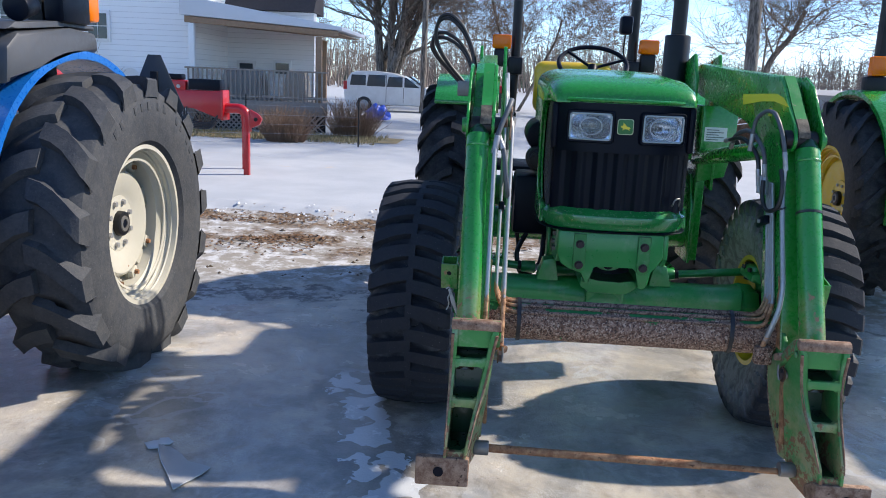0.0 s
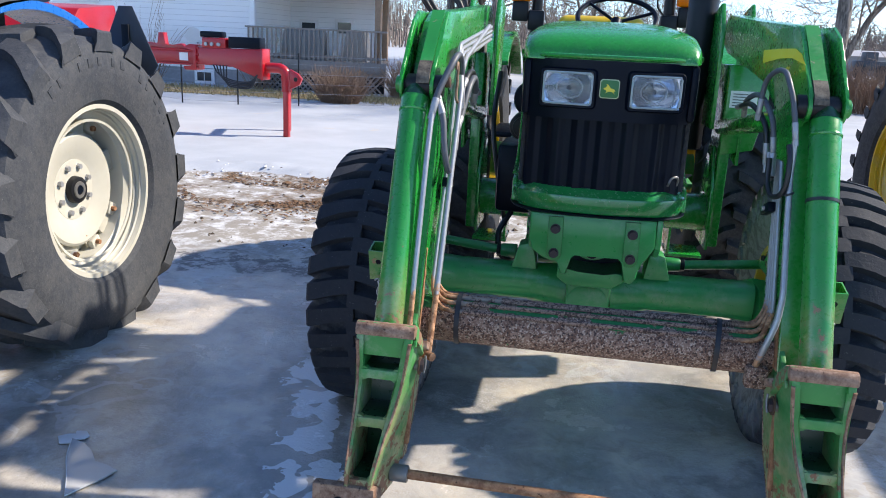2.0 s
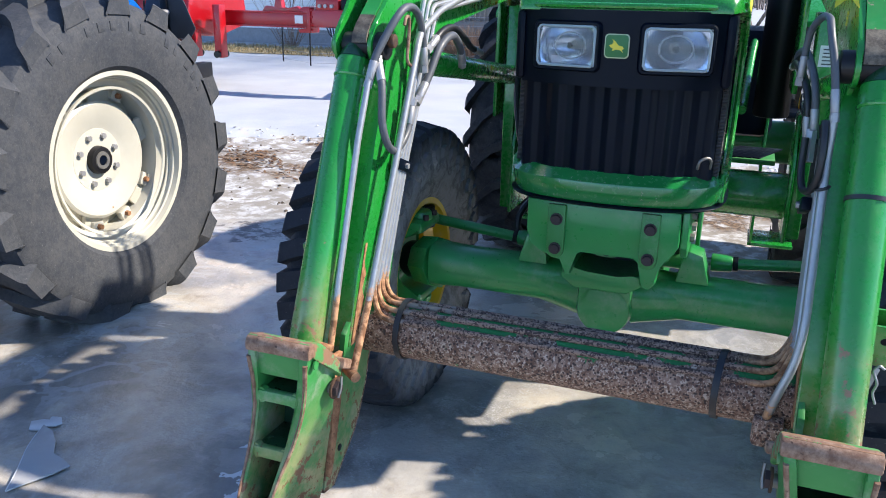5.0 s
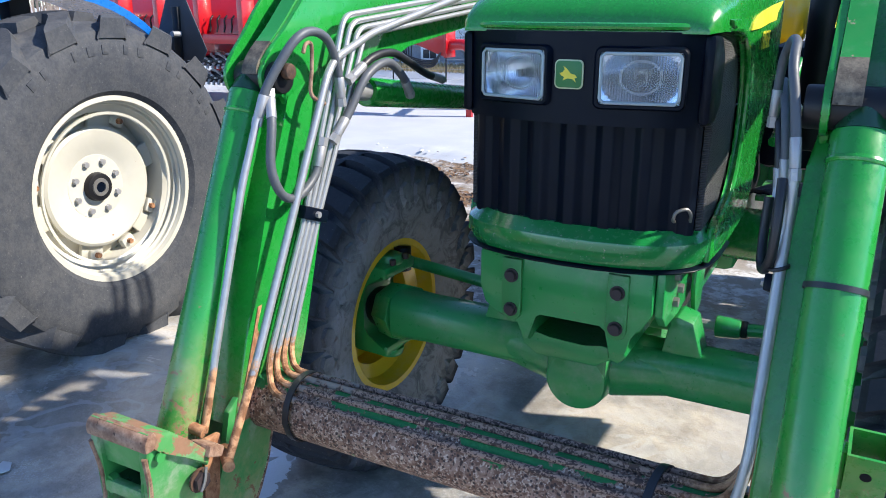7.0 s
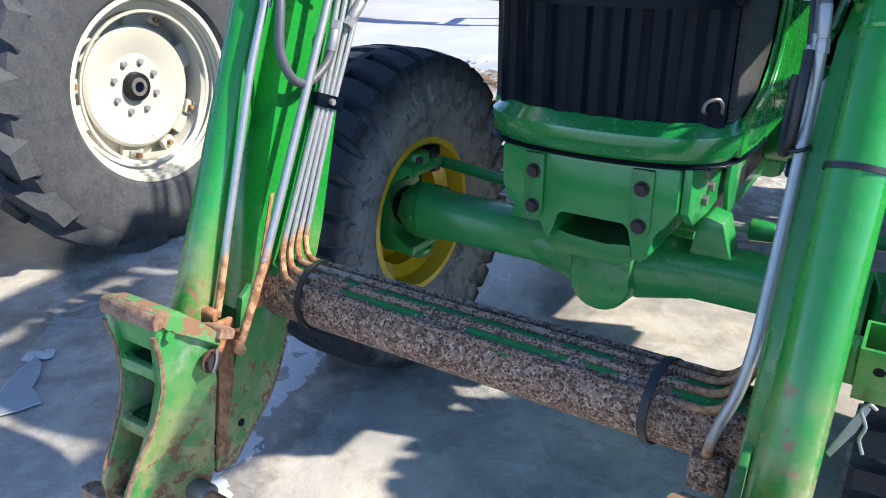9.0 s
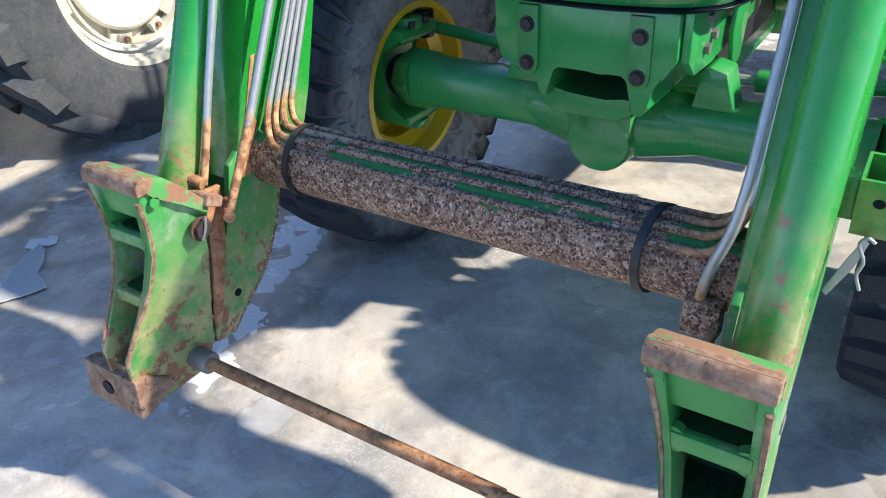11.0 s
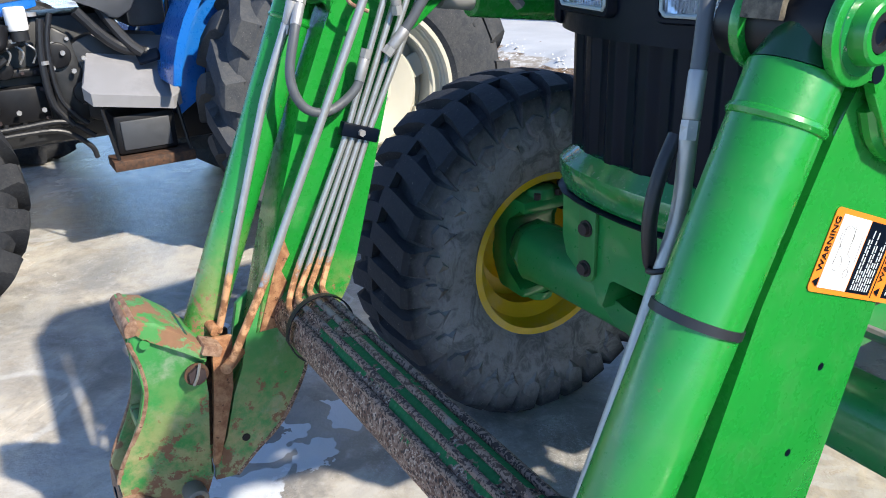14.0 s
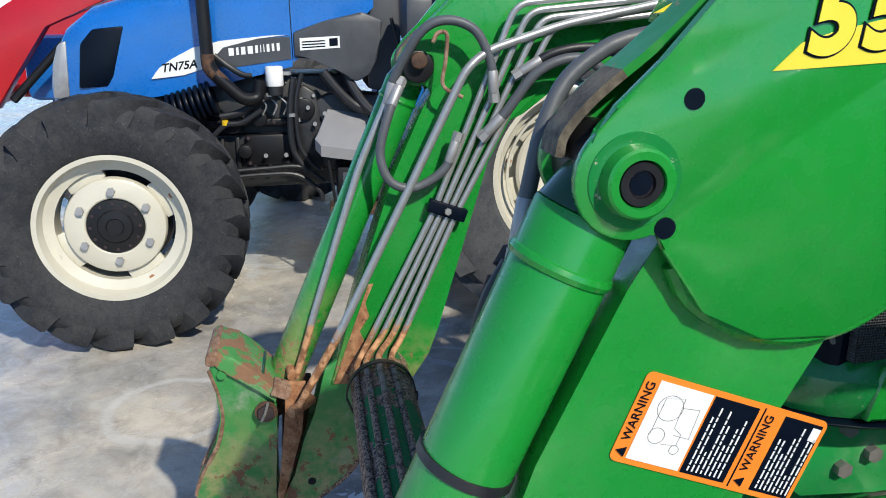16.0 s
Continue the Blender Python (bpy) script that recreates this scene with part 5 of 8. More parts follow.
    part("spring_pin", tube(smooth_line([(X(0.640), 2.640, 0.722), (X(0.630), 2.638, 0.728), (X(0.622), 2.640, 0.715), (X(0.632), 2.640, 0.690), (X(0.628), 2.640, 0.668), (X(0.636), 2.640, 0.645)]), 0.0026, 8), ZINC, socket_, "spring cotter pin")
    # carrier
    def taper(bm):
        for v in bm.verts:
            t_ = min(max((0.70 - v.co.z) / 0.5, 0), 1)
            front = min(max((2.42 - v.co.y) / 0.16, 0), 1)
            lo_, hi_ = 0.446 + (0.050 + 0.055 * front) * t_, 0.596 + 0.008 * t_
            d_ = abs(v.co.x - CX)
            v.co.x = X(lo_ + (d_ - 0.446) / 0.15 * (hi_ - lo_))
        return bm
    carrier = part("coupler_bracket", taper(extrude(CARRIER, *span(0.448, 0.470), bevel=0.006)), GREEN_CAST, loader, "green quick-coupler casting, rusty on its contact faces")
    part("outer_cheek", taper(extrude(CARRIER, *span(0.576, 0.596), bevel=0.005)), GREEN_CAST, carrier)
    for a in (0.452, 0.592):
        part("worn_edge", taper(tube(smooth_line([(X(a), y, z) for y, z in ((2.292, 0.675), (2.305, 0.61), (2.307, 0.55), (2.291, 0.485), (2.266, 0.43), (2.236, 0.37), (2.224, 0.33))], 8), 0.0052, 8)), RUST_PLATE, carrier, "chipped and rusty flange edge")
    part("top_plate", extrude([(2.298, 0.722), (2.345, 0.706), (2.385, 0.668), (2.432, 0.618), (2.424, 0.590), (2.37, 0.640), (2.32, 0.682), (2.30, 0.69)], *span(0.4445, 0.598), bevel=0.005), RUST_GREEN, carrier, "sloping top plate, rusty with remains of green")
    part("rivet", rod((X(0.4445), 2.318, 0.668), (X(0.449), 2.318, 0.668), 0.010, n=16), GREEN_CAST, carrier)
    part("hook_bar", extrude([(2.287, 0.688), (2.287, 0.706), (2.294, 0.718), (2.310, 0.7225), (2.320, 0.705), (2.306, 0.688)], *span(0.444, 0.598), bevel=0.005), RUST_PLATE, carrier, "rust-brown hook bar")
    for y0, z0, z1 in ((2.306, 0.568, 0.587), (2.284, 0.441, 0.461), (2.240, 0.285, 0.305)):
        # the pockets' shade and dirt are painted into this darker green
        part("web", taper(box(*span(0.466, 0.582), y0 + 0.014, 2.405, z0, z1, 0.004)), GREEN_GRIMY_SHADE, carrier, "casting web in dark green, shade and dirt painted in")
        bar_ = box(*span(0.466, 0.582), y0 - 0.004, y0 + 0.015, z0 - 0.004, z1 + 0.004, 0.005)
        for d in (0.473, 0.574):
            bar_ = join(bar_, rod((X(d), y0, (z0 + z1) / 2), (X(d), y0 + 0.015, (z0 + z1) / 2), 0.019, n=16))
        part("crossbar", taper(bar_), GREEN_CAST, carrier)
    # same dark green: shade of the deep pocket painted onto its back
    part("back_web", taper(extrude([(2.395, 0.655), (2.402, 0.655), (2.418, 0.56), (2.400, 0.40), (2.395, 0.27), (2.385, 0.27), (2.392, 0.40), (2.410, 0.56)], *span(0.466, 0.582), bevel=0.002)), GREEN_GRIMY_SHADE, carrier, "back of the casting in dark green, shade and dirt painted in")
    part("top_web", extrude([(2.303, 0.69), (2.335, 0.69), (2.345, 0.627), (2.309, 0.627)], *span(0.47, 0.582), bevel=0.003), GREEN_CAST, carrier)
    pocket = part("pin_pocket", extrude([(2.216, 0.200), (2.240, 0.200), (2.31, 0.225), (2.31, 0.25), (2.250, 0.290), (2.222, 0.293)], *span(0.522, 0.688), bevel=0.006), RUST_PLATE, carrier, "rust-brown pin pocket")
    part("pocket_hole", rod((X(0.616), 2.2165, 0.247), (X(0.616), 2.2215, 0.247), 0.016, n=20), BLACK, pocket)
    part("rod_collar", rod((X(0.462), 2.362, 0.268), (X(0.512), 2.362, 0.268), 0.024, n=18, bevel=0.004), STEEL_GREY, carrier)
    # mast
    mast = part("mast", extrude([(4.02, 0.58), (4.22, 0.58), (4.26, 1.0), (4.26, 1.37), (4.04, 1.37), (4.02, 1.0)], *span(0.520, 0.565), bevel=0.006), GREEN, loader, "green loader mast")
    part("mast_plate", extrude([(4.00, 0.95), (4.24, 0.98), (4.30, 1.58), (4.10, 1.62), (4.02, 1.50)], *span(0.588, 0.603), bevel=0.004), GREEN, mast)
    part("mast_plate", extrude([(4.00, 1.10), (4.24, 1.10), (4.30, 1.58), (4.10, 1.62), (4.02, 1.50)], *span(0.466, 0.484), bevel=0.004), GREEN, mast)
    part("mast_tube", rod((X(0.20), 4.12, 0.715), (X(0.562), 4.12, 0.715), 0.085, n=28, bevel=0.008), GREEN, mast, "thick green mounting tube")
    part("mast_flange", extrude([(3.97, 0.575), (4.24, 0.575), (4.25, 0.84), (4.20, 1.02), (4.08, 1.02), (4.00, 0.84)], *span(0.504, 0.518), bevel=0.004), GREEN, mast)
    if s > 0:
        part("mast_cover", extrude([(CX + 0.521, 0.99), (CX + 0.655, 1.02), (CX + 0.69, 1.20), (CX + 0.69, 1.37), (CX + 0.521, 1.37)], 4.008, 4.019, "y", 0.003), GREEN, mast)
    part("lift_cylinder", rod((X(0.54), 3.13, 1.222), (X(0.54), 4.12, 1.10), 0.036, n=24, bevel=0.004), GREEN, loader, "green lift cylinder")
    part("lift_rod", rod((X(0.54), 3.05, 1.235), (X(0.54), 3.16, 1.22), 0.024, n=18), ZINC, loader)

part("torque_tube", rod((CX - 0.49, LY, 0.622), (CX + 0.49, LY, 0.622), 0.066, n=44, bevel=0.004), PITTED, loader, "cross tube covered in speckled rust")
part("latch_rod", rod((CX - 0.49, 2.362, 0.268), (CX + 0.22, 2.366, 0.260), 0.0135, n=16), RUST, loader, "rusty coupler rod")
part("latch_rod_end", rod((CX + 0.2, 2.366, 0.260), (CX + 0.49, 2.368, 0.256), 0.010, n=14), RUST, loader)
for x, g in ((0.105, 0.0), (0.832, 0.01)):
    loop_ = [(x + g * math.cos(a), LY + 0.071 * math.cos(a) + (0.0 if math.sin(a) < 0 else -0.004), 0.622 + (0.068 + (0.010 if math.sin(a) > 0.3 else 0)) * math.sin(a)) for a in (2 * math.pi * k / 32 for k in range(33))]
    rings = []
    for q in loop_:
        n_ = (Vector(q) - Vector((x, LY, 0.622))).normalized()
        rings.append([Vector(q) + n_ * h + Vector((w, 0, 0)) for w, h in ((-0.007, 0), (0.007, 0), (0.007, 0.003), (-0.007, 0.003))])
    part("cable_tie", loft(rings, cap=False), HOSE_BLACK, loader, "black strap round tube and pipes")
sx = CX + 0.5835
axis_u = Vector((0, 0.161, -0.062)).normalized()
axis_v = Vector((0, 0.030, 0.076)).normalized()
sign = Matrix(((0, 0, 1, sx + 0.001), (axis_u.y, axis_v.y, 0, 2.750), (axis_u.z, axis_v.z, 0, 1.060), (0, 0, 0, 1)))


def panel(name, x0, x1, y0, y1, mat, lift=0.0):
    part(name, poly_plate([(x0, y0), (x1, y0), (x1, y1), (x0, y1)], 0.0006, sign @ Matrix.Translation((0, 0, lift))), mat, loader, smooth=False)


edge_ = [(x + 0.0865, y + 0.040) for x, y in rounded(0.0865, 0.040, 0.006)]
part("label_sign", poly_plate(edge_, 0.0009, sign @ Matrix.Translation((0, 0, -0.0009))), ORANGE, loader, "orange warning decal with white and black panels", smooth=False)
panel("label_panel", 0.0135, 0.062, 0.005, 0.075, LABEL_WHITE)
panel("label_panel", 0.064, 0.106, 0.005, 0.075, BLACK)
panel("label_panel", 0.1315, 0.169, 0.005, 0.075, BLACK)
rnd = random.Random(41)
for x0, rows_ in ((0.0685, 8), (0.1355, 8)):
    for k in range(rows_):
        at_, end_ = 0.008, rnd.uniform(0.050, 0.072) if k % 3 < 2 else rnd.uniform(0.025, 0.045)
        while at_ < end_:
            w_ = rnd.uniform(0.003, 0.009)
            panel("label_bar", x0 + k * 0.0043, x0 + k * 0.0043 + 0.0015, at_, min(at_ + w_, end_ + 0.002), LABEL_WHITE, 0.0008)
            at_ += w_ + 0.0013
panel("label_line", 0.1105, 0.1118, 0.003, 0.077, BLACK)
for x0 in (0.0068, 0.1185):
    letters("label_word", "WARNING", 0.0108, sign @ Matrix.Translation((x0, 0.046, 0.0006)) @ Matrix.Rotation(radians(90), 4, "Z"), BLACK, loader, 0.0003)
    part("label_triangle", poly_plate([(x0 - 0.0045, 0.006), (x0 + 0.004, 0.006 - 0.0045), (x0 + 0.004, 0.006 + 0.0045)], 0.0006, sign @ Matrix.Translation((0, 0.004, 0.0004))), BLACK, loader, smooth=False)
panel("label_panel", 0.160, 0.168, 0.060, 0.072, LABEL_WHITE, 0.0008)
for (u_, v_), r_ in (((0.030, 0.030), 0.007), ((0.031, 0.055), 0.011), ((0.050, 0.022), 0.004)):
    part("label_drawing", tube([sign @ Vector((u_ + r_ * math.cos(a), v_ + r_ * math.sin(a), 0.0008)) for a in (2 * math.pi * k / 24 for k in range(25))], 0.00022, 5), STEEL_GREY, loader)
for pts_ in (((0.024, 0.030), (0.024, 0.062), (0.040, 0.066), (0.042, 0.040), (0.050, 0.036), (0.050, 0.026), (0.037, 0.024)), ((0.042, 0.058), (0.056, 0.060), (0.058, 0.034), (0.044, 0.034))):
    part("label_drawing", tube([sign @ Vector((u_, v_, 0.0008)) for u_, v_ in pts_], 0.00022, 5), STEEL_GREY, loader)
dx_ = CX + 0.6012
part("decal", extrude([(2.843, 1.358), (2.862, 1.376), (2.885, 1.383), (3.20, 1.45), (3.20, 1.39), (2.93, 1.362)], dx_, dx_ + 0.0008, bevel=0), BADGE_YELLOW, loader, "yellow decal with a black-edged number", smooth=False)
for mat, bold, lift in ((BLACK, 0.0042, 0.001), (BADGE_YELLOW, 0.0026, 0.0022)):
    for k, digit in enumerate("55"):
        letters("decal_number", digit, 0.068, Matrix(((0, 0, 1, dx_ + lift), (1, 0.12, 0, 2.884 + k * 0.040), (0.04, 1, 0, 1.391 + k * 0.003), (0, 0, 0, 1))), mat, loader, 0.0004, bold)
ix = CX + 0.5015
part("decal", extrude([(3.32, 1.39), (3.335, 1.432), (3.10, 1.437), (2.93, 1.438), (2.86, 1.425), (2.80, 1.395), (2.95, 1.411), (3.10, 1.408)], ix - 0.001, ix - 0.0002, bevel=0), BADGE_YELLOW, loader, "curved yellow stripe decal", smooth=False)
letters("decal_number", "55", 0.04, Matrix(((0, 0, -1, ix - 0.0008), (-1, 0, 0, 2.98), (0, 1, 0, 1.37), (0, 0, 0, 1))), BADGE_YELLOW, loader, 0.0003, 0.001)
tag_y = 4.008
tagplate = part("data_plate", box(CX + 0.535, CX + 0.645, tag_y - 0.0012, tag_y - 0.0002, 1.195, 1.265, 0), LABEL_WHITE, loader, "white printed data label", smooth=False)
for k in range(5):
    part("label_bar", box(CX + 0.545, CX + 0.605 + 0.025 * (k % 2), tag_y - 0.0018, tag_y - 0.0012, 1.202 + k * 0.012, 1.206 + k * 0.012, 0), CHAR, tagplate)

# rigid pipes: four down the arm, across the tube and up the other arm
for i in range(4):
    o = i * 0.0235
    xl, xr = CX - 0.466, CX + 0.4795
    a = 2.45 - i * 0.40
    cy, cz = LY + 0.070 * math.cos(a), 0.622 + 0.070 * math.sin(a)
    line = [(xl, 3.75, 1.475 - i * 0.016), (xl, 2.945 + o * 1.1, 1.405 - i * 0.014), (xl, 2.772 + o * 0.72, 0.985), (xl, 2.632 + o, 0.715), (xl + 0.035, cy, cz), (xr - 0.035, cy, cz), (xr, 2.645 + o, 0.735), (xr, 2.772 + o * 0.72, 1.06), (xr, 2.80 + o * 0.72, 1.13)]
    part("hydraulic_pipe", tube(round_line(line, 0.03), 0.0068, 10), PIPE, loader, "zinc-plated hydraulic pipe, rusted at the bends")
for s in (-1, 1):
    part("pipe_clamp", turned(box(-0.010, 0.010, -0.042, 0.042, -0.014, 0.014, 0.003), Matrix.Translation((CX + s * 0.463, 2.803, 0.995)) @ Matrix.Rotation(radians(-20), 4, "X")), BLACK, loader, "black pipe clamp with a bolt")
    part("clamp_bolt", rod((CX + s * 0.454, 2.803, 0.995), (CX + s * 0.446, 2.803, 0.995), 0.0075, n=6), ZINC, loader)
xf = CX - 0.44
part("hydraulic_pipe", tube(round_line([(xf, 2.468, 0.575), (xf, 2.566, 0.743), (xf, 2.695, 0.997), (xf, 2.84, 1.285), (xf - 0.01, 2.885, 1.318), (xf - 0.02, 3.04, 1.365), (xf - 0.02, 3.62, 1.475)], 0.035), 0.0088, 12), PIPE, loader, "thick zinc-plated pipe, rusty at its foot")
part("hydraulic_pipe", tube(round_line([(CX - 0.497, 2.468, 0.625), (CX - 0.497, 2.485, 0.672), (CX - 0.497, 2.521, 0.785), (CX - 0.497, 2.628, 1.092), (CX - 0.497, 2.688, 1.222)], 0.03), 0.0078, 12), PIPE, loader)
part("pipe_foot", rod((CX - 0.425, 2.455, 0.577), (CX - 0.48, 2.50, 0.577), 0.012, n=12), RUST, loader)
part("pipe_foot", rod((CX - 0.49, 2.462, 0.63), (CX - 0.53, 2.455, 0.64), 0.012, n=12), RUST, loader)
xr = CX + 0.487
part("hydraulic_pipe", tube(round_line([(CX + 0.438, 2.578, 0.60), (CX + 0.449, 2.556, 0.665), (CX + 0.472, 2.562, 0.735), (xr - 0.007, 2.577, 0.81), (xr - 0.007, 2.635, 0.95), (xr - 0.007, 2.668, 1.035), (xr - 0.007, 2.697, 1.115), (xr - 0.007, 2.700, 1.20)], 0.03), 0.0086, 12), PIPE_CLEAN, loader, "thick zinc-plated pipe beside the cylinder")
part("pipe_block", box(CX + 0.415, CX + 0.475, 2.562, 2.598, 0.540, 0.605, 0.010), PITTED, loader)
tie = lathe([(-0.0042, 0.0390), (-0.0042, 0.0418), (0.0042, 0.0418), (0.0042, 0.0390)], (0, 0, 0), 36)
part("cable_tie", turned(tie, Matrix.Translation((CX + 0.5555, 2.642, 1.053)) @ Vector((0.004, 0.284, 0.637)).to_track_quat("X", "Z").to_matrix().to_4x4()), HOSE_BLACK, loader, "black cable tie round cylinder and pipe")
tie2 = [Vector((CX + 0.5555 - 0.0775 + 0.0125 * math.cos(a), 2.679 + 0.0125 * math.sin(a), 1.062 + 0.004 * math.cos(a))) for a in (2 * math.pi * k / 20 for k in range(21))]
part("cable_tie", tube(tie2, 0.003, 6), HOSE_BLACK, loader)


# hoses at the knees
def hose(pts, r, mat, label="", ferrules=True, fit=1.12):
    line = smooth_line(pts, 7)
    h = part("hose", tube(line, r, 12), mat, loader, label)
    if ferrules:
        for a, b in ((line[0], line[5]), (line[-1], line[-6])):
            part("ferrule", rod(a, a + (b - a).normalized() * 0.045, r * fit, n=14, bevel=0.002), ZINC, h)
            part("hose_nut", rod(a, a - (b - a).normalized() * 0.018, r * (fit + 0.08), n=6), ZINC, h)
    return h


x3, x4 = CX - 0.455, CX - 0.447
hose([(CX - 0.497, 2.688, 1.215), (x3 - 0.03, 2.707, 1.275), (x3, 2.755, 1.356), (x4, 2.806, 1.376), (x4, 2.860, 1.355), (x4, 2.890, 1.295), (x4, 2.897, 1.235)], 0.0095, HOSE, "grey hydraulic hose looped over the knee")
hose([(CX - 0.485, 2.712, 1.25), (x3 - 0.01, 2.688, 1.20), (x3, 2.667, 1.122), (x4, 2.685, 1.065), (x4, 2.735, 1.05), (x4, 2.795, 1.085), (x4, 2.820, 1.142)], 0.0095, HOSE, "grey hydraulic hose hanging in a bow")
hose([(x3, 2.885, 1.155), (x4, 2.925, 1.20), (x4 + 0.01, 2.985, 1.276), (x4 + 0.015, 3.065, 1.301), (x4 + 0.01, 3.14, 1.262), (x4, 3.185, 1.223)], 0.0105, HOSE, "grey hydraulic hose arched to the lift cylinder")
hose([(x3, 2.955, 1.275), (x4, 3.022, 1.312), (x4, 3.105, 1.320), (x4, 3.18, 1.297), (x3, 3.28, 1.26), (x3, 3.36, 1.24)], 0.0095, HOSE_BLACK, "black hydraulic hose")
part("link_wire", tube(smooth_line([(x4, 2.775, 1.335), (x4, 2.785, 1.352), (x4, 2.803, 1.349), (x4, 2.80, 1.30), (x4, 2.795, 1.252), (x4 + 0.005, 2.833, 1.229)]), 0.0042, 8), RUST_PLATE, loader, "bent rusty locking wire")
part("coupling_boss", rod((CX - 0.458, 2.7505, 1.30), (CX - 0.475, 2.7505, 1.30), 0.0165, n=20, bevel=0.004), RUST_DARK, loader)
xh = CX + 0.458
hose([(CX + 0.480, 2.701, 1.204), (CX + 0.474, 2.712, 1.255), (CX + 0.466, 2.725, 1.302), (xh, 2.744, 1.338), (xh - 0.003, 2.768, 1.359), (xh - 0.005, 2.80, 1.374), (xh - 0.015, 2.85, 1.375), (xh - 0.03, 2.90, 1.34), (xh - 0.035, 2.91, 1.25)], 0.0074, HOSE, "thick grey hose arched over the knee")
hose([(xh + 0.008, 2.698, 1.188), (xh + 0.01, 2.679, 1.155), (xh + 0.01, 2.670, 1.118), (xh + 0.008, 2.674, 1.078), (xh, 2.692, 1.052), (xh - 0.01, 2.74, 1.045), (xh - 0.015, 2.775, 1.08), (xh - 0.015, 2.79, 1.14)], 0.0074, HOSE_BLACK, "black hydraulic hose in a bow", ferrules=False)
hose([(CX + 0.46, 2.83, 1.15), (CX + 0.45, 2.85, 1.24), (CX + 0.43, 2.95, 1.30), (CX + 0.42, 3.08, 1.28), (CX + 0.44, 3.2, 1.23)], 0.0080, HOSE)
hose([(CX + 0.45, 2.86, 1.13), (CX + 0.44, 2.88, 1.22), (CX + 0.42, 3.0, 1.27), (CX + 0.42, 3.2, 1.25)], 0.0080, HOSE_BLACK)
for y in (2.79, 2.82, 2.85):
    part("fitting", rod((CX + 0.455, y, 1.09), (CX + 0.455, y + 0.02, 1.15), 0.0105, n=6), ZINC, loader)
# the tall loops of hose at the rear of the arm
LOOP_HIGH = ((-0.626, 4.20, 1.504), (-0.65, 4.215, 1.61), (-0.703, 4.23, 1.715), (-0.772, 4.245, 1.774), (-0.826, 4.26, 1.759), (-0.848, 4.275, 1.684), (-0.828, 4.29, 1.607), (-0.764, 4.305, 1.512), (-0.674, 4.32, 1.415))
LOOP_LOW = ((-0.643, 4.20, 1.486), (-0.677, 4.215, 1.566), (-0.734, 4.23, 1.628), (-0.805, 4.245, 1.661), (-0.857, 4.26, 1.651), (-0.872, 4.275, 1.613), (-0.844, 4.29, 1.562), (-0.772, 4.305, 1.488), (-0.686, 4.32, 1.402))
for f in (0.0, 0.16, 0.78, 1.0):
    run = [Vector(p).lerp(Vector(q), f) + Vector((CX, 0.05 * f, 0)) for p, q in zip(LOOP_HIGH, LOOP_LOW)]
    hose(run, 0.0095, HOSE_BLACK, "black hose loop standing above the arm", False)
part("coupler_block", box(CX - 0.72, CX - 0.55, 4.24, 4.36, 1.36, 1.44, 0.008), STEEL_GREY, loader, "grey hose coupler block")

# ---------------------------------------------------------------- blue tractor
NX = -2.66
nh = thing("tractor", (NX, 2.7, 0), "blue utility tractor with cream wheels, parked on wet ice", "tractor", "parked tractors")
for s in (-1, 1):
    steel_wheel(nh, (NX + s * 0.763, 3.709, 0.672), 0.735, 0.398, 0.43, s, 17, 0.042, 0.105, TYRE_DUSTY, CREAM, disc_in=0.115, disc_r=0.66, sweep=0.24, ears=6, hub_f=0.25, nut_f=0.42, drop=0.35, nut_r=0.015, dish=True)
    steel_wheel(nh, (NX + s * 0.86, 1.70, 0.538), 0.545, 0.310, 0.30, s, 18, 0.042, 0.078, TYRE_BLACK, CREAM, steer=3.0, disc_in=0.055, disc_r=0.66, drum=True, sweep=0.34, ears=4, bolts=6, hub_f=0.60, nut_f=0.73, drop=0.6, nut_r=0.019)


def body_ring(y, half, z0, z1, crown, n=16):
    ring = [(NX - half, y, z0)]
    for k in range(n + 1):
        a = math.pi * (1 - k / n)
        c, s_ = math.cos(a), math.sin(a)
        ring.append((NX + half * math.copysign(abs(c) ** 0.5, c), y, z1 - crown + crown * abs(s_) ** 0.6))
    ring.append((NX + half, y, z0))
    return ring


bst = [(1.33, 0.22, 0.99, 1.10, 0.05), (1.36, 0.26, 0.98, 1.20, 0.08), (1.43, 0.28, 0.98, 1.33, 0.12), (1.55, 0.295, 0.99, 1.42, 0.15), (1.80, 0.305, 1.00, 1.49, 0.17), (2.0, 0.31, 1.03, 1.53, 0.17), (2.20, 0.31, 1.07, 1.56, 0.17), (2.46, 0.31, 1.13, 1.59, 0.17)]
hood2 = part("hood", loft([body_ring(*q) for q in bst]), BLUE, nh, "glossy blue engine hood")
bst = [(2.465, 0.31, 1.15, 1.59, 0.17), (2.60, 0.315, 1.24, 1.60, 0.17), (2.78, 0.32, 1.33, 1.61, 0.17), (2.86, 0.30, 1.40, 1.60, 0.16)]
part("rear_hood", loft([body_ring(*q) for q in bst]), BLUE, nh, "blue cowl behind the hood")
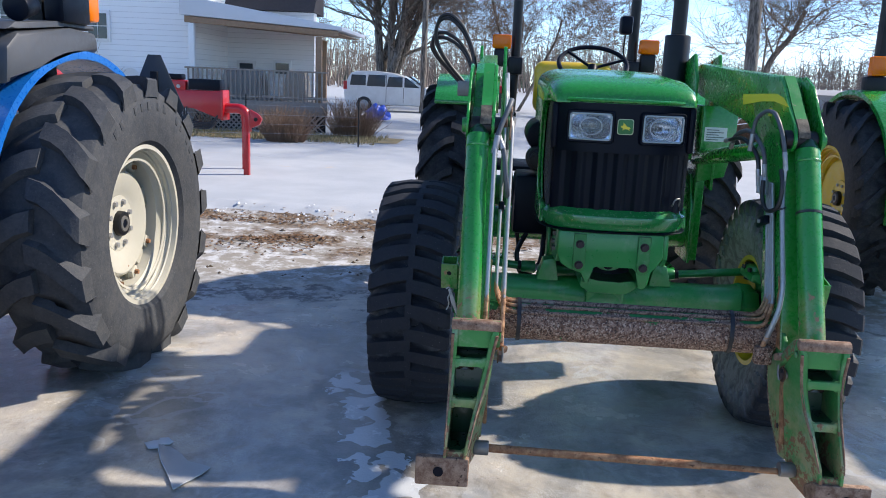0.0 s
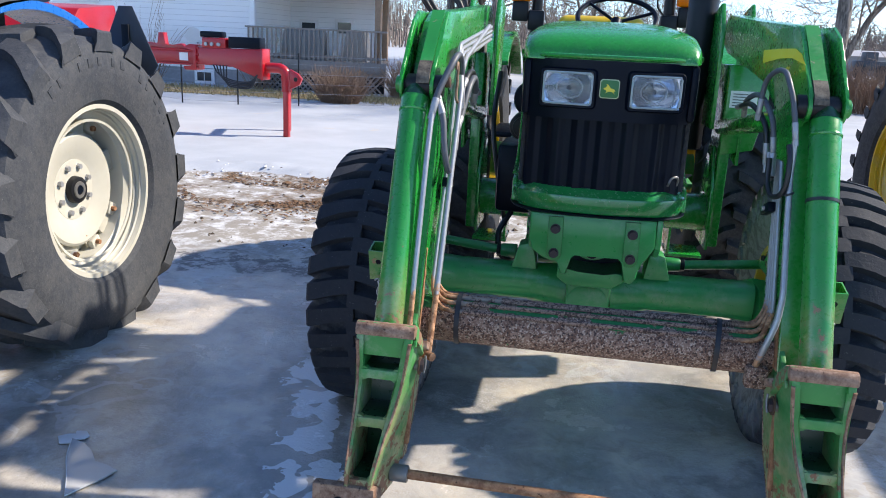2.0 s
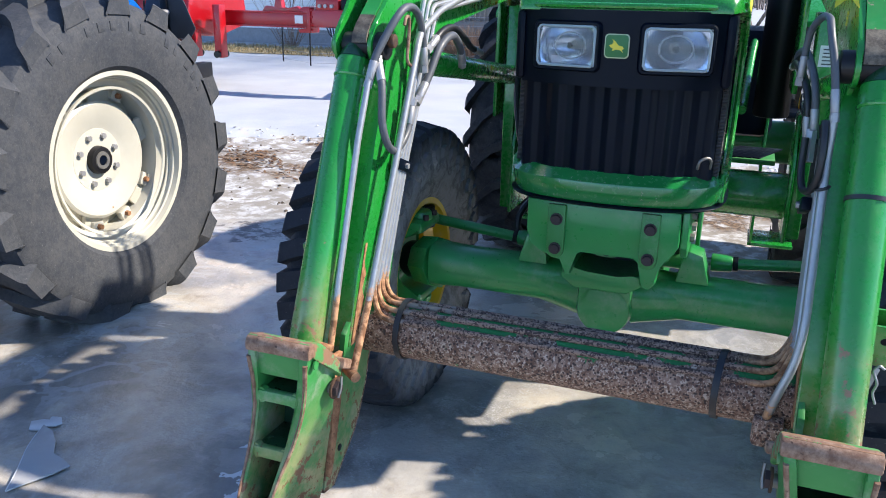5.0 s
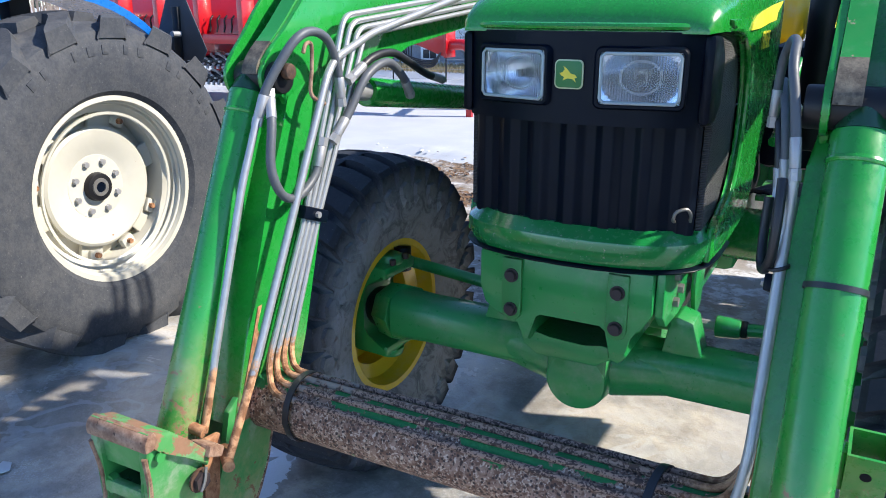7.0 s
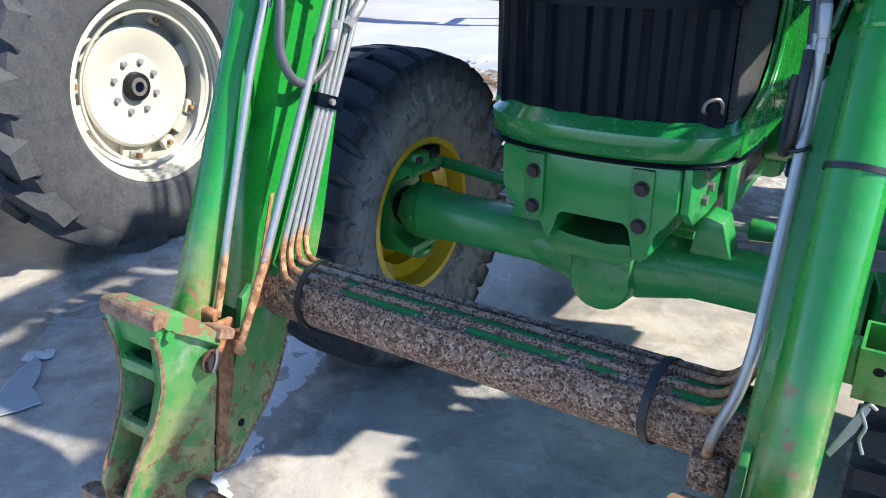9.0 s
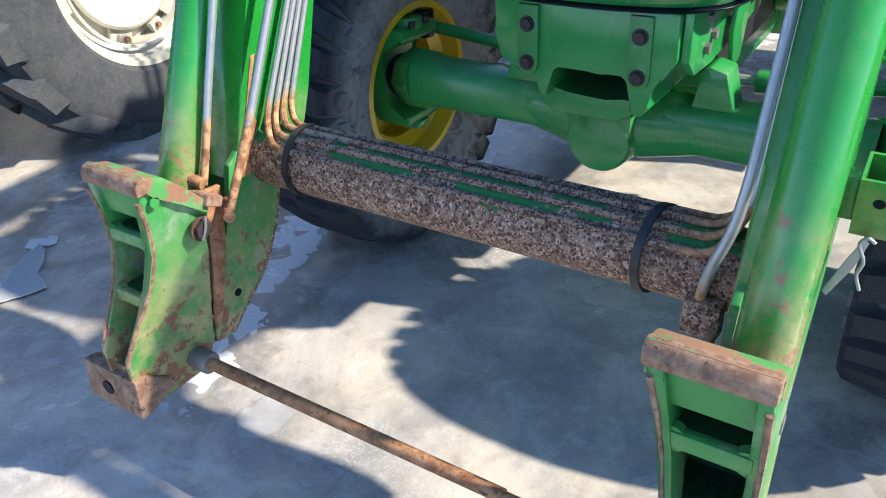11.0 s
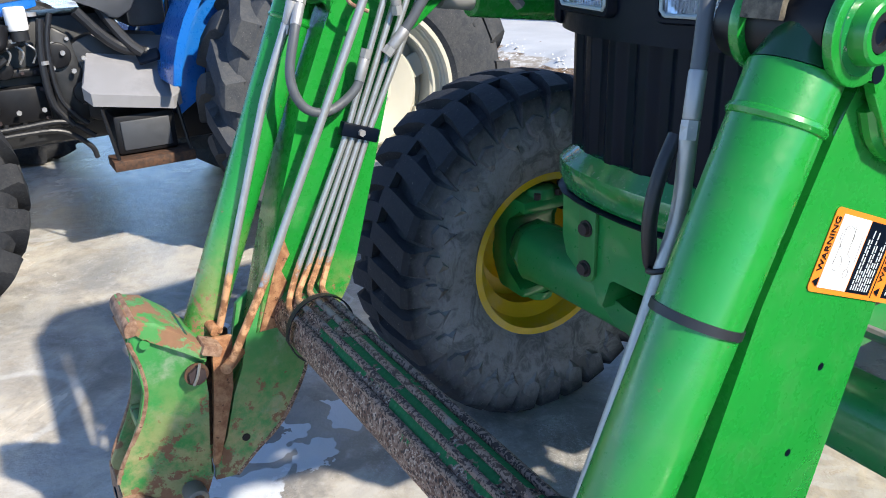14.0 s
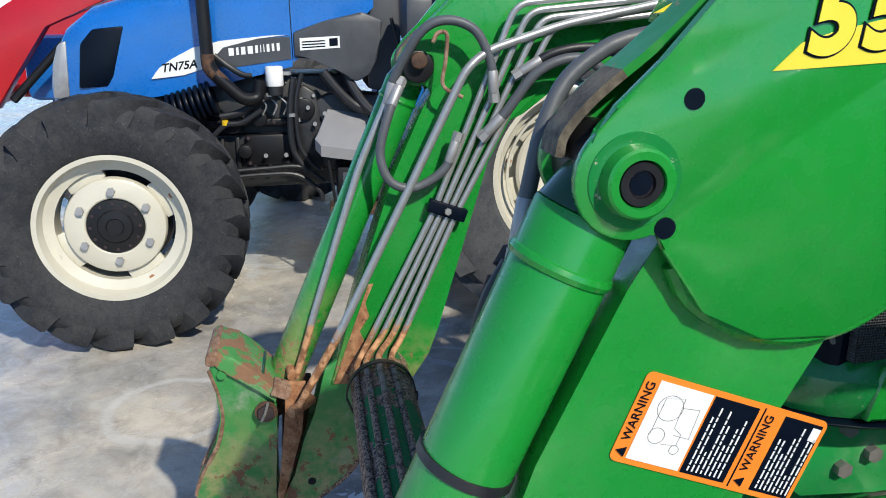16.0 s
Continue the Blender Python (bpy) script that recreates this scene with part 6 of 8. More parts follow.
for s in (-1, 1):
    def sp(a, b):
        return (min(NX + s * a, NX + s * b), max(NX + s * a, NX + s * b))
    part("cowl_panel", extrude([(2.47, 1.172), (2.55, 1.165), (2.62, 1.148), (2.68, 1.105), (2.73, 1.062), (2.77, 1.052), (2.83, 1.085), (2.865, 1.15), (2.885, 1.25), (2.90, 1.34), (2.80, 1.38), (2.62, 1.34), (2.47, 1.29)], *sp(0.20, 0.33), bevel=0.014), CHAR, nh, "charcoal plastic cowl panel")
    part("grille_side", extrude([(1.470, 1.05), (1.600, 1.055), (1.630, 1.10), (1.705, 1.33), (1.56, 1.315), (1.50, 1.25)], *sp(0.275, 0.307), bevel=0.012), BLACK, hood2, "black side grille")
    part("headlamp", extrude([(1.345, 1.0), (1.42, 1.0), (1.44, 1.27), (1.395, 1.25), (1.36, 1.15)], *sp(0.17, 0.288), bevel=0.015), ZINC, hood2, "clear wrap-around headlamp")
    part("white_flash", extrude([(1.80, 1.085), (1.84, 1.135), (1.90, 1.175), (2.0, 1.225), (2.13, 1.255), (2.35, 1.275), (2.45, 1.278), (2.30, 1.262), (2.14, 1.225), (2.05, 1.13), (1.95, 1.10)], *sp(0.308, 0.316), bevel=0.001), LABEL_WHITE, hood2, "white flash", smooth=False)
    part("grey_flash", extrude([(2.05, 1.13), (2.14, 1.225), (2.30, 1.262), (2.455, 1.27), (2.455, 1.165), (2.2, 1.135)], *sp(0.308, 0.315), bevel=0.001), CHAR, hood2, "dark grey flash", smooth=False)
mx = NX + 0.3165
letters("model_number", "TN75A", 0.054, Matrix(((0, 0, 1, mx), (1, 0.2, 0, 1.935), (0.12, 1, 0, 1.142), (0, 0, 0, 1))), BLACK, hood2, bold=0.0012)
k0 = 0
for w in (0.030, 0.018, 0.026, 0.030, 0.019, 0.010, 0.010, 0.019, 0.018, 0.020):
    y0 = 2.165 + k0
    part("name_bar", extrude([(y0, 1.185 + k0 * 0.09), (y0 + w - 0.006, 1.186 + k0 * 0.09), (y0 + w - 0.006, 1.222 + k0 * 0.09), (y0, 1.220 + k0 * 0.09)], mx, mx + 0.001, bevel=0), LABEL_WHITE, hood2, smooth=False)
    k0 += w + 0.005
plate = part("data_plate", extrude([(2.50, 1.205), (2.69, 1.215), (2.69, 1.27), (2.50, 1.262)], NX + 0.331, NX + 0.332, bevel=0), LABEL_WHITE, nh, "small printed dealer plate", smooth=False)
for k in range(3):
    part("plate_bar", extrude([(2.51, 1.215 + k * 0.013), (2.62, 1.22 + k * 0.013), (2.62, 1.226 + k * 0.013), (2.51, 1.221 + k * 0.013)], NX + 0.3322, NX + 0.333, bevel=0), BLACK, plate, smooth=False)
part("plate_mark", extrude([(2.64, 1.222), (2.68, 1.225), (2.68, 1.262), (2.64, 1.258)], NX + 0.3322, NX + 0.333, bevel=0), BLACK, plate, smooth=False)
# engine bay
e2 = part("engine", box(NX - 0.20, NX + 0.20, 1.6, 2.75, 0.52, 1.08, 0.02), ENGINE, nh, "black diesel engine with hoses")
part("crankcase", box(NX - 0.24, NX + 0.24, 2.05, 2.6, 0.60, 0.80, 0.015), ENGINE, e2)
part("flywheel_housing", rod((NX - 0.26, 2.68, 0.80), (NX + 0.27, 2.68, 0.80), 0.20, n=28, bevel=0.02), ENGINE, e2)
for k in range(6):
    y = 2.08 + k * 0.075
    part("rib", box(NX + 0.24, NX + 0.262, y, y + 0.02, 0.61, 0.79, 0.005), ENGINE, e2)
for y, z, r in ((2.15, 0.86, 0.05), (2.28, 0.88, 0.04), (2.5, 0.92, 0.055), (2.58, 0.75, 0.05), (2.2, 0.72, 0.035)):
    part("pump_body", rod((NX + 0.15, y, z), (NX + 0.30, y, z), r, n=16, bevel=0.008), BLACK_STEEL, e2)
for y, z in ((2.52, 0.93), (2.55, 0.85), (2.60, 0.90), (2.47, 0.87), (2.62, 0.80), (2.3, 0.70), (2.4, 0.70)):
    part("bolt", rod((NX + 0.30, y, z), (NX + 0.315, y, z), 0.011, n=6), ZINC, e2)
part("oil_filter", rod((NX + 0.34, 2.37, 1.04), (NX + 0.34, 2.37, 1.135), 0.042, n=28, bevel=0.008), WHITE, e2, "white oil filter")
part("filter_head", rod((NX + 0.34, 2.37, 1.0), (NX + 0.34, 2.37, 1.04), 0.036, n=20), ENGINE, e2)
ex = NX + 0.40
part("exhaust_pipe", tube(round_line([(ex, 2.075, 2.1), (ex, 2.075, 1.13), (ex - 0.02, 2.22, 0.985), (ex - 0.05, 2.29, 0.985), (ex - 0.05, 2.305, 1.07)], 0.06, 7), 0.030, 16), BLACK_STEEL, nh, "black exhaust pipe, rusty at the elbow")
part("exhaust_elbow", tube(round_line([(ex, 2.075, 1.20), (ex, 2.075, 1.135), (ex - 0.012, 2.14, 1.065)], 0.05, 6), 0.0312, 16), RUST_DARK, nh)
part("breather_pipe", tube(smooth_line([(ex - 0.06, 2.10, 1.19), (ex - 0.05, 2.16, 1.14), (ex - 0.06, 2.22, 1.10), (ex - 0.08, 2.26, 1.09)]), 0.014, 10), HOSE_BLACK, nh)
for k in range(8):
    y = 1.87 + k * 0.027
    part("bellows_ring", rod((NX + 0.30, y, 0.93 + k * 0.008), (NX + 0.30, y + 0.018, 0.935 + k * 0.008), 0.085, n=22, bevel=0.006), BLACK, e2)
for pts, r in ((((2.46, 1.08), (2.44, 0.98), (2.43, 0.85), (2.44, 0.72), (2.50, 0.62)), 0.016), (((2.10, 0.90), (2.2, 0.92), (2.30, 0.98), (2.36, 1.0)), 0.018), (((2.50, 1.10), (2.47, 1.0), (2.46, 0.9), (2.47, 0.75), (2.52, 0.66), (2.56, 0.62)), 0.012), (((2.1, 0.60), (2.3, 0.61), (2.45, 0.60), (2.55, 0.52), (2.57, 0.46)), 0.012), (((2.1, 0.63), (2.3, 0.64), (2.47, 0.64), (2.58, 0.56)), 0.012), (((2.60, 1.10), (2.68, 1.0), (2.76, 0.93), (2.86, 0.90)), 0.024), (((2.05, 0.80), (2.12, 0.86), (2.2, 0.87), (2.3, 0.93)), 0.013)):
    part("engine_hose", tube(smooth_line([(NX + 0.33, y, z) for y, z in pts]), r, 10), HOSE_BLACK, e2)
part("timing_cover", extrude([(2.46, 0.60), (2.45, 0.98), (2.50, 1.04), (2.56, 1.0), (2.60, 0.80), (2.58, 0.62)], NX + 0.23, NX + 0.275, bevel=0.012), ENGINE, e2)
part("head_cover", box(NX + 0.18, NX + 0.262, 2.02, 2.47, 0.84, 0.875, 0.008), BLACK_STEEL, e2)
part("side_cover", box(NX + 0.22, NX + 0.268, 2.20, 2.43, 0.645, 0.80, 0.014), BLACK_STEEL, e2)
for k in range(9):
    part("bolt", rod((NX + 0.262, 2.05 + k * 0.05, 0.858), (NX + 0.272, 2.05 + k * 0.05, 0.858), 0.008, n=6), BOLT, e2)
for y, z in ((2.48, 0.66), (2.57, 0.70), (2.585, 0.80), (2.49, 0.97), (2.55, 0.985), (2.46, 0.80), (2.22, 0.66), (2.41, 0.66), (2.22, 0.785), (2.41, 0.785)):
    part("bolt", rod((NX + 0.268, y, z), (NX + 0.286, y, z), 0.009, n=6), ZINC if z > 0.9 else BOLT, e2)
for k in range(3):
    y = 2.30 + k * 0.05
    part("fuel_line", tube(smooth_line([(NX + 0.30, y, 0.90), (NX + 0.315, y + 0.02, 0.95), (NX + 0.30, y - 0.02, 1.00), (NX + 0.24, y + 0.02, 1.05)]), 0.0045, 6), ZINC, e2)
for y, z in ((2.43, 1.10), (2.44, 0.90), (2.34, 1.0), (2.30, 0.98)):
    part("hose_clamp", rod((NX + 0.33, y, z - 0.008), (NX + 0.33, y, z + 0.008), 0.0205, n=14), ZINC, e2)
part("dipstick_cap", rod((NX + 0.33, 2.12, 0.86), (NX + 0.33, 2.12, 0.885), 0.016, n=12), YELLOW, e2)
part("front_axle", box(NX - 0.72, NX + 0.72, 1.62, 1.78, 0.47, 0.62, 0.03), BLACK_STEEL, nh)
part("frame_rail", box(NX - 0.22, NX + 0.22, 1.45, 2.1, 0.55, 0.75, 0.02), BLACK_STEEL, nh)
part("transmission", box(NX - 0.22, NX + 0.22, 2.7, 4.0, 0.45, 0.85, 0.03), BLACK_STEEL, nh)
part("rear_axle", rod((NX - 0.6, 3.709, 0.672), (NX + 0.6, 3.709, 0.672), 0.12, n=20), BLACK_STEEL, nh)
part("front_weight_frame", box(NX - 0.25, NX + 0.25, 1.28, 1.6, 0.72, 0.98, 0.03), BLUE, nh)
# step and platform
for s in (-1, 1):
    def sp(a, b):
        return (min(NX + s * a, NX + s * b), max(NX + s * a, NX + s * b))
    plan = ((0.10, 2.66, 0.985), (0.30, 2.60, 0.90), (0.50, 2.545, 0.815), (0.545, 2.57, 0.790), (0.545, 2.90, 0.735), (0.50, 2.945, 0.745), (0.30, 2.97, 0.84), (0.10, 3.0, 0.94))
    cover = loft([[(NX + s * a, y, z - t_) for a, y, z in plan] for t_ in (0.062, 0.010)] + [[(NX + s * (a * 0.97 + 0.008), 2.77 + (y - 2.77) * 0.95, z + 0.002) for a, y, z in plan]])
    bmesh.ops.bevel(cover, geom=[e for e in cover.edges if len(e.link_faces) == 2 and e.calc_face_angle(0) > 0.5], offset=0.006, segments=2, affect="EDGES", profile=0.5)
    part("platform_cover", cover, STEP_GREY, nh, "grey moulded footstep cover")
    part("platform_lever", tube(smooth_line([(NX + s * 0.26, 2.70, 1.12), (NX + s * 0.30, 2.74, 1.03), (NX + s * 0.34, 2.79, 0.95), (NX + s * 0.36, 2.84, 0.90)]), 0.024, 10), HOSE_BLACK, nh)
    part("platform_pedal", turned(box(-0.04, 0.04, -0.05, 0.05, -0.008, 0.008, 0.003), pose(NX + s * 0.37, 2.86, 0.885, 12, s * 24, 0)), BLACK, nh)
    part("toolbox", box(*sp(0.30, 0.50), 2.64, 2.90, 0.49, 0.665, 0.014), BLACK_STEEL, nh)
    part("toolbox_panel", box(*sp(0.498, 0.508), 2.665, 2.875, 0.51, 0.64, 0.006), CHAR, nh)
    for y in (2.60, 2.91):
        part("step_strap", tube([(NX + s * 0.52, y, 0.72), (NX + s * 0.55, y + 0.03, 0.47)], 0.008, 8), BLACK_STEEL, nh)
    part("step_plate", box(*sp(0.42, 0.58), 2.60, 2.95, 0.44, 0.485, 0.005), RUST_DARK, nh, "rusty step plate")
    # fender
    arc = [(3.709 + 0.835 * math.cos(a), 0.672 + 0.83 * math.sin(a)) for a in (radians(172 - 124 * k / 19) for k in range(20))]
    prof = arc + [(3.709 + (y - 3.709) * 0.955, 0.672 + (z - 0.672) * 0.955) for y, z in arc[::-1]]
    part("fender", extrude(prof, *sp(0.36, 0.66), bevel=0.006), BLUE, nh, "blue rear fender")
    part("fender_skirt", extrude([(2.93, 0.62), (2.95, 0.85), (3.03, 1.10), (3.20, 1.32), (3.42, 1.45), (3.42, 1.30), (3.22, 1.15), (3.10, 0.92), (3.05, 0.70)], *sp(0.34, 0.47), bevel=0.004), BLUE, nh)
    part("side_console", extrude([(3.10, 1.34), (3.12, 1.50), (3.20, 1.56), (3.60, 1.60), (3.84, 1.59), (3.86, 1.50), (3.60, 1.485), (3.30, 1.43)], *sp(0.30, 0.66), bevel=0.02), CHAR, nh, "charcoal side console over the fender")
    part("console_lid", extrude([(3.13, 1.565), (3.20, 1.60), (3.60, 1.632), (3.84, 1.622), (3.84, 1.60), (3.60, 1.607), (3.20, 1.572)], *sp(0.31, 0.65), bevel=0.008), CHAR, nh)
    part("console_front", box(*sp(0.34, 0.60), 2.98, 3.12, 1.25, 1.44, 0.02), CHAR, nh)
    part("lamp_housing", box(*sp(0.58, 0.68), 3.52, 3.76, 1.62, 1.78, 0.02), BLACK, nh)
    part("amber_lamp", box(*sp(0.59, 0.67), 3.77, 3.87, 1.64, 1.79, 0.02), AMBER, nh, "orange turn-signal lamp")
    part("work_lamp", rod((NX + s * 0.62, 3.25, 1.66), (NX + s * 0.62, 3.38, 1.68), 0.06, 0.04, n=18, bevel=0.01), BLACK, nh)
    part("rops_post", box(*sp(0.44, 0.52), 3.62, 3.72, 1.3, 2.5, 0.012), BLACK_STEEL, nh, "black roll bar post")
part("seat", join(box(NX - 0.24, NX + 0.24, 3.2, 3.65, 1.15, 1.28, 0.04), box(NX - 0.23, NX + 0.23, 3.58, 3.7, 1.28, 1.7, 0.05)), BLACK, nh, "black operator seat")
part("dash", box(NX - 0.22, NX + 0.22, 2.82, 3.0, 1.0, 1.62, 0.03), CHAR, nh)
ring = [(NX + 0.2 * math.cos(a), 3.08 + 0.14 * math.sin(a), 1.64 + 0.12 * math.sin(a)) for a in (2 * math.pi * k / 30 for k in range(31))]
part("steering_wheel", tube(ring, 0.014, 10), BLACK, nh)
for k, y in enumerate((2.96, 3.05, 3.14)):
    part("lever", tube(smooth_line([(NX + 0.33, y, 0.95), (NX + 0.36, y + 0.02, 1.15), (NX + 0.34, y - 0.02, 1.35)]), 0.009, 8), BLACK_STEEL, nh)
smv = [(-0.20, -0.11), (-0.16, -0.16), (0.16, -0.16), (0.20, -0.11), (0.045, 0.18), (-0.045, 0.18)]
emb = part("slow_vehicle_plate", poly_plate([(a * 0.78, b) for a, b in smv], 0.004, pose(-1.93, 4.33, 1.33, 90, 0, 8)), CHAR, nh, "dark back of a triangular warning plate")
part("plate_bracket", box(-1.95, -1.91, 4.31, 4.328, 1.15, 1.42, 0.003), BLACK_STEEL, emb)
part("plate_knob", rod((-1.915, 4.32, 1.295), (-1.915, 4.27, 1.295), 0.014, n=14), ZINC, emb)
part("bracket_arm", tube(round_line([(NX + 0.45, 4.2, 1.2), (-1.95, 4.34, 1.2), (-1.93, 4.34, 1.3)], 0.05), 0.015, 8), BLACK_STEEL, nh)

# ---------------------------------------------------------------- second green tractor
jd2 = thing("tractor", (3.35, 5.3, 0), "green tractor with yellow wheels beside the snow", "tractor", "parked tractors")
QX = 3.42
for s in (-1, 1):
    steel_wheel(jd2, (QX + s * 0.80, 6.0, 0.70), 0.73, 0.39, 0.42, s, 22, 0.042, 0.055, TYRE, YELLOW, disc_in=0.09, ears=6)
    steel_wheel(jd2, (QX + s * 0.78, 3.95, 0.50), 0.52, 0.28, 0.30, s, 17, 0.034, 0.05, TYRE, YELLOW, disc_in=0.08, ears=4) if s > 0 else None
    arc = [(6.0 + 0.80 * math.cos(a), 0.70 + 0.80 * math.sin(a)) for a in (radians(185 - 150 * k / 15) for k in range(16))]
    prof = arc + [(6.0 + (y - 6.0) * 0.96, 0.70 + (z - 0.70) * 0.96) for y, z in arc[::-1]]
    a, b = QX + s * 0.45, QX + s * 0.88
    part("fender", extrude(prof, min(a, b), max(a, b), bevel=0.005), GREEN, jd2, "green rear fender")
    lx = QX + s * 0.72
    part("lamp_housing", box(lx - 0.08, lx + 0.08, 5.96, 6.05, 1.46, 1.60, 0.02), BLACK_STEEL, jd2)
    part("amber_lamp", box(lx - 0.06, lx + 0.06, 5.94, 6.02, 1.60, 1.74, 0.015), AMBER, jd2, "orange warning lamp")
    part("rops_post", box(QX + s * 0.62 - 0.03, QX + s * 0.62 + 0.03, 6.15, 6.25, 1.0, 2.5, 0.01), BLACK_STEEL, jd2)
part("transmission", box(QX - 0.2, QX + 0.2, 4.6, 6.3, 0.45, 0.95, 0.03), GREEN_AXLE, jd2)
part("hood", box(QX - 0.3, QX + 0.3, 3.5, 5.0, 1.0, 1.5, 0.08), GREEN, jd2, "green engine hood")
part("engine", box(QX - 0.2, QX + 0.2, 3.6, 4.8, 0.5, 1.02, 0.03), ENGINE, jd2)
part("front_axle", rod((QX - 0.7, 3.95, 0.5), (QX + 0.7, 3.95, 0.5), 0.07, n=16), GREEN_AXLE, jd2)
part("rear_axle", rod((QX - 0.6, 6.0, 0.70), (QX + 0.6, 6.0, 0.70), 0.11, n=16), GREEN_AXLE, jd2)

# ---------------------------------------------------------------- red mower with a long drawbar
MY = 11.3
mower = thing("towed_mower", (-6.5, MY, 0), "red towed mower with a long drawbar on a jack", "mower")
part("drawbar", box(-6.6, -5.05, MY - 0.09, MY + 0.09, 0.91, 1.11, 0.012), RED, mower, "red box-section drawbar")
for z in (0.905, 1.10):
    part("drawbar_flange", box(-6.6, -5.05, MY - 0.12, MY + 0.12, z, z + 0.022, 0.005), RED, mower)
part("bolted_flange", extrude([(-5.22, 0.89), (-5.20, 0.84), (-5.02, 0.84), (-5.02, 1.19), (-5.12, 1.20), (-5.24, 1.14), (-5.06, 1.12), (-5.06, 0.90)], MY - 0.13, MY + 0.13, "y", 0.008), RED, mower)
for z in (0.87, 0.96, 1.06, 1.15):
    part("bolt", rod((-5.02, MY - 0.10, z), (-4.99, MY - 0.10, z), 0.022, n=6), RED, mower)
part("drawbar_front", extrude([(-5.02, 0.92), (-4.47, 0.92), (-4.06, 0.755), (-4.03, 0.755), (-4.03, 1.17), (-5.02, 1.155)], MY - 0.11, MY + 0.11, "y", 0.012), RED, mower)
part("end_plate", box(-4.05, -4.015, MY - 0.14, MY + 0.14, 0.75, 1.18, 0.006), RED, mower)
part("drawbar_elbow", tube(round_line([(-4.03, MY, 0.92), (-3.80, MY, 0.925), (-3.72, MY, 0.86), (-3.715, MY, 0.60)], 0.14), 0.072, 16), RED, mower)
for dx, dy in ((0.0, 0.0), (-0.25, 0.70)):
    leg = part("jack_leg", box(-3.758 + dx, -3.676 + dx, MY - 0.042 + dy, MY + 0.042 + dy, -0.06, 0.80, 0.008), RED, mower, "red square jack leg")
    part("jack_foot", box(-3.87 + dx, -3.56 + dx, MY - 0.14 + dy, MY + 0.14 + dy, -0.068, -0.045, 0.004), RED, leg)
part("jack_beam", tube([(-3.74, MY, 0.79), (-3.97, MY + 0.70, 0.79)], 0.06, 10), RED, mower)
part("hitch_ear", extrude([(-3.66, 0.92), (-3.54, 0.86), (-3.48, 0.79), (-3.52, 0.70), (-3.66, 0.64)], MY - 0.03, MY + 0.03, "y", 0.008), RED, mower)
part("hitch_hole", rod((-3.57, MY - 0.034, 0.78), (-3.57, MY - 0.029, 0.78), 0.03, n=16), BLACK_STEEL, mower)
part("rubber_block", box(-4.54, -4.07, MY - 0.10, MY + 0.10, 1.172, 1.325, 0.01), BLACK, mower, "black rubber block")
part("valve_base", box(-4.94, -4.58, MY - 0.10, MY + 0.10, 1.15, 1.30, 0.012), RED, mower)
for x in (-4.87, -4.78, -4.68):
    part("valve_port", rod((x, MY - 0.10, 1.21), (x, MY - 0.13, 1.21), 0.026, n=12), ZINC, mower)
part("valve_block", box(-4.98, -4.64, MY - 0.08, MY + 0.08, 1.302, 1.385, 0.02), BLACK, mower)
part("tower", extrude([(-5.86, 1.12), (-5.18, 1.12), (-5.28, 1.20), (-5.46, 1.16), (-5.535, 1.17), (-5.54, 1.34), (-5.63, 1.34), (-5.64, 1.17), (-5.80, 1.20)], MY - 0.05, MY + 0.05, "y", 0.010), RED, mower)
part("maker_label", box(-5.29, -5.16, MY - 0.098, MY - 0.0915, 0.965, 1.075, 0), LABEL_WHITE, mower)
for k in range(5):
    part("drawbar_hose", tube(smooth_line([(-4.76 + k * 0.05, MY - 0.13, 0.93), (-4.66 + k * 0.03, MY - 0.16, 0.80 - 0.030 * k), (-4.42, MY - 0.17, 0.66 - 0.022 * k + 0.06), (-4.20, MY - 0.15, 0.72 - 0.02 * k), (-4.10, MY - 0.13, 0.82)]), 0.010, 8), HOSE_BLACK, mower)
for x in (-6.9, -6.45):
    part("lift_arm", box(x - 0.06, x + 0.06, MY - 0.35, MY - 0.2, 0.45, 1.2, 0.01), RED, mower)
    part("lift_pin", rod((x, MY - 0.4, 0.5), (x, MY - 0.15, 0.5), 0.05, n=14), BLACK_STEEL, mower)
part("header_hood", extrude([(MY - 0.6, 0.98), (MY - 0.55, 1.25), (MY - 0.2, 1.62), (MY + 0.7, 1.70), (MY + 0.9, 0.9), (MY + 0.1, 0.72)], -10.6, -6.75, "x", 0.02), RED, mower, "red sheet-metal header hood")
part("header_beam", box(-10.5, -6.8, MY - 0.75, MY - 0.55, 0.88, 1.02, 0.012), RED, mower)
for x in (-9.6, -8.75, -7.9, -7.05):
    part("header_rib", box(x - 0.05, x + 0.05, MY - 0.78, MY - 0.50, 0.70, 1.75, 0.01), RED, mower)
for k in range(26):
    x = -10.4 + k * 0.14
    part("spring_tine", tube(smooth_line([(x, MY - 0.60, 1.28), (x + 0.02, MY - 0.68, 1.22), (x, MY - 0.66, 1.12), (x + 0.015, MY - 0.70, 1.05)]), 0.014, 6), BLACK_STEEL, mower)
for z, y in ((0.62, MY - 0.55), (0.36, MY - 0.45)):
    roll = part("conditioner_roll", rod((-10.4, y, z), (-6.9, y, z), 0.085, n=16), BLACK_STEEL, mower, "dark toothed roll")
    blades = []
    for k in range(50):
        x = -10.35 + k * 0.07
        for q in range(6):
            a = q * math.pi / 3 + k * 0.35
            blades.append(turned(box(-0.02, 0.02, 0.075, 0.125, -0.012, 0.012, 0), Matrix.Translation((x, y, z)) @ Matrix.Rotation(a, 4, "X")))
    tagged(part("roll_teeth", join(*blades), ZINC, roll, "", False), kind="stuff")
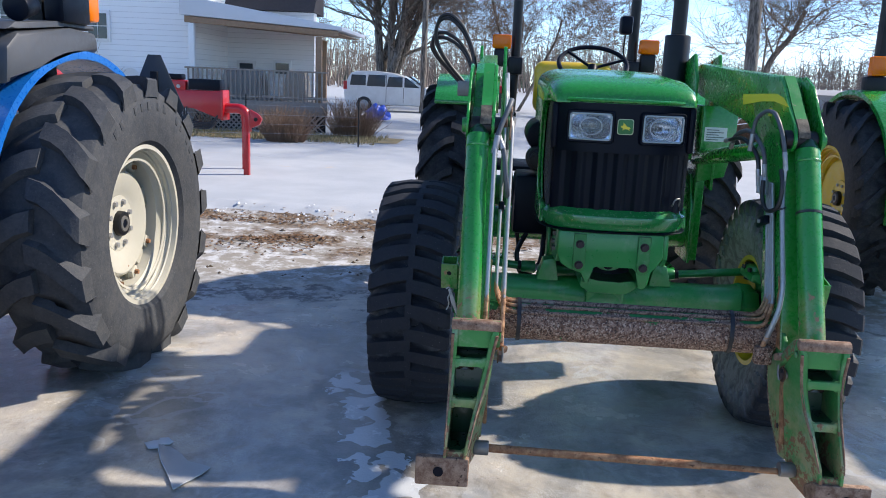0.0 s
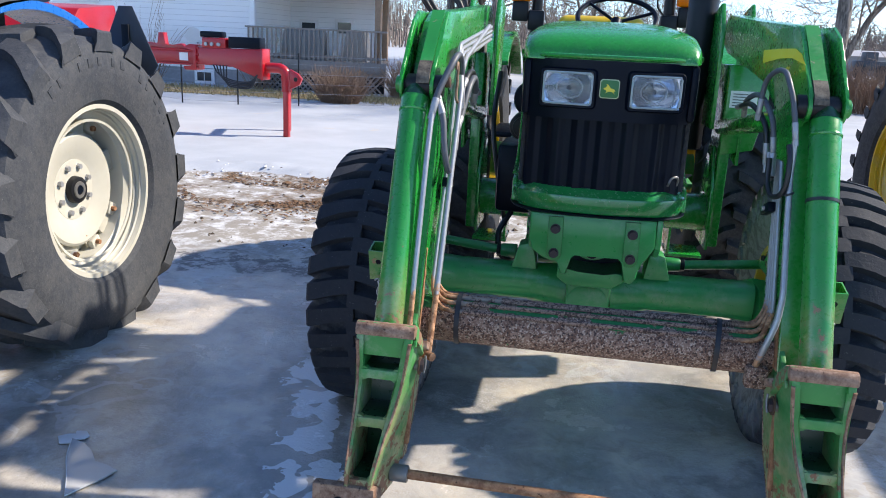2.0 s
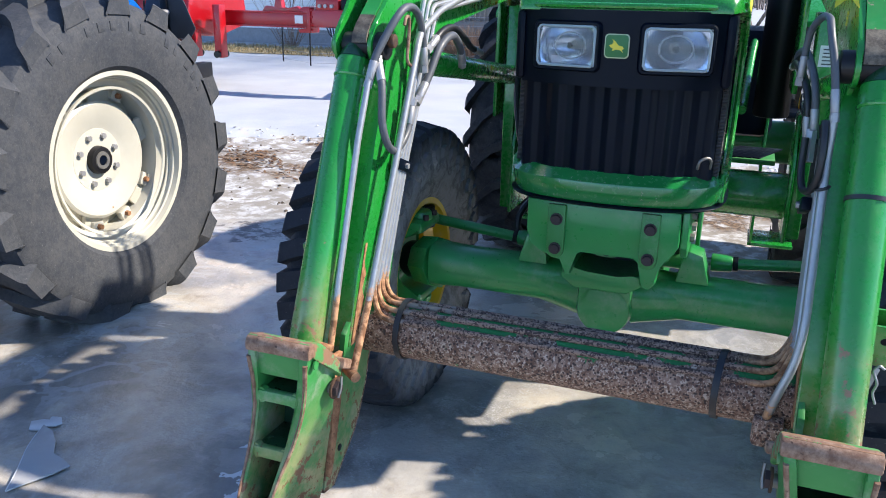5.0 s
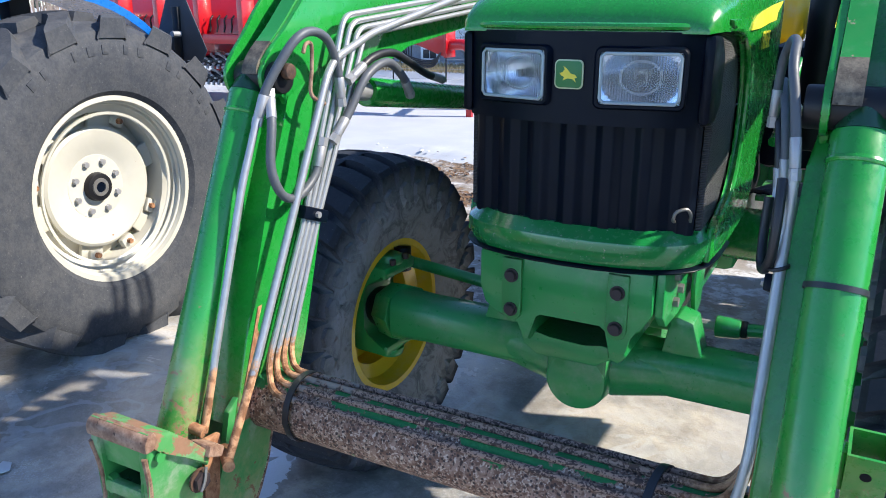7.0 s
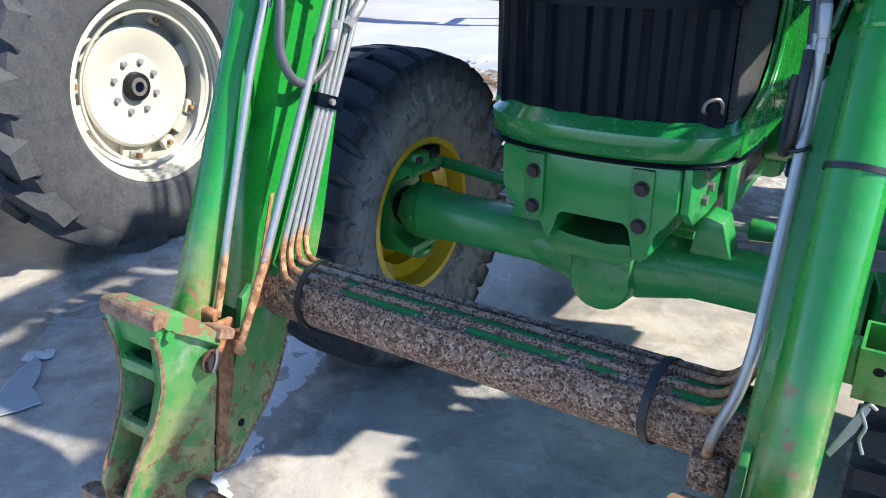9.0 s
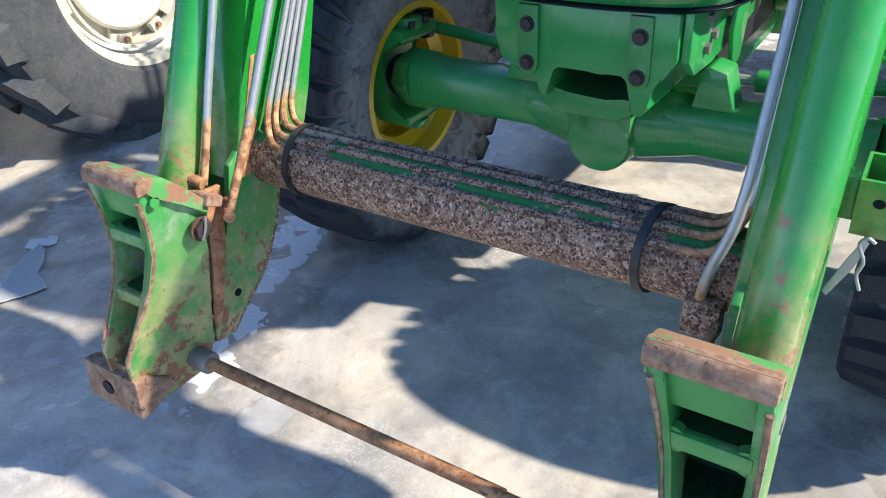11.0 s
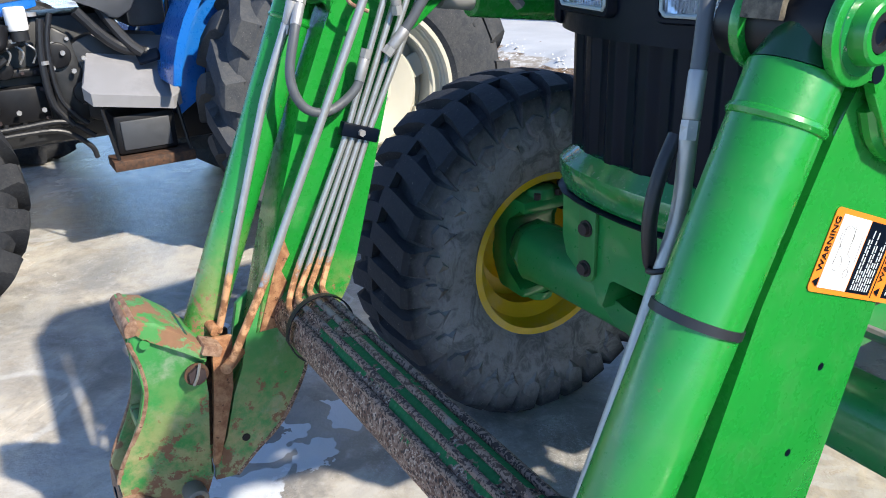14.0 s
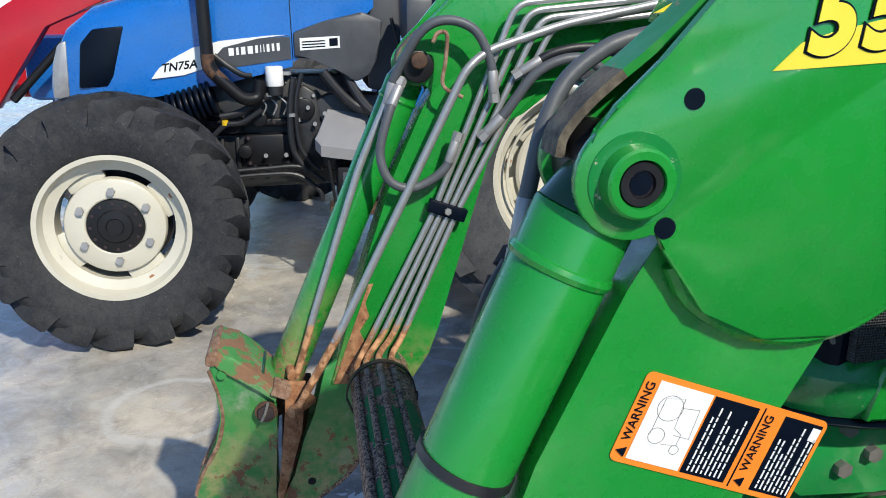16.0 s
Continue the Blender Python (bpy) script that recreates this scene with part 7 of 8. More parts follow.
for x in (-10.0, -7.3):
    part("skid", box(x - 0.1, x + 0.1, MY - 0.4, MY + 0.5, 0.0, 0.3, 0.03), BLACK_STEEL, mower)
part("axle_support", box(-8.9, -8.3, MY + 0.5, MY + 0.9, 0.2, 0.95, 0.03), RED, mower)
mower.location, mower.scale = (-5.997, 10.490, 0.104), (0.926, 0.926, 0.926)

for k, a in enumerate((0.50, 0.62, 0.74, 0.90, 1.02, 1.30, 1.42, 1.60, 1.72, 1.84, 2.10, 2.22)):
    mark = turned(box(-0.003, 0.003, 0.565, 0.605, -0.012 - 0.006 * (k % 3), 0.012, 0.0025), Matrix.Translation((NX + 0.763 + 0.2135, 3.709, 0.672)) @ Matrix.Rotation(a, 4, "X"))
    part("sidewall_mark", mark, TYRE_DUSTY, nh)

# ---------------------------------------------------------------- red loader tractor beyond the blue one
rl = thing("loader_tractor", (-4.9, 0.9, 0), "blue compact tractor with a red front loader", "tractor", "parked tractors")
for x in (-4.55, -5.45):
    part("loader_arm", extrude([(0.10, 0.72), (0.32, 0.72), (0.55, 1.05), (0.72, 1.30), (1.3, 1.52), (1.3, 1.70), (0.62, 1.52), (0.45, 1.42), (0.30, 1.05)], x - 0.06, x + 0.06, bevel=0.012), RED, rl, "red loader arm")
    part("loader_ram", rod((x, 0.42, 0.78), (x, 0.95, 1.30), 0.03, n=14), BLACK_STEEL, rl)
part("loader_tube", rod((-5.5, 0.2, 0.78), (-4.5, 0.2, 0.78), 0.06, n=16), RED, rl)
part("hood", box(-5.25, -4.75, 0.45, 1.9, 0.75, 1.22, 0.06), BLUE, rl, "blue engine hood")
part("chassis", box(-5.2, -4.8, 0.6, 2.6, 0.35, 0.78, 0.03), BLACK_STEEL, rl)
for x, y, r, w in ((-4.45, 0.95, 0.36, 0.22), (-5.55, 0.95, 0.36, 0.22), (-4.4, 2.4, 0.55, 0.3), (-5.6, 2.4, 0.55, 0.3)):
    wl = part("wheel", rim_ring(Vector((x, y, r - 0.01)), r * 0.52, w, 1, 0.03), CREAM, rl)
    part("tyre", tyre_mesh((x, y, r - 0.01), r, r * 0.52, w, 16, 0.025, 0.04), TYRE, wl)
    part("disc", rod((x - 0.01, y, r - 0.01), (x + 0.01, y, r - 0.01), r * 0.5, n=28), CREAM, wl)

# ---------------------------------------------------------------- house and garden
def siding():
    n = Nodes("white_siding")
    p = n.geo()
    z = n.xyz(p)[2]
    saw = n.math("FRACT", n.math("MULTIPLY", z, 7.5))
    n.bump(saw, 0.9, 0.02)
    line = n.step(saw, 0.90, 0.99)
    col = n.mix(n.noise(1.5, 4, co=p), (0.84, 0.85, 0.87), (0.91, 0.92, 0.93))
    return n.set(Base_Color=n.mix(n.math("MULTIPLY", line, 0.5), col, (0.35, 0.36, 0.38)), Roughness=0.55)


def weathered(name, base):
    n = Nodes(name)
    p = n.geo()
    f = n.noise(14, 6, 0.65, co=p, distort=0.5)
    col = n.mix(f, dark(base, 0.6), dark(base, 1.3))
    n.bump(f, 0.3, 0.01)
    return n.set(Base_Color=col, Roughness=0.8)


SIDING = siding()
DECK = weathered("weathered_wood", (0.27, 0.23, 0.20))
CEDAR = weathered("brown_post_wood", (0.30, 0.19, 0.12))
SHINGLE = weathered("dark_shingles", (0.045, 0.04, 0.045))
BLOCK = weathered("grey_block", (0.30, 0.30, 0.31))
GLASS = plain("dark_window_glass", (0.03, 0.04, 0.05), 0.08, vary=0.1, bump=0.0)
SNOWY = plain("roof_snow", (0.62, 0.63, 0.66), 0.7, vary=0.05, scale=6)
def bark(name, base):
    n = Nodes(name)
    p = n.geo()
    stretch = n.node("ShaderNodeMapping", Vector=p)
    stretch.inputs["Scale"].default_value = (9.0, 9.0, 1.3)
    f = n.noise(1.6, 6, 0.7, co=stretch.outputs[0], distort=0.6)
    col = n.mix(n.step(f, 0.36, 0.62), dark(base, 0.35), dark(base, 1.5))
    n.bump(f, 0.9, 0.05)
    return n.set(Base_Color=col, Roughness=0.9)


BARK = bark("grey_bark", (0.165, 0.140, 0.118))
TWIG = weathered("brown_twigs", (0.15, 0.10, 0.075))
BUSH = weathered("red_brown_twigs", (0.27, 0.165, 0.105))
FAR_TWIG = weathered("far_grey_brown_twigs", (0.21, 0.17, 0.145))
CLOTH = plain("beige_cover", (0.42, 0.35, 0.29), 0.8, scale=10)
GRASSY = weathered("dead_grass", (0.33, 0.25, 0.12))

HY = 19.5
house = thing("house", (-9.5, HY + 3, 0), "white clapboard house with a covered porch", "house")
part("wall", box(-15.5, -7.72, HY, HY + 8.0, 0.45, 5.2, 0), SIDING, house, "white clapboard wall")
part("foundation", box(-15.45, -7.75, HY + 0.03, HY + 7.9, -0.1, 0.45, 0), BLOCK, house, "grey block foundation")
part("corner_board", box(-7.78, -7.70, HY - 0.02, HY + 0.06, 0.45, 5.2, 0.004), WHITE, house)
part("back_wall", box(-7.72, -5.26, HY + 2.6, HY + 2.9, 0.45, 3.3, 0), SIDING, house, "white wall under the porch roof")
# small windows
def window(x0, x1, z0, z1, y, w=0.07, cols=2, rows=2):
    win = part("window", box(x0 - w, x1 + w, y - 0.05, y - 0.005, z0 - w, z1 + w, 0.006), WHITE, house, "white-framed window")
    cw, ch = (x1 - x0) / cols, (z1 - z0) / rows
    for i in range(cols):
        for j in range(rows):
            part("pane", box(x0 + i * cw + 0.012, x0 + (i + 1) * cw - 0.012, y - 0.062, y - 0.052, z0 + j * ch + 0.012, z0 + (j + 1) * ch - 0.012, 0), GLASS, win)


window(-10.35, -9.85, 2.12, 2.75, HY, cols=2, rows=2)
window(-12.6, -11.9, 2.0, 3.2, HY)
window(-7.38, -6.98, 1.45, 1.72, HY + 2.6, cols=1, rows=1)
window(-6.35, -5.95, 1.45, 1.76, HY + 2.6, cols=1, rows=1)
window(-9.25, -8.85, 0.12, 0.36, HY + 0.03, cols=2, rows=1)
# porch
part("porch_roof", extrude([(-7.80, 2.75), (-7.80, 3.20), (-3.84, 2.60), (-3.84, 2.51)], HY - 0.55, HY + 2.7, "y", 0.01), SNOWY, house, "pale sloping porch roof")
part("fascia", extrude([(-7.7, 2.58), (-7.7, 2.73), (-3.95, 2.50), (-3.95, 2.38)], HY - 0.50, HY - 0.44, "y", 0.006), CEDAR, house, "brown porch beam")
part("porch_ceiling", extrude([(-7.7, 2.68), (-7.7, 2.71), (-4.0, 2.48), (-4.0, 2.45)], HY - 0.42, HY + 2.6, "y", 0.0), CEDAR, house)
part("main_roof", extrude([(HY - 0.5, 5.2), (HY + 4, 7.6), (HY + 8.5, 5.2)], -15.8, -7.4, "x", 0.0), SHINGLE, house, "dark shingled roof")
part("rear_roof", extrude([(HY + 2.3, 3.15), (HY + 3.3, 4.5), (HY + 3.5, 4.5), (HY + 3.5, 3.1)], -9.0, -5.20, "x", 0.0), SHINGLE, house, "dark shingled roof over the porch wall")
for x, y in ((-7.55, HY - 0.42), (-4.42, HY - 0.42), (-4.75, HY + 1.6)):
    part("porch_post", box(x - 0.07, x + 0.07, y - 0.07, y + 0.07, 0.80, 2.36 if x > -5 else 2.56, 0.006), CEDAR if x > -5 else WHITE, house, "square porch post")
# deck
deck = thing("deck", (-6.0, HY - 0.4, 0), "weathered grey wooden deck with railing and lattice skirt", "deck")
for k in range(12):
    part("deck_board", box(-7.7, -4.20 - k * 0.058, HY - 0.50 + k * 0.255, HY - 0.25 + k * 0.255 - 0.012, 0.76, 0.80, 0.003), DECK, deck)
part("rim_board", box(-7.72, -4.18, HY - 0.54, HY - 0.505, 0.55, 0.80, 0.004), DECK, deck)
part("top_rail", box(-7.7, -4.17, HY - 0.56, HY - 0.44, 1.50, 1.54, 0.004), DECK, deck)
part("bottom_rail", box(-7.7, -4.2, HY - 0.52, HY - 0.48, 0.86, 0.93, 0.004), DECK, deck)
for k in range(29):
    x = -7.62 + k * 0.118
    part("baluster", box(x - 0.018, x + 0.018, HY - 0.545, HY - 0.515, 0.80, 1.50, 0), DECK, deck)
lat = part("lattice_frame", box(-7.7, -4.2, HY - 0.50, HY - 0.48, 0.47, 0.55, 0.0), DECK, deck)
for k in range(36):
    x0 = -8.2 + k * 0.13
    for sgn in (-1, 1):
        a, b = Vector((x0, 0, 0)), Vector((x0 + 0.5 * sgn, 0, 0.5))
        if not (-7.75 < min(a.x, b.x) and max(a.x, b.x) < -4.15):
            continue
        m = turned(box(-0.019, 0.019, -0.004, 0.004, 0.0, 0.72, 0), Matrix.Translation((x0, HY - 0.50 - (0.006 if sgn > 0 else 0.015), -0.02)) @ Matrix.Rotation(sgn * radians(45), 4, "Y"))
        part("lattice_strip", m, DECK, lat)
# added black sheet: makes the lattice gaps as dark as the shade under the deck
part("deck_shadow_wall", box(-7.6, -4.3, HY - 0.2, HY - 0.15, -0.05, 0.75, 0), BLACK_STEEL, deck, "black sheet standing in for the shade under the deck")
CLOTH_GREY = plain("grey_cover", (0.30, 0.28, 0.26), 0.85, scale=10)
for x, mat, lab in ((-5.15, CLOTH, "patio chair under a beige cover"), (-6.25, CLOTH_GREY, "patio chair under a grey cover"), (-6.75, CLOTH_GREY, "patio chair under a grey cover")):
    cov = thing("covered_chair", (x, HY + 0.4, 0.8), lab, "chair", "porch chairs")
    cover = loft([[(x + a * w, HY + 0.38 + b * d, z) for a, b in ((-1, -1), (-0.3, -1.06), (0.4, -0.97), (1, -1), (1.04, 0), (1, 1), (0, 1.04), (-1, 1), (-1.03, 0.1))] for w, d, z in ((0.30, 0.30, 0.80), (0.27, 0.27, 1.10), (0.25, 0.24, 1.36), (0.23, 0.18, 1.50), (0.17, 0.12, 1.54))])
    part("cover", cover, mat, cov)
dish = thing("satellite_dish", (-9.2, HY - 0.05, 1.0), "small white satellite dish on the house wall", "dish")
part("reflector", turned(rod((0, 0, 0), (0, 0.05, 0), 0.2, 0.12, n=24), pose(-9.2, HY - 0.25, 1.25, 15, 0, 20)), WHITE, dish)
part("arm", rod((-9.2, HY - 0.22, 1.22), (-9.2, HY, 1.05), 0.02, n=8), ZINC, dish)


# a strip of dead grass along the house
def tuft_field(name, label, x0, x1, y0, y1, count, h, mat, seed):
    rnd = random.Random(seed)
    vs, fs = [], []
    for _ in range(count):
        x, y = rnd.uniform(x0, x1), rnd.uniform(y0, y1)
        a, w, l = rnd.uniform(0, math.pi), rnd.uniform(0.006, 0.014), h * rnd.uniform(0.4, 1.2)
        dx, dy = math.cos(a) * w, math.sin(a) * w
        b = len(vs)
        lx, ly = rnd.uniform(-0.6, 0.6) * l, rnd.uniform(-0.6, 0.6) * l
        zg = 0.065
        vs += [(x - dx, y - dy, zg), (x + dx, y + dy, zg), (x + lx, y + ly, zg + l)]
        fs.append((b, b + 1, b + 2))
    me = bpy.data.meshes.new(name)
    me.from_pydata(vs, [], fs)
    me.materials.append(mat)
    return tagged(new(name, me), label, "grass", kind="stuff")


strip = bmesh.new()
rnd = random.Random(5)
top, bot = [], []
for k in range(60):
    x = -14 + k * 0.2
    top.append(strip.verts.new((x, 18.4, 0.075)))
    bot.append(strip.verts.new((x, 15.9 + 0.35 * noise.noise((x * 0.8, 0, 0)) + 0.12 * (x + 14) * 0.7, 0.075)))
for k in range(59):
    strip.faces.new((bot[k], bot[k + 1], top[k + 1], top[k]))
tagged(part("lawn", strip, GRASSY), "strip of brown dead grass free of snow", "lawn", kind="structure")
tuft_field("dead_grass", "short brown dead grass beside the house", -14, -2.6, 16.3, 18.6, 6000, 0.10, GRASSY, 3)


# ---------------------------------------------------------------- bushes, trees
def branch_mesh(paths, sides=5):
    vs, fs = [], []
    for pts, r0, r1 in paths:
        up = None
        prev = None
        for i, q in enumerate(pts):
            d = (pts[min(i + 1, len(pts) - 1)] - pts[max(i - 1, 0)]).normalized()
            if up is None:
                up = d.orthogonal().normalized()
            up = (up - d * up.dot(d)).normalized()
            sd = d.cross(up)
            r = r0 + (r1 - r0) * i / (len(pts) - 1)
            base = len(vs)
            for k in range(sides):
                a = 2 * math.pi * k / sides
                vs.append(q + r * (math.cos(a) * up + math.sin(a) * sd))
            if prev is not None:
                for k in range(sides):
                    fs.append((prev + k, prev + (k + 1) % sides, base + (k + 1) % sides, base + k))
            prev = base
    return vs, fs


def mesh_part(name, vs, fs, mat, parent, label=""):
    me = bpy.data.meshes.new(name)
    o = ORIGIN[parent.name]
    me.from_pydata([v - o for v in vs], [], fs)
    me.polygons.foreach_set("use_smooth", [True] * len(me.polygons))
    me.materials.append(mat)
    ob = new(name, me)
    ob.parent = parent
    return tagged(ob, label)


def grow(rnd, start, way, length, r, level, out, spread=0.55, droop=0.0, kids=(4, 7)):
    n = 5 if level + 1 < len(out) else 3
    pts = [start]
    d = way.normalized()
    for i in range(n):
        d = (d + Vector((rnd.gauss(0, 0.13), rnd.gauss(0, 0.13), rnd.gauss(0, 0.09) - droop * i * 0.03 + 0.03))).normalized()
        pts.append(pts[-1] + d * length / n)
    out[level].append((pts, r, r * (0.45 if level else 0.55)))
    if level + 1 >= len(out):
        return
    for k in range(rnd.randint(*kids) * (2 if level + 2 == len(out) else 1)):
        t = rnd.uniform(0.3, 1.0)
        i = min(int(t * n), n - 1)
        base = pts[i].lerp(pts[i + 1], t * n - i)
        side = Vector((rnd.gauss(0, 1), rnd.gauss(0, 1), rnd.gauss(0.25, 0.5))).normalized()
        dd = (pts[i + 1] - pts[i]).normalized()
        grow(rnd, base, dd * (1 - spread) + side * spread * 1.25, length * rnd.uniform(0.48, 0.80), max(r * (1 - 0.5 * t) * (0.36 if level == 0 else 0.50), 0.0085), level + 1, out, spread, droop, kids)


def tree(name, x, y, h, r, seed, levels=5, lean=(0, 0), label="", stems=1, kids=(4, 6), droop=0.0, first=0.45):
    rnd = random.Random(seed)
    ob = thing(name, (x, y, 0), label or "tall bare leafless tree with grey bark", "tree", "bare trees")
    out = [[] for _ in range(levels)]
    for k in range(stems):
        way = Vector((lean[0] + (rnd.gauss(0, 0.3) if stems > 1 else 0), lean[1] + (rnd.gauss(0, 0.2) if stems > 1 else 0), 1))
        grow(rnd, Vector((x + (rnd.uniform(-0.3, 0.3) if stems > 1 else 0), y, -0.1)), way, h * first * (1 if stems == 1 else rnd.uniform(0.8, 1.4)), r * (1 if stems == 1 else 0.6), 0, out, 0.5, droop, kids)
    vs, fs = branch_mesh(out[0], 12)
    mesh_part("trunk", vs, fs, BARK, ob, "grey furrowed trunk")
    for i, lev in enumerate(out[1:]):
        vs, fs = branch_mesh(lev, 6 if i == 0 else 3)
        mesh_part("limb" if i == 0 else "crown", vs, fs, BARK if i < 2 else TWIG, ob, "bare spreading limbs" if i == 0 else "fine bare twigs")
    return ob


def bush(x, y, h, w, seed, label, count=700):
    rnd = random.Random(seed)
    ob = thing("bush", (x, y, 0), label, "bush", "bare bushes")
    paths = []
    for k in range(count):
        a, rr = rnd.uniform(0, 2 * math.pi), rnd.uniform(0, 0.5) * w
        p = Vector((x + rr * math.cos(a), y + rr * math.sin(a) * 0.8, 0.03))
        d = Vector((math.cos(a) * rnd.uniform(0.1, 0.75), math.sin(a) * rnd.uniform(0.1, 0.6), 1)).normalized()
        l = h * rnd.uniform(0.5, 1.1)
        pts = [p]
        for i in range(3):
            d = (d + Vector((rnd.gauss(0, 0.22), rnd.gauss(0, 0.22), 0))).normalized()
            pts.append(pts[-1] + d * l / 3)
        paths.append((pts, 0.008, 0.003))
    vs, fs = branch_mesh(paths, 3)
    mesh_part("stem", vs, fs, BUSH, ob)
    return ob


TX = 7.45
bush(-4.45, 16.2, 0.80, 0.75, 11, "round red-brown leafless bush before the deck")
bush(-3.45, 18.5, 0.90, 0.95, 12, "red-brown leafless bush at the corner of the deck")
bush(-10.2, 18.9, 2.1, 0.5, 14, "tall sparse leafless sapling against the house", 40)
bush(-7.2, 18.7, 1.3, 0.6, 13, "sparse leafless sapling beside the deck", 50)
tree("tree", -6.2, 42, 17, 0.40, 21, stems=7, first=0.45, kids=(5, 7), label="large many-stemmed bare tree behind the van")
tree("tree", TX, 25, 13, 0.22, 28, lean=(0.0, 0), first=0.85, kids=(7, 9), levels=5, droop=0.5, label="bare tree with low drooping limbs")
tree("tree", 0.6, 42, 14, 0.15, 23, kids=(5, 7), stems=3, label="slim bare tree with many upright branches")
tree("tree", 11.5, 38, 13, 0.18, 24, kids=(6, 8))
tree("tree", -1.6, 52, 14, 0.15, 25, kids=(5, 7), stems=2)
tree("tree", 16.5, 30, 11, 0.2, 26, kids=(5, 6), droop=0.2)
for k, (x, y) in enumerate(((6.6, 23), (7.9, 22.5), (9.3, 24), (5.6, 26), (11, 25), (8.6, 27))):
    bush(x, y, 1.3, 1.8, 31 + k, "tangle of bare brush at the edge of the field")
pole = thing("utility_pole", (-3.35, 34, 0), "grey wooden utility pole", "pole")
part("shaft", rod((-3.35, 34, -0.1), (-3.35, 34, 9.0), 0.14, 0.10, n=14), BARK, pole)
part("crossarm", box(-4.3, -2.4, 33.94, 34.06, 8.3, 8.42, 0.01), BARK, pole)

# distant woods
rnd = random.Random(77)
paths = []
for k in range(4200):
    a = rnd.uniform(-1.25, 1.2)
    d = rnd.uniform(115, 190)
    x, y = d * math.sin(a), d * math.cos(a)
    h = rnd.uniform(8, 16) * (0.75 + 0.35 * noise.noise((a * 5, 0, 0))) * (1 - 0.22 * min(max((a + 0.03) / 0.16, 0), 1))
    p = Vector((x, y, 0))
    tip = Vector((x + rnd.gauss(0, 0.8), y, h))
    paths.append(([p, p.lerp(tip, 0.5) + Vector((rnd.gauss(0, 0.3), 0, 0)), tip], rnd.uniform(0.06, 0.16), 0.02))
    for q in range(11):
        t = rnd.uniform(0.25, 1.0)
        b = p.lerp(tip, t)
        paths.append(([b, b + Vector((rnd.gauss(0, 1.1), rnd.gauss(0, 1), rnd.uniform(0.2, 1.7)))], 0.045, 0.015))
vs, fs = branch_mesh(paths, 3)
me = bpy.data.meshes.new("far_woods")
me.from_pydata(vs, [], fs)
me.materials.append(FAR_TWIG)
tagged(new("far_woods", me), "distant brown leafless woods along the horizon", "woods", kind="stuff")
PINE = weathered("pine_green", (0.03, 0.05, 0.035))
vs, fs = [], []
for k in range(420):
    a = rnd.uniform(-1.3, 1.3)
    d = rnd.uniform(200, 300)
    x, y, h = d * math.sin(a), d * math.cos(a), rnd.uniform(6, 10) * (0.8 + 0.5 * noise.noise((a * 9, 1, 0)))
    for t in range(7):
        z0, r = h * (0.12 + t * 0.125), h * 0.17 * (1 - t / 7.5)
        base = len(vs)
        for q in range(7):
            b = 2 * math.pi * q / 7 + t
            rr = r * rnd.uniform(0.7, 1.2)
            vs.append((x + rr * math.cos(b), y + rr * math.sin(b), z0 + rnd.uniform(-0.4, 0.2)))
        vs.append((x, y, z0 + h * 0.22))
        for q in range(7):
            fs.append((base + q, base + (q + 1) % 7, base + 7))
me = bpy.data.meshes.new("far_pines")
me.from_pydata(vs, [], fs)
me.materials.append(PINE)
tagged(new("far_pines", me), "distant dark green pines behind the bare woods", "woods", kind="stuff")

# ---------------------------------------------------------------- rake in the snow
RX, RY, RZ = 3.55, 13.0, 0.98
rake = thing("hay_rake_wheel", (RX, RY, 0.0), "white finger wheel of a hay rake above the snow", "rake")
part("hub", rod((RX, RY - 0.04, RZ), (RX, RY + 0.04, RZ), 0.05, n=14, bevel=0.008), WHITE, rake)
part("stand", rod((RX, RY + 0.05, 0.0), (RX, RY + 0.05, RZ), 0.03, n=10), WHITE, rake)
ring_ = [(RX + 0.27 * math.cos(a), RY, RZ + 0.27 * math.sin(a)) for a in (math.pi * k / 24 for k in range(25))]
part("ring", tube(ring_, 0.009, 8), WHITE, rake)
for k in range(13):
    a = -0.1 + 3.3 * k / 12
    part("tine", tube([(RX + r * math.cos(a + q), RY - 0.02, RZ + r * math.sin(a + q)) for r, q in ((0.04, 0.0), (0.27, 0.02), (0.46, 0.12))], 0.007, 6), WHITE, rake)

# ---------------------------------------------------------------- van, tarp, fence
VAN_PAINT = paint("silver_paint", (0.62, 0.64, 0.66), 0.3, dust=0.15, coat=0.6)
van = thing("van", (-4.7, 37, 0), "silver minivan parked on the snow", "van")
vy0, vy1 = 36.1, 37.9
side = [(-7.0, 0.45), (-7.05, 0.95), (-6.96, 1.25), (-6.76, 1.64), (-6.5, 1.74), (-5.7, 1.77), (-5.0, 1.72), (-4.45, 1.57), (-3.65, 1.13), (-3.05, 0.98), (-2.74, 0.84), (-2.62, 0.64), (-2.63, 0.42), (-2.9, 0.34), (-6.8, 0.34)]
body = part("body", extrude(side, vy0, vy1, "y", 0.06), VAN_PAINT, van, "silver body")
for a, b in (((-6.78, 1.14), (-6.09, 1.58)), ((-6.05, 1.12), (-5.24, 1.60)), ((-5.18, 1.12), (-4.50, 1.54))):
    part("side_window", extrude([(a[0], a[1]), (b[0] if a[0] < -6.5 else b[0], a[1]), (b[0], b[1]), (a[0] + 0.08, b[1])], vy0 - 0.012, vy0 + 0.02, "y", 0.004), GLASS, van)
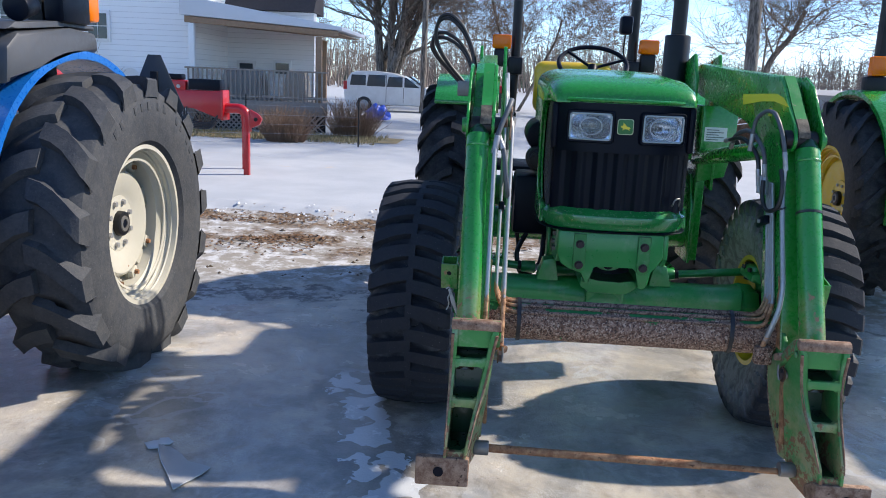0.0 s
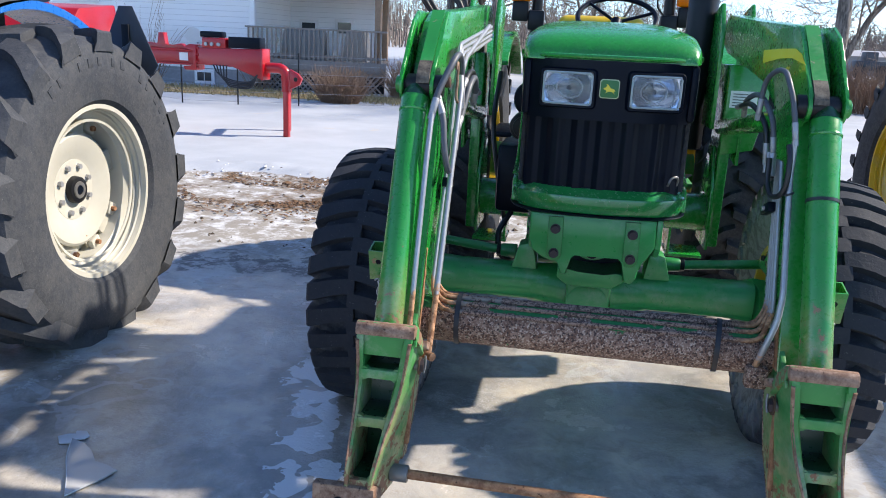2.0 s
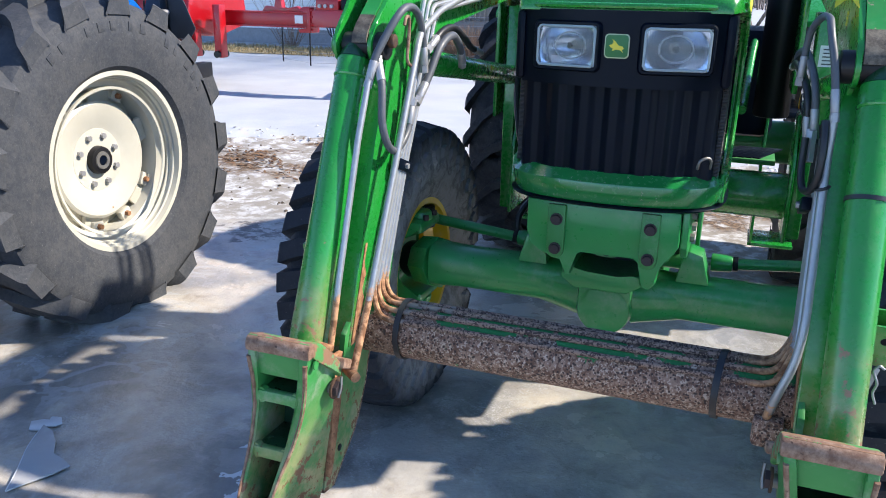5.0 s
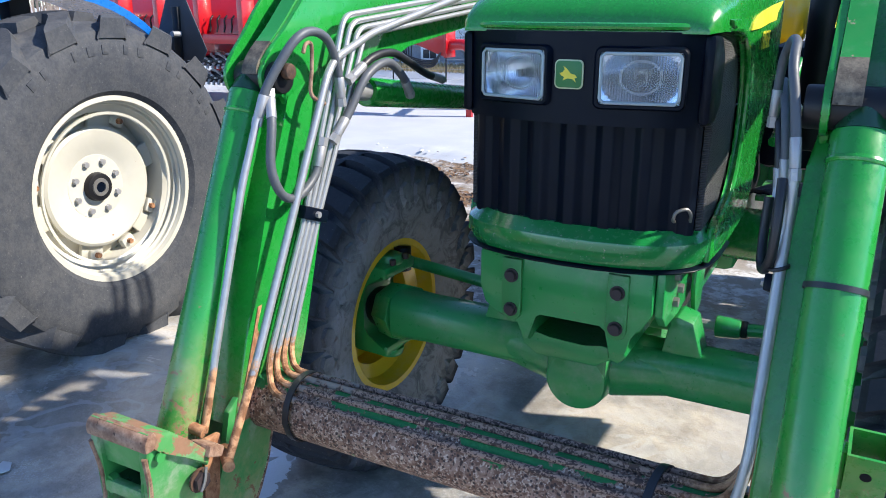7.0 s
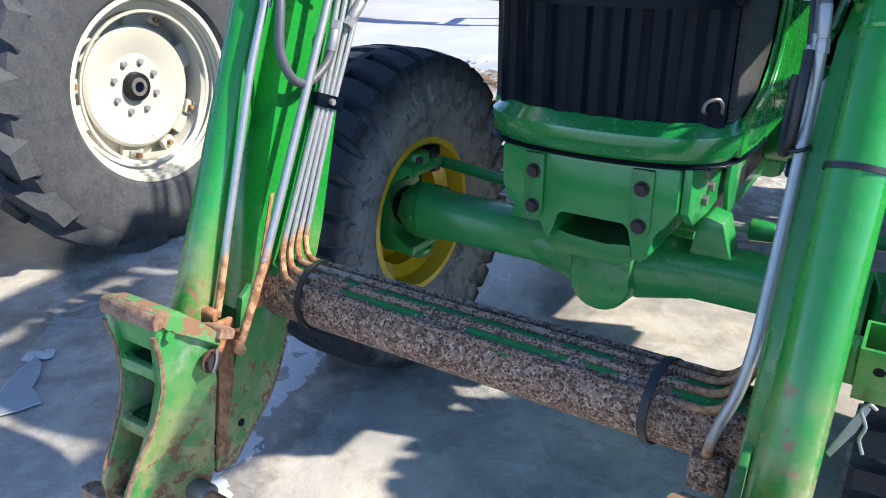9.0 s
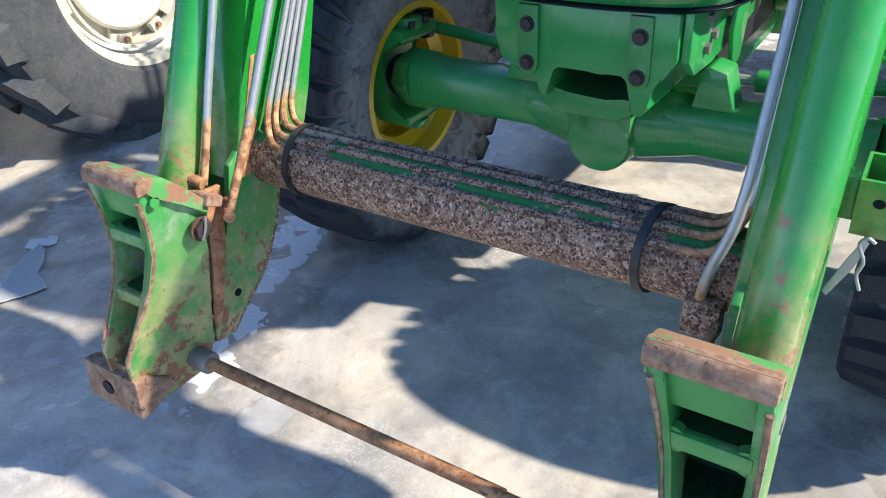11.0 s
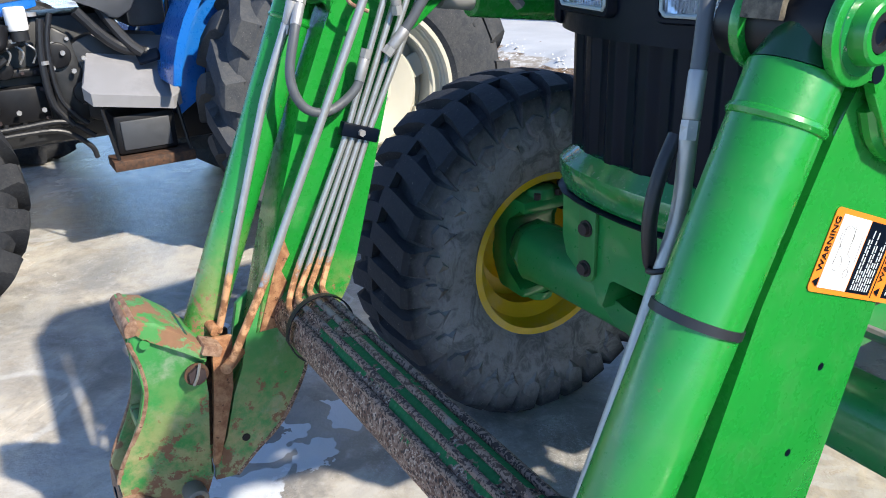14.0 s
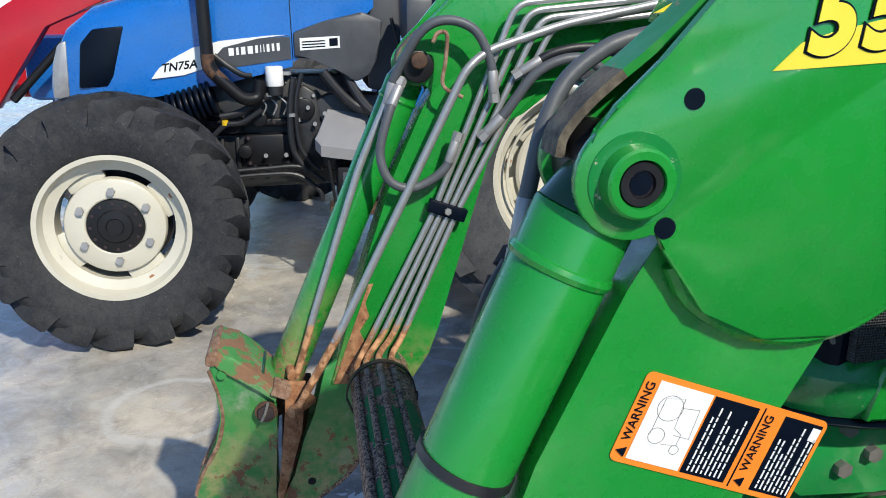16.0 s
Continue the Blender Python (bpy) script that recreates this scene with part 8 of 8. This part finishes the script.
part("front_window", extrude([(-4.42, 1.12), (-3.75, 1.12), (-4.32, 1.52), (-4.42, 1.54)], vy0 - 0.012, vy0 + 0.02, "y", 0.004), GLASS, van)
part("windscreen", extrude([(-4.25, 1.56), (-3.60, 1.14), (-3.57, 1.16), (-4.22, 1.60)], vy0 + 0.12, vy1 - 0.12, "y", 0.004), GLASS, van)
part("tail_lamp", box(-7.06, -6.90, vy0 - 0.012, vy0 + 0.1, 0.95, 1.3, 0.01), RED, van)
part("head_lamp", box(-2.95, -2.66, vy0 - 0.012, vy0 + 0.1, 0.78, 0.92, 0.01), ZINC, van)
part("door_line", box(-5.21, -5.19, vy0 - 0.006, vy0 + 0.01, 0.45, 1.6, 0), BLACK, van)
part("door_line", box(-4.46, -4.44, vy0 - 0.006, vy0 + 0.01, 0.45, 1.1, 0), BLACK, van)
for x in (-6.15, -3.35):
    for y, s in ((vy0 + 0.08, -1), (vy1 - 0.08, 1)):
        w = part("wheel", turned(rod((0, -0.10, 0), (0, 0.10, 0), 0.34, n=28, bevel=0.03), Matrix.Translation((x, y, 0.34))), TYRE, van)
        part("hubcap", turned(rod((0, -0.115, 0), (0, 0.115, 0), 0.2, n=20, bevel=0.01), Matrix.Translation((x, y, 0.34))), ZINC, w)
van.location = (-4.42, 34.8, 0.0)
TARP = plain("blue_tarp", (0.02, 0.10, 0.62), 0.4, scale=4, bump=0.6)
tarp_ob = thing("tarp_heap", (-3.6, 22, 0), "crumpled blue tarp over a heap", "tarp")
tarp_ob.location = (-4.05, 26.0, 0.05)
tb = bmesh.new()
bmesh.ops.create_icosphere(tb, subdivisions=4, radius=1)
for v in tb.verts:
    k = 1 + 0.22 * noise.noise(v.co * 2.2) + 0.10 * noise.noise(v.co * 6)
    v.co = Vector((-3.6 + v.co.x * 0.42 * k, 22.0 + v.co.y * 0.4 * k, max(v.co.z * k, -0.15) * 0.42 + 0.13))
part("tarp", tb, TARP, tarp_ob)
fence = thing("wire_fence", (-5, 14.6, 0), "thin wire garden fence on steel stakes", "fence")
stakes = [(-7.9, 14.9), (-6.9, 14.25), (-5.92, 14.52), (-4.9, 15.0), (-2.82, 15.7)]
for x, y in stakes:
    part("stake", rod((x, y, -0.05), (x, y, 1.05), 0.014, n=8), BLACK_STEEL, fence)
for (xa, ya), (xb, yb) in zip(stakes[:-1], stakes[1:]):
    for z in (0.12, 0.3, 0.48, 0.66, 0.84, 1.0):
        part("wire", rod((xa, ya, z), (xb, yb, z), 0.0025, n=4), ZINC, fence)
# far shed and machines on the horizon to one side
shed = thing("shed", (27, 75, 0), "low grey shed beyond the field", "shed")
part("wall", box(20, 34, 75, 81, 0, 1.7, 0), BLOCK, shed, "grey shed wall")
part("roof", extrude([(74.4, 1.68), (78, 2.2), (81.6, 1.68)], 19.6, 34.4, "x", 0), BLOCK, shed)
for x, y, c in ((15.2, 62, BLUE), (18.2, 64, BLUE), (21.5, 65, CHAR), (-1.0, 45, RED)):
    t_ = thing("parked_machine", (x, y, 0), "small farm machine far off on the snow", "machine", "far machines")
    part("body", join(box(x - 1.1, x + 1.1, y - 0.6, y + 0.6, 0.6, 1.35, 0.1), box(x - 0.5, x + 0.4, y - 0.55, y + 0.55, 1.3, 2.0, 0.08)), c, t_)
    for dx in (-0.75, 0.75):
        part("wheel", rod((x + dx, y - 0.75, 0.5), (x + dx, y - 0.5, 0.5), 0.5, n=20), TYRE, t_)
# lumps of snow along the edge of the field, and leaf litter before it
rnd = random.Random(19)
vs, fs, lv, lf = [], [], [], []
for k in range(500):
    x = rnd.uniform(-6.5, 3.5)
    y = 7.9 + 0.10 * x + rnd.gauss(0.05, 0.22)
    for _ in range(3):
        y -= snow_edge(x, y) - rnd.gauss(0.05, 0.12)
    r = rnd.uniform(0.005, 0.017) * (1 if rnd.random() < 0.9 else 1.5)
    b = len(vs)
    z = ground_height(x, y)
    for dx, dy, dz in ((1, 0, 0), (0, 1, 0), (-1, 0, 0), (0, -1, 0), (0.5, 0.5, 0.6), (-0.4, 0.3, 0.75), (0, -0.5, 0.65)):
        vs.append((x + dx * r * rnd.uniform(0.7, 1.3), y + dy * r * rnd.uniform(0.7, 1.3), z + dz * r - 0.004))
    fs += [(b, b + 1, b + 4), (b + 1, b + 5, b + 4), (b + 1, b + 2, b + 5), (b + 2, b + 3, b + 6), (b + 2, b + 6, b + 5), (b + 3, b, b + 6), (b, b + 4, b + 6), (b + 4, b + 5, b + 6)]
for k in range(4200):
    x, y = (rnd.gauss(-2.3, 0.55), rnd.gauss(7.05, 0.30)) if k % 4 else (rnd.uniform(-6.0, 1.5), rnd.gauss(6.8, 0.42))
    if noise.noise((x * 0.7, y * 1.2, 4.0)) < -0.05:
        continue
    r, a = rnd.uniform(0.010, 0.032), rnd.uniform(0, 6.28)
    z = ground_height(x, y) + 0.004
    b = len(lv)
    for q in range(4):
        rr = r * (1 if q % 2 == 0 else 0.5)
        lv.append((x + rr * math.cos(a + q * 1.571), y + rr * math.sin(a + q * 1.571), z + rnd.uniform(0, 0.018)))
    lf.append((b, b + 1, b + 2, b + 3))
for nm, a_, b_, mt, lab, cat in (("snow_lumps", vs, fs, SNOWY, "crumbled lumps of snow along the field's edge", "snow"), ("leaf_litter", lv, lf, weathered("brown_leaves", (0.16, 0.085, 0.04)), "matted brown leaves on bare earth", "leaves")):
    me = bpy.data.meshes.new(nm)
    me.from_pydata(a_, [], b_)
    me.polygons.foreach_set("use_smooth", [True] * len(b_))
    me.materials.append(mt)
    tagged(new(nm, me), lab, cat, kind="stuff")
# stones in the packed snow
rnd = random.Random(9)
vs, fs = [], []
for k in range(240):
    x, y = rnd.uniform(-4.0, 0.2), rnd.uniform(5.4, 7.9)
    r = rnd.uniform(0.005, 0.018) * (1 if rnd.random() < 0.85 else 1.8)
    b = len(vs)
    z = ground_height(x, y)
    for dx, dy, dz in ((1, 0, 0), (-1, 0, 0), (0, 1, 0), (0, -1, 0), (0, 0, 0.8), (0.3, 0.2, -0.4)):
        vs.append((x + dx * r * rnd.uniform(0.7, 1.3), y + dy * r * rnd.uniform(0.7, 1.3), z + dz * r))
    fs += [(b, b + 2, b + 4), (b + 2, b + 1, b + 4), (b + 1, b + 3, b + 4), (b + 3, b, b + 4)]
me = bpy.data.meshes.new("pebbles")
me.from_pydata(vs, [], fs)
me.materials.append(plain("dirt_clods", (0.09, 0.065, 0.045), 0.9))
tagged(new("pebbles", me), "dark clods of earth on the packed snow", "clods", kind="stuff")
# a thin plate of clear grey ice with a pale broken edge, and a scrap of white ice beside it
sheet = thing("ice_sheet", (-1.06, 2.55, 0), "thin broken plate of grey ice with a pale edge", "ice")
GREY_ICE = plain("grey_ice", (0.50, 0.51, 0.52), 0.14, scale=14, vary=0.30, bump=0.08)
PALE_ICE = plain("white_ice", (0.60, 0.63, 0.66), 0.4, scale=25, vary=0.25)
shape = [(-1.25, 2.72), (-1.19, 2.70), (-1.13, 2.655), (-1.085, 2.60), (-1.03, 2.588), (-0.985, 2.570), (-1.0, 2.52), (-1.03, 2.46), (-1.056, 2.40), (-1.12, 2.50), (-1.19, 2.60)]
part("sheet", poly_plate(shape, 0.005, Matrix.Translation((0, 0, 0.006))), GREY_ICE, sheet)
edge = [(-1.25, 2.718, 0.010), (-1.19, 2.60, 0.011), (-1.12, 2.50, 0.011), (-1.056, 2.40, 0.010)]
part("edge", tube(smooth_line(edge, 4), 0.0018, 6), PALE_ICE, sheet, "pale broken edge")
scrap = thing("ice_scrap", (-1.25, 2.73, 0), "small ragged scrap of white ice lying on the ground", "ice")
shape = [(-1.307, 2.721), (-1.28, 2.746), (-1.256, 2.75), (-1.269, 2.771), (-1.235, 2.78), (-1.201, 2.749), (-1.208, 2.726), (-1.235, 2.717), (-1.238, 2.689), (-1.271, 2.677)]
part("plate", poly_plate(shape, 0.004, Matrix.Translation((0, 0, 0.006))), PALE_ICE, scrap)
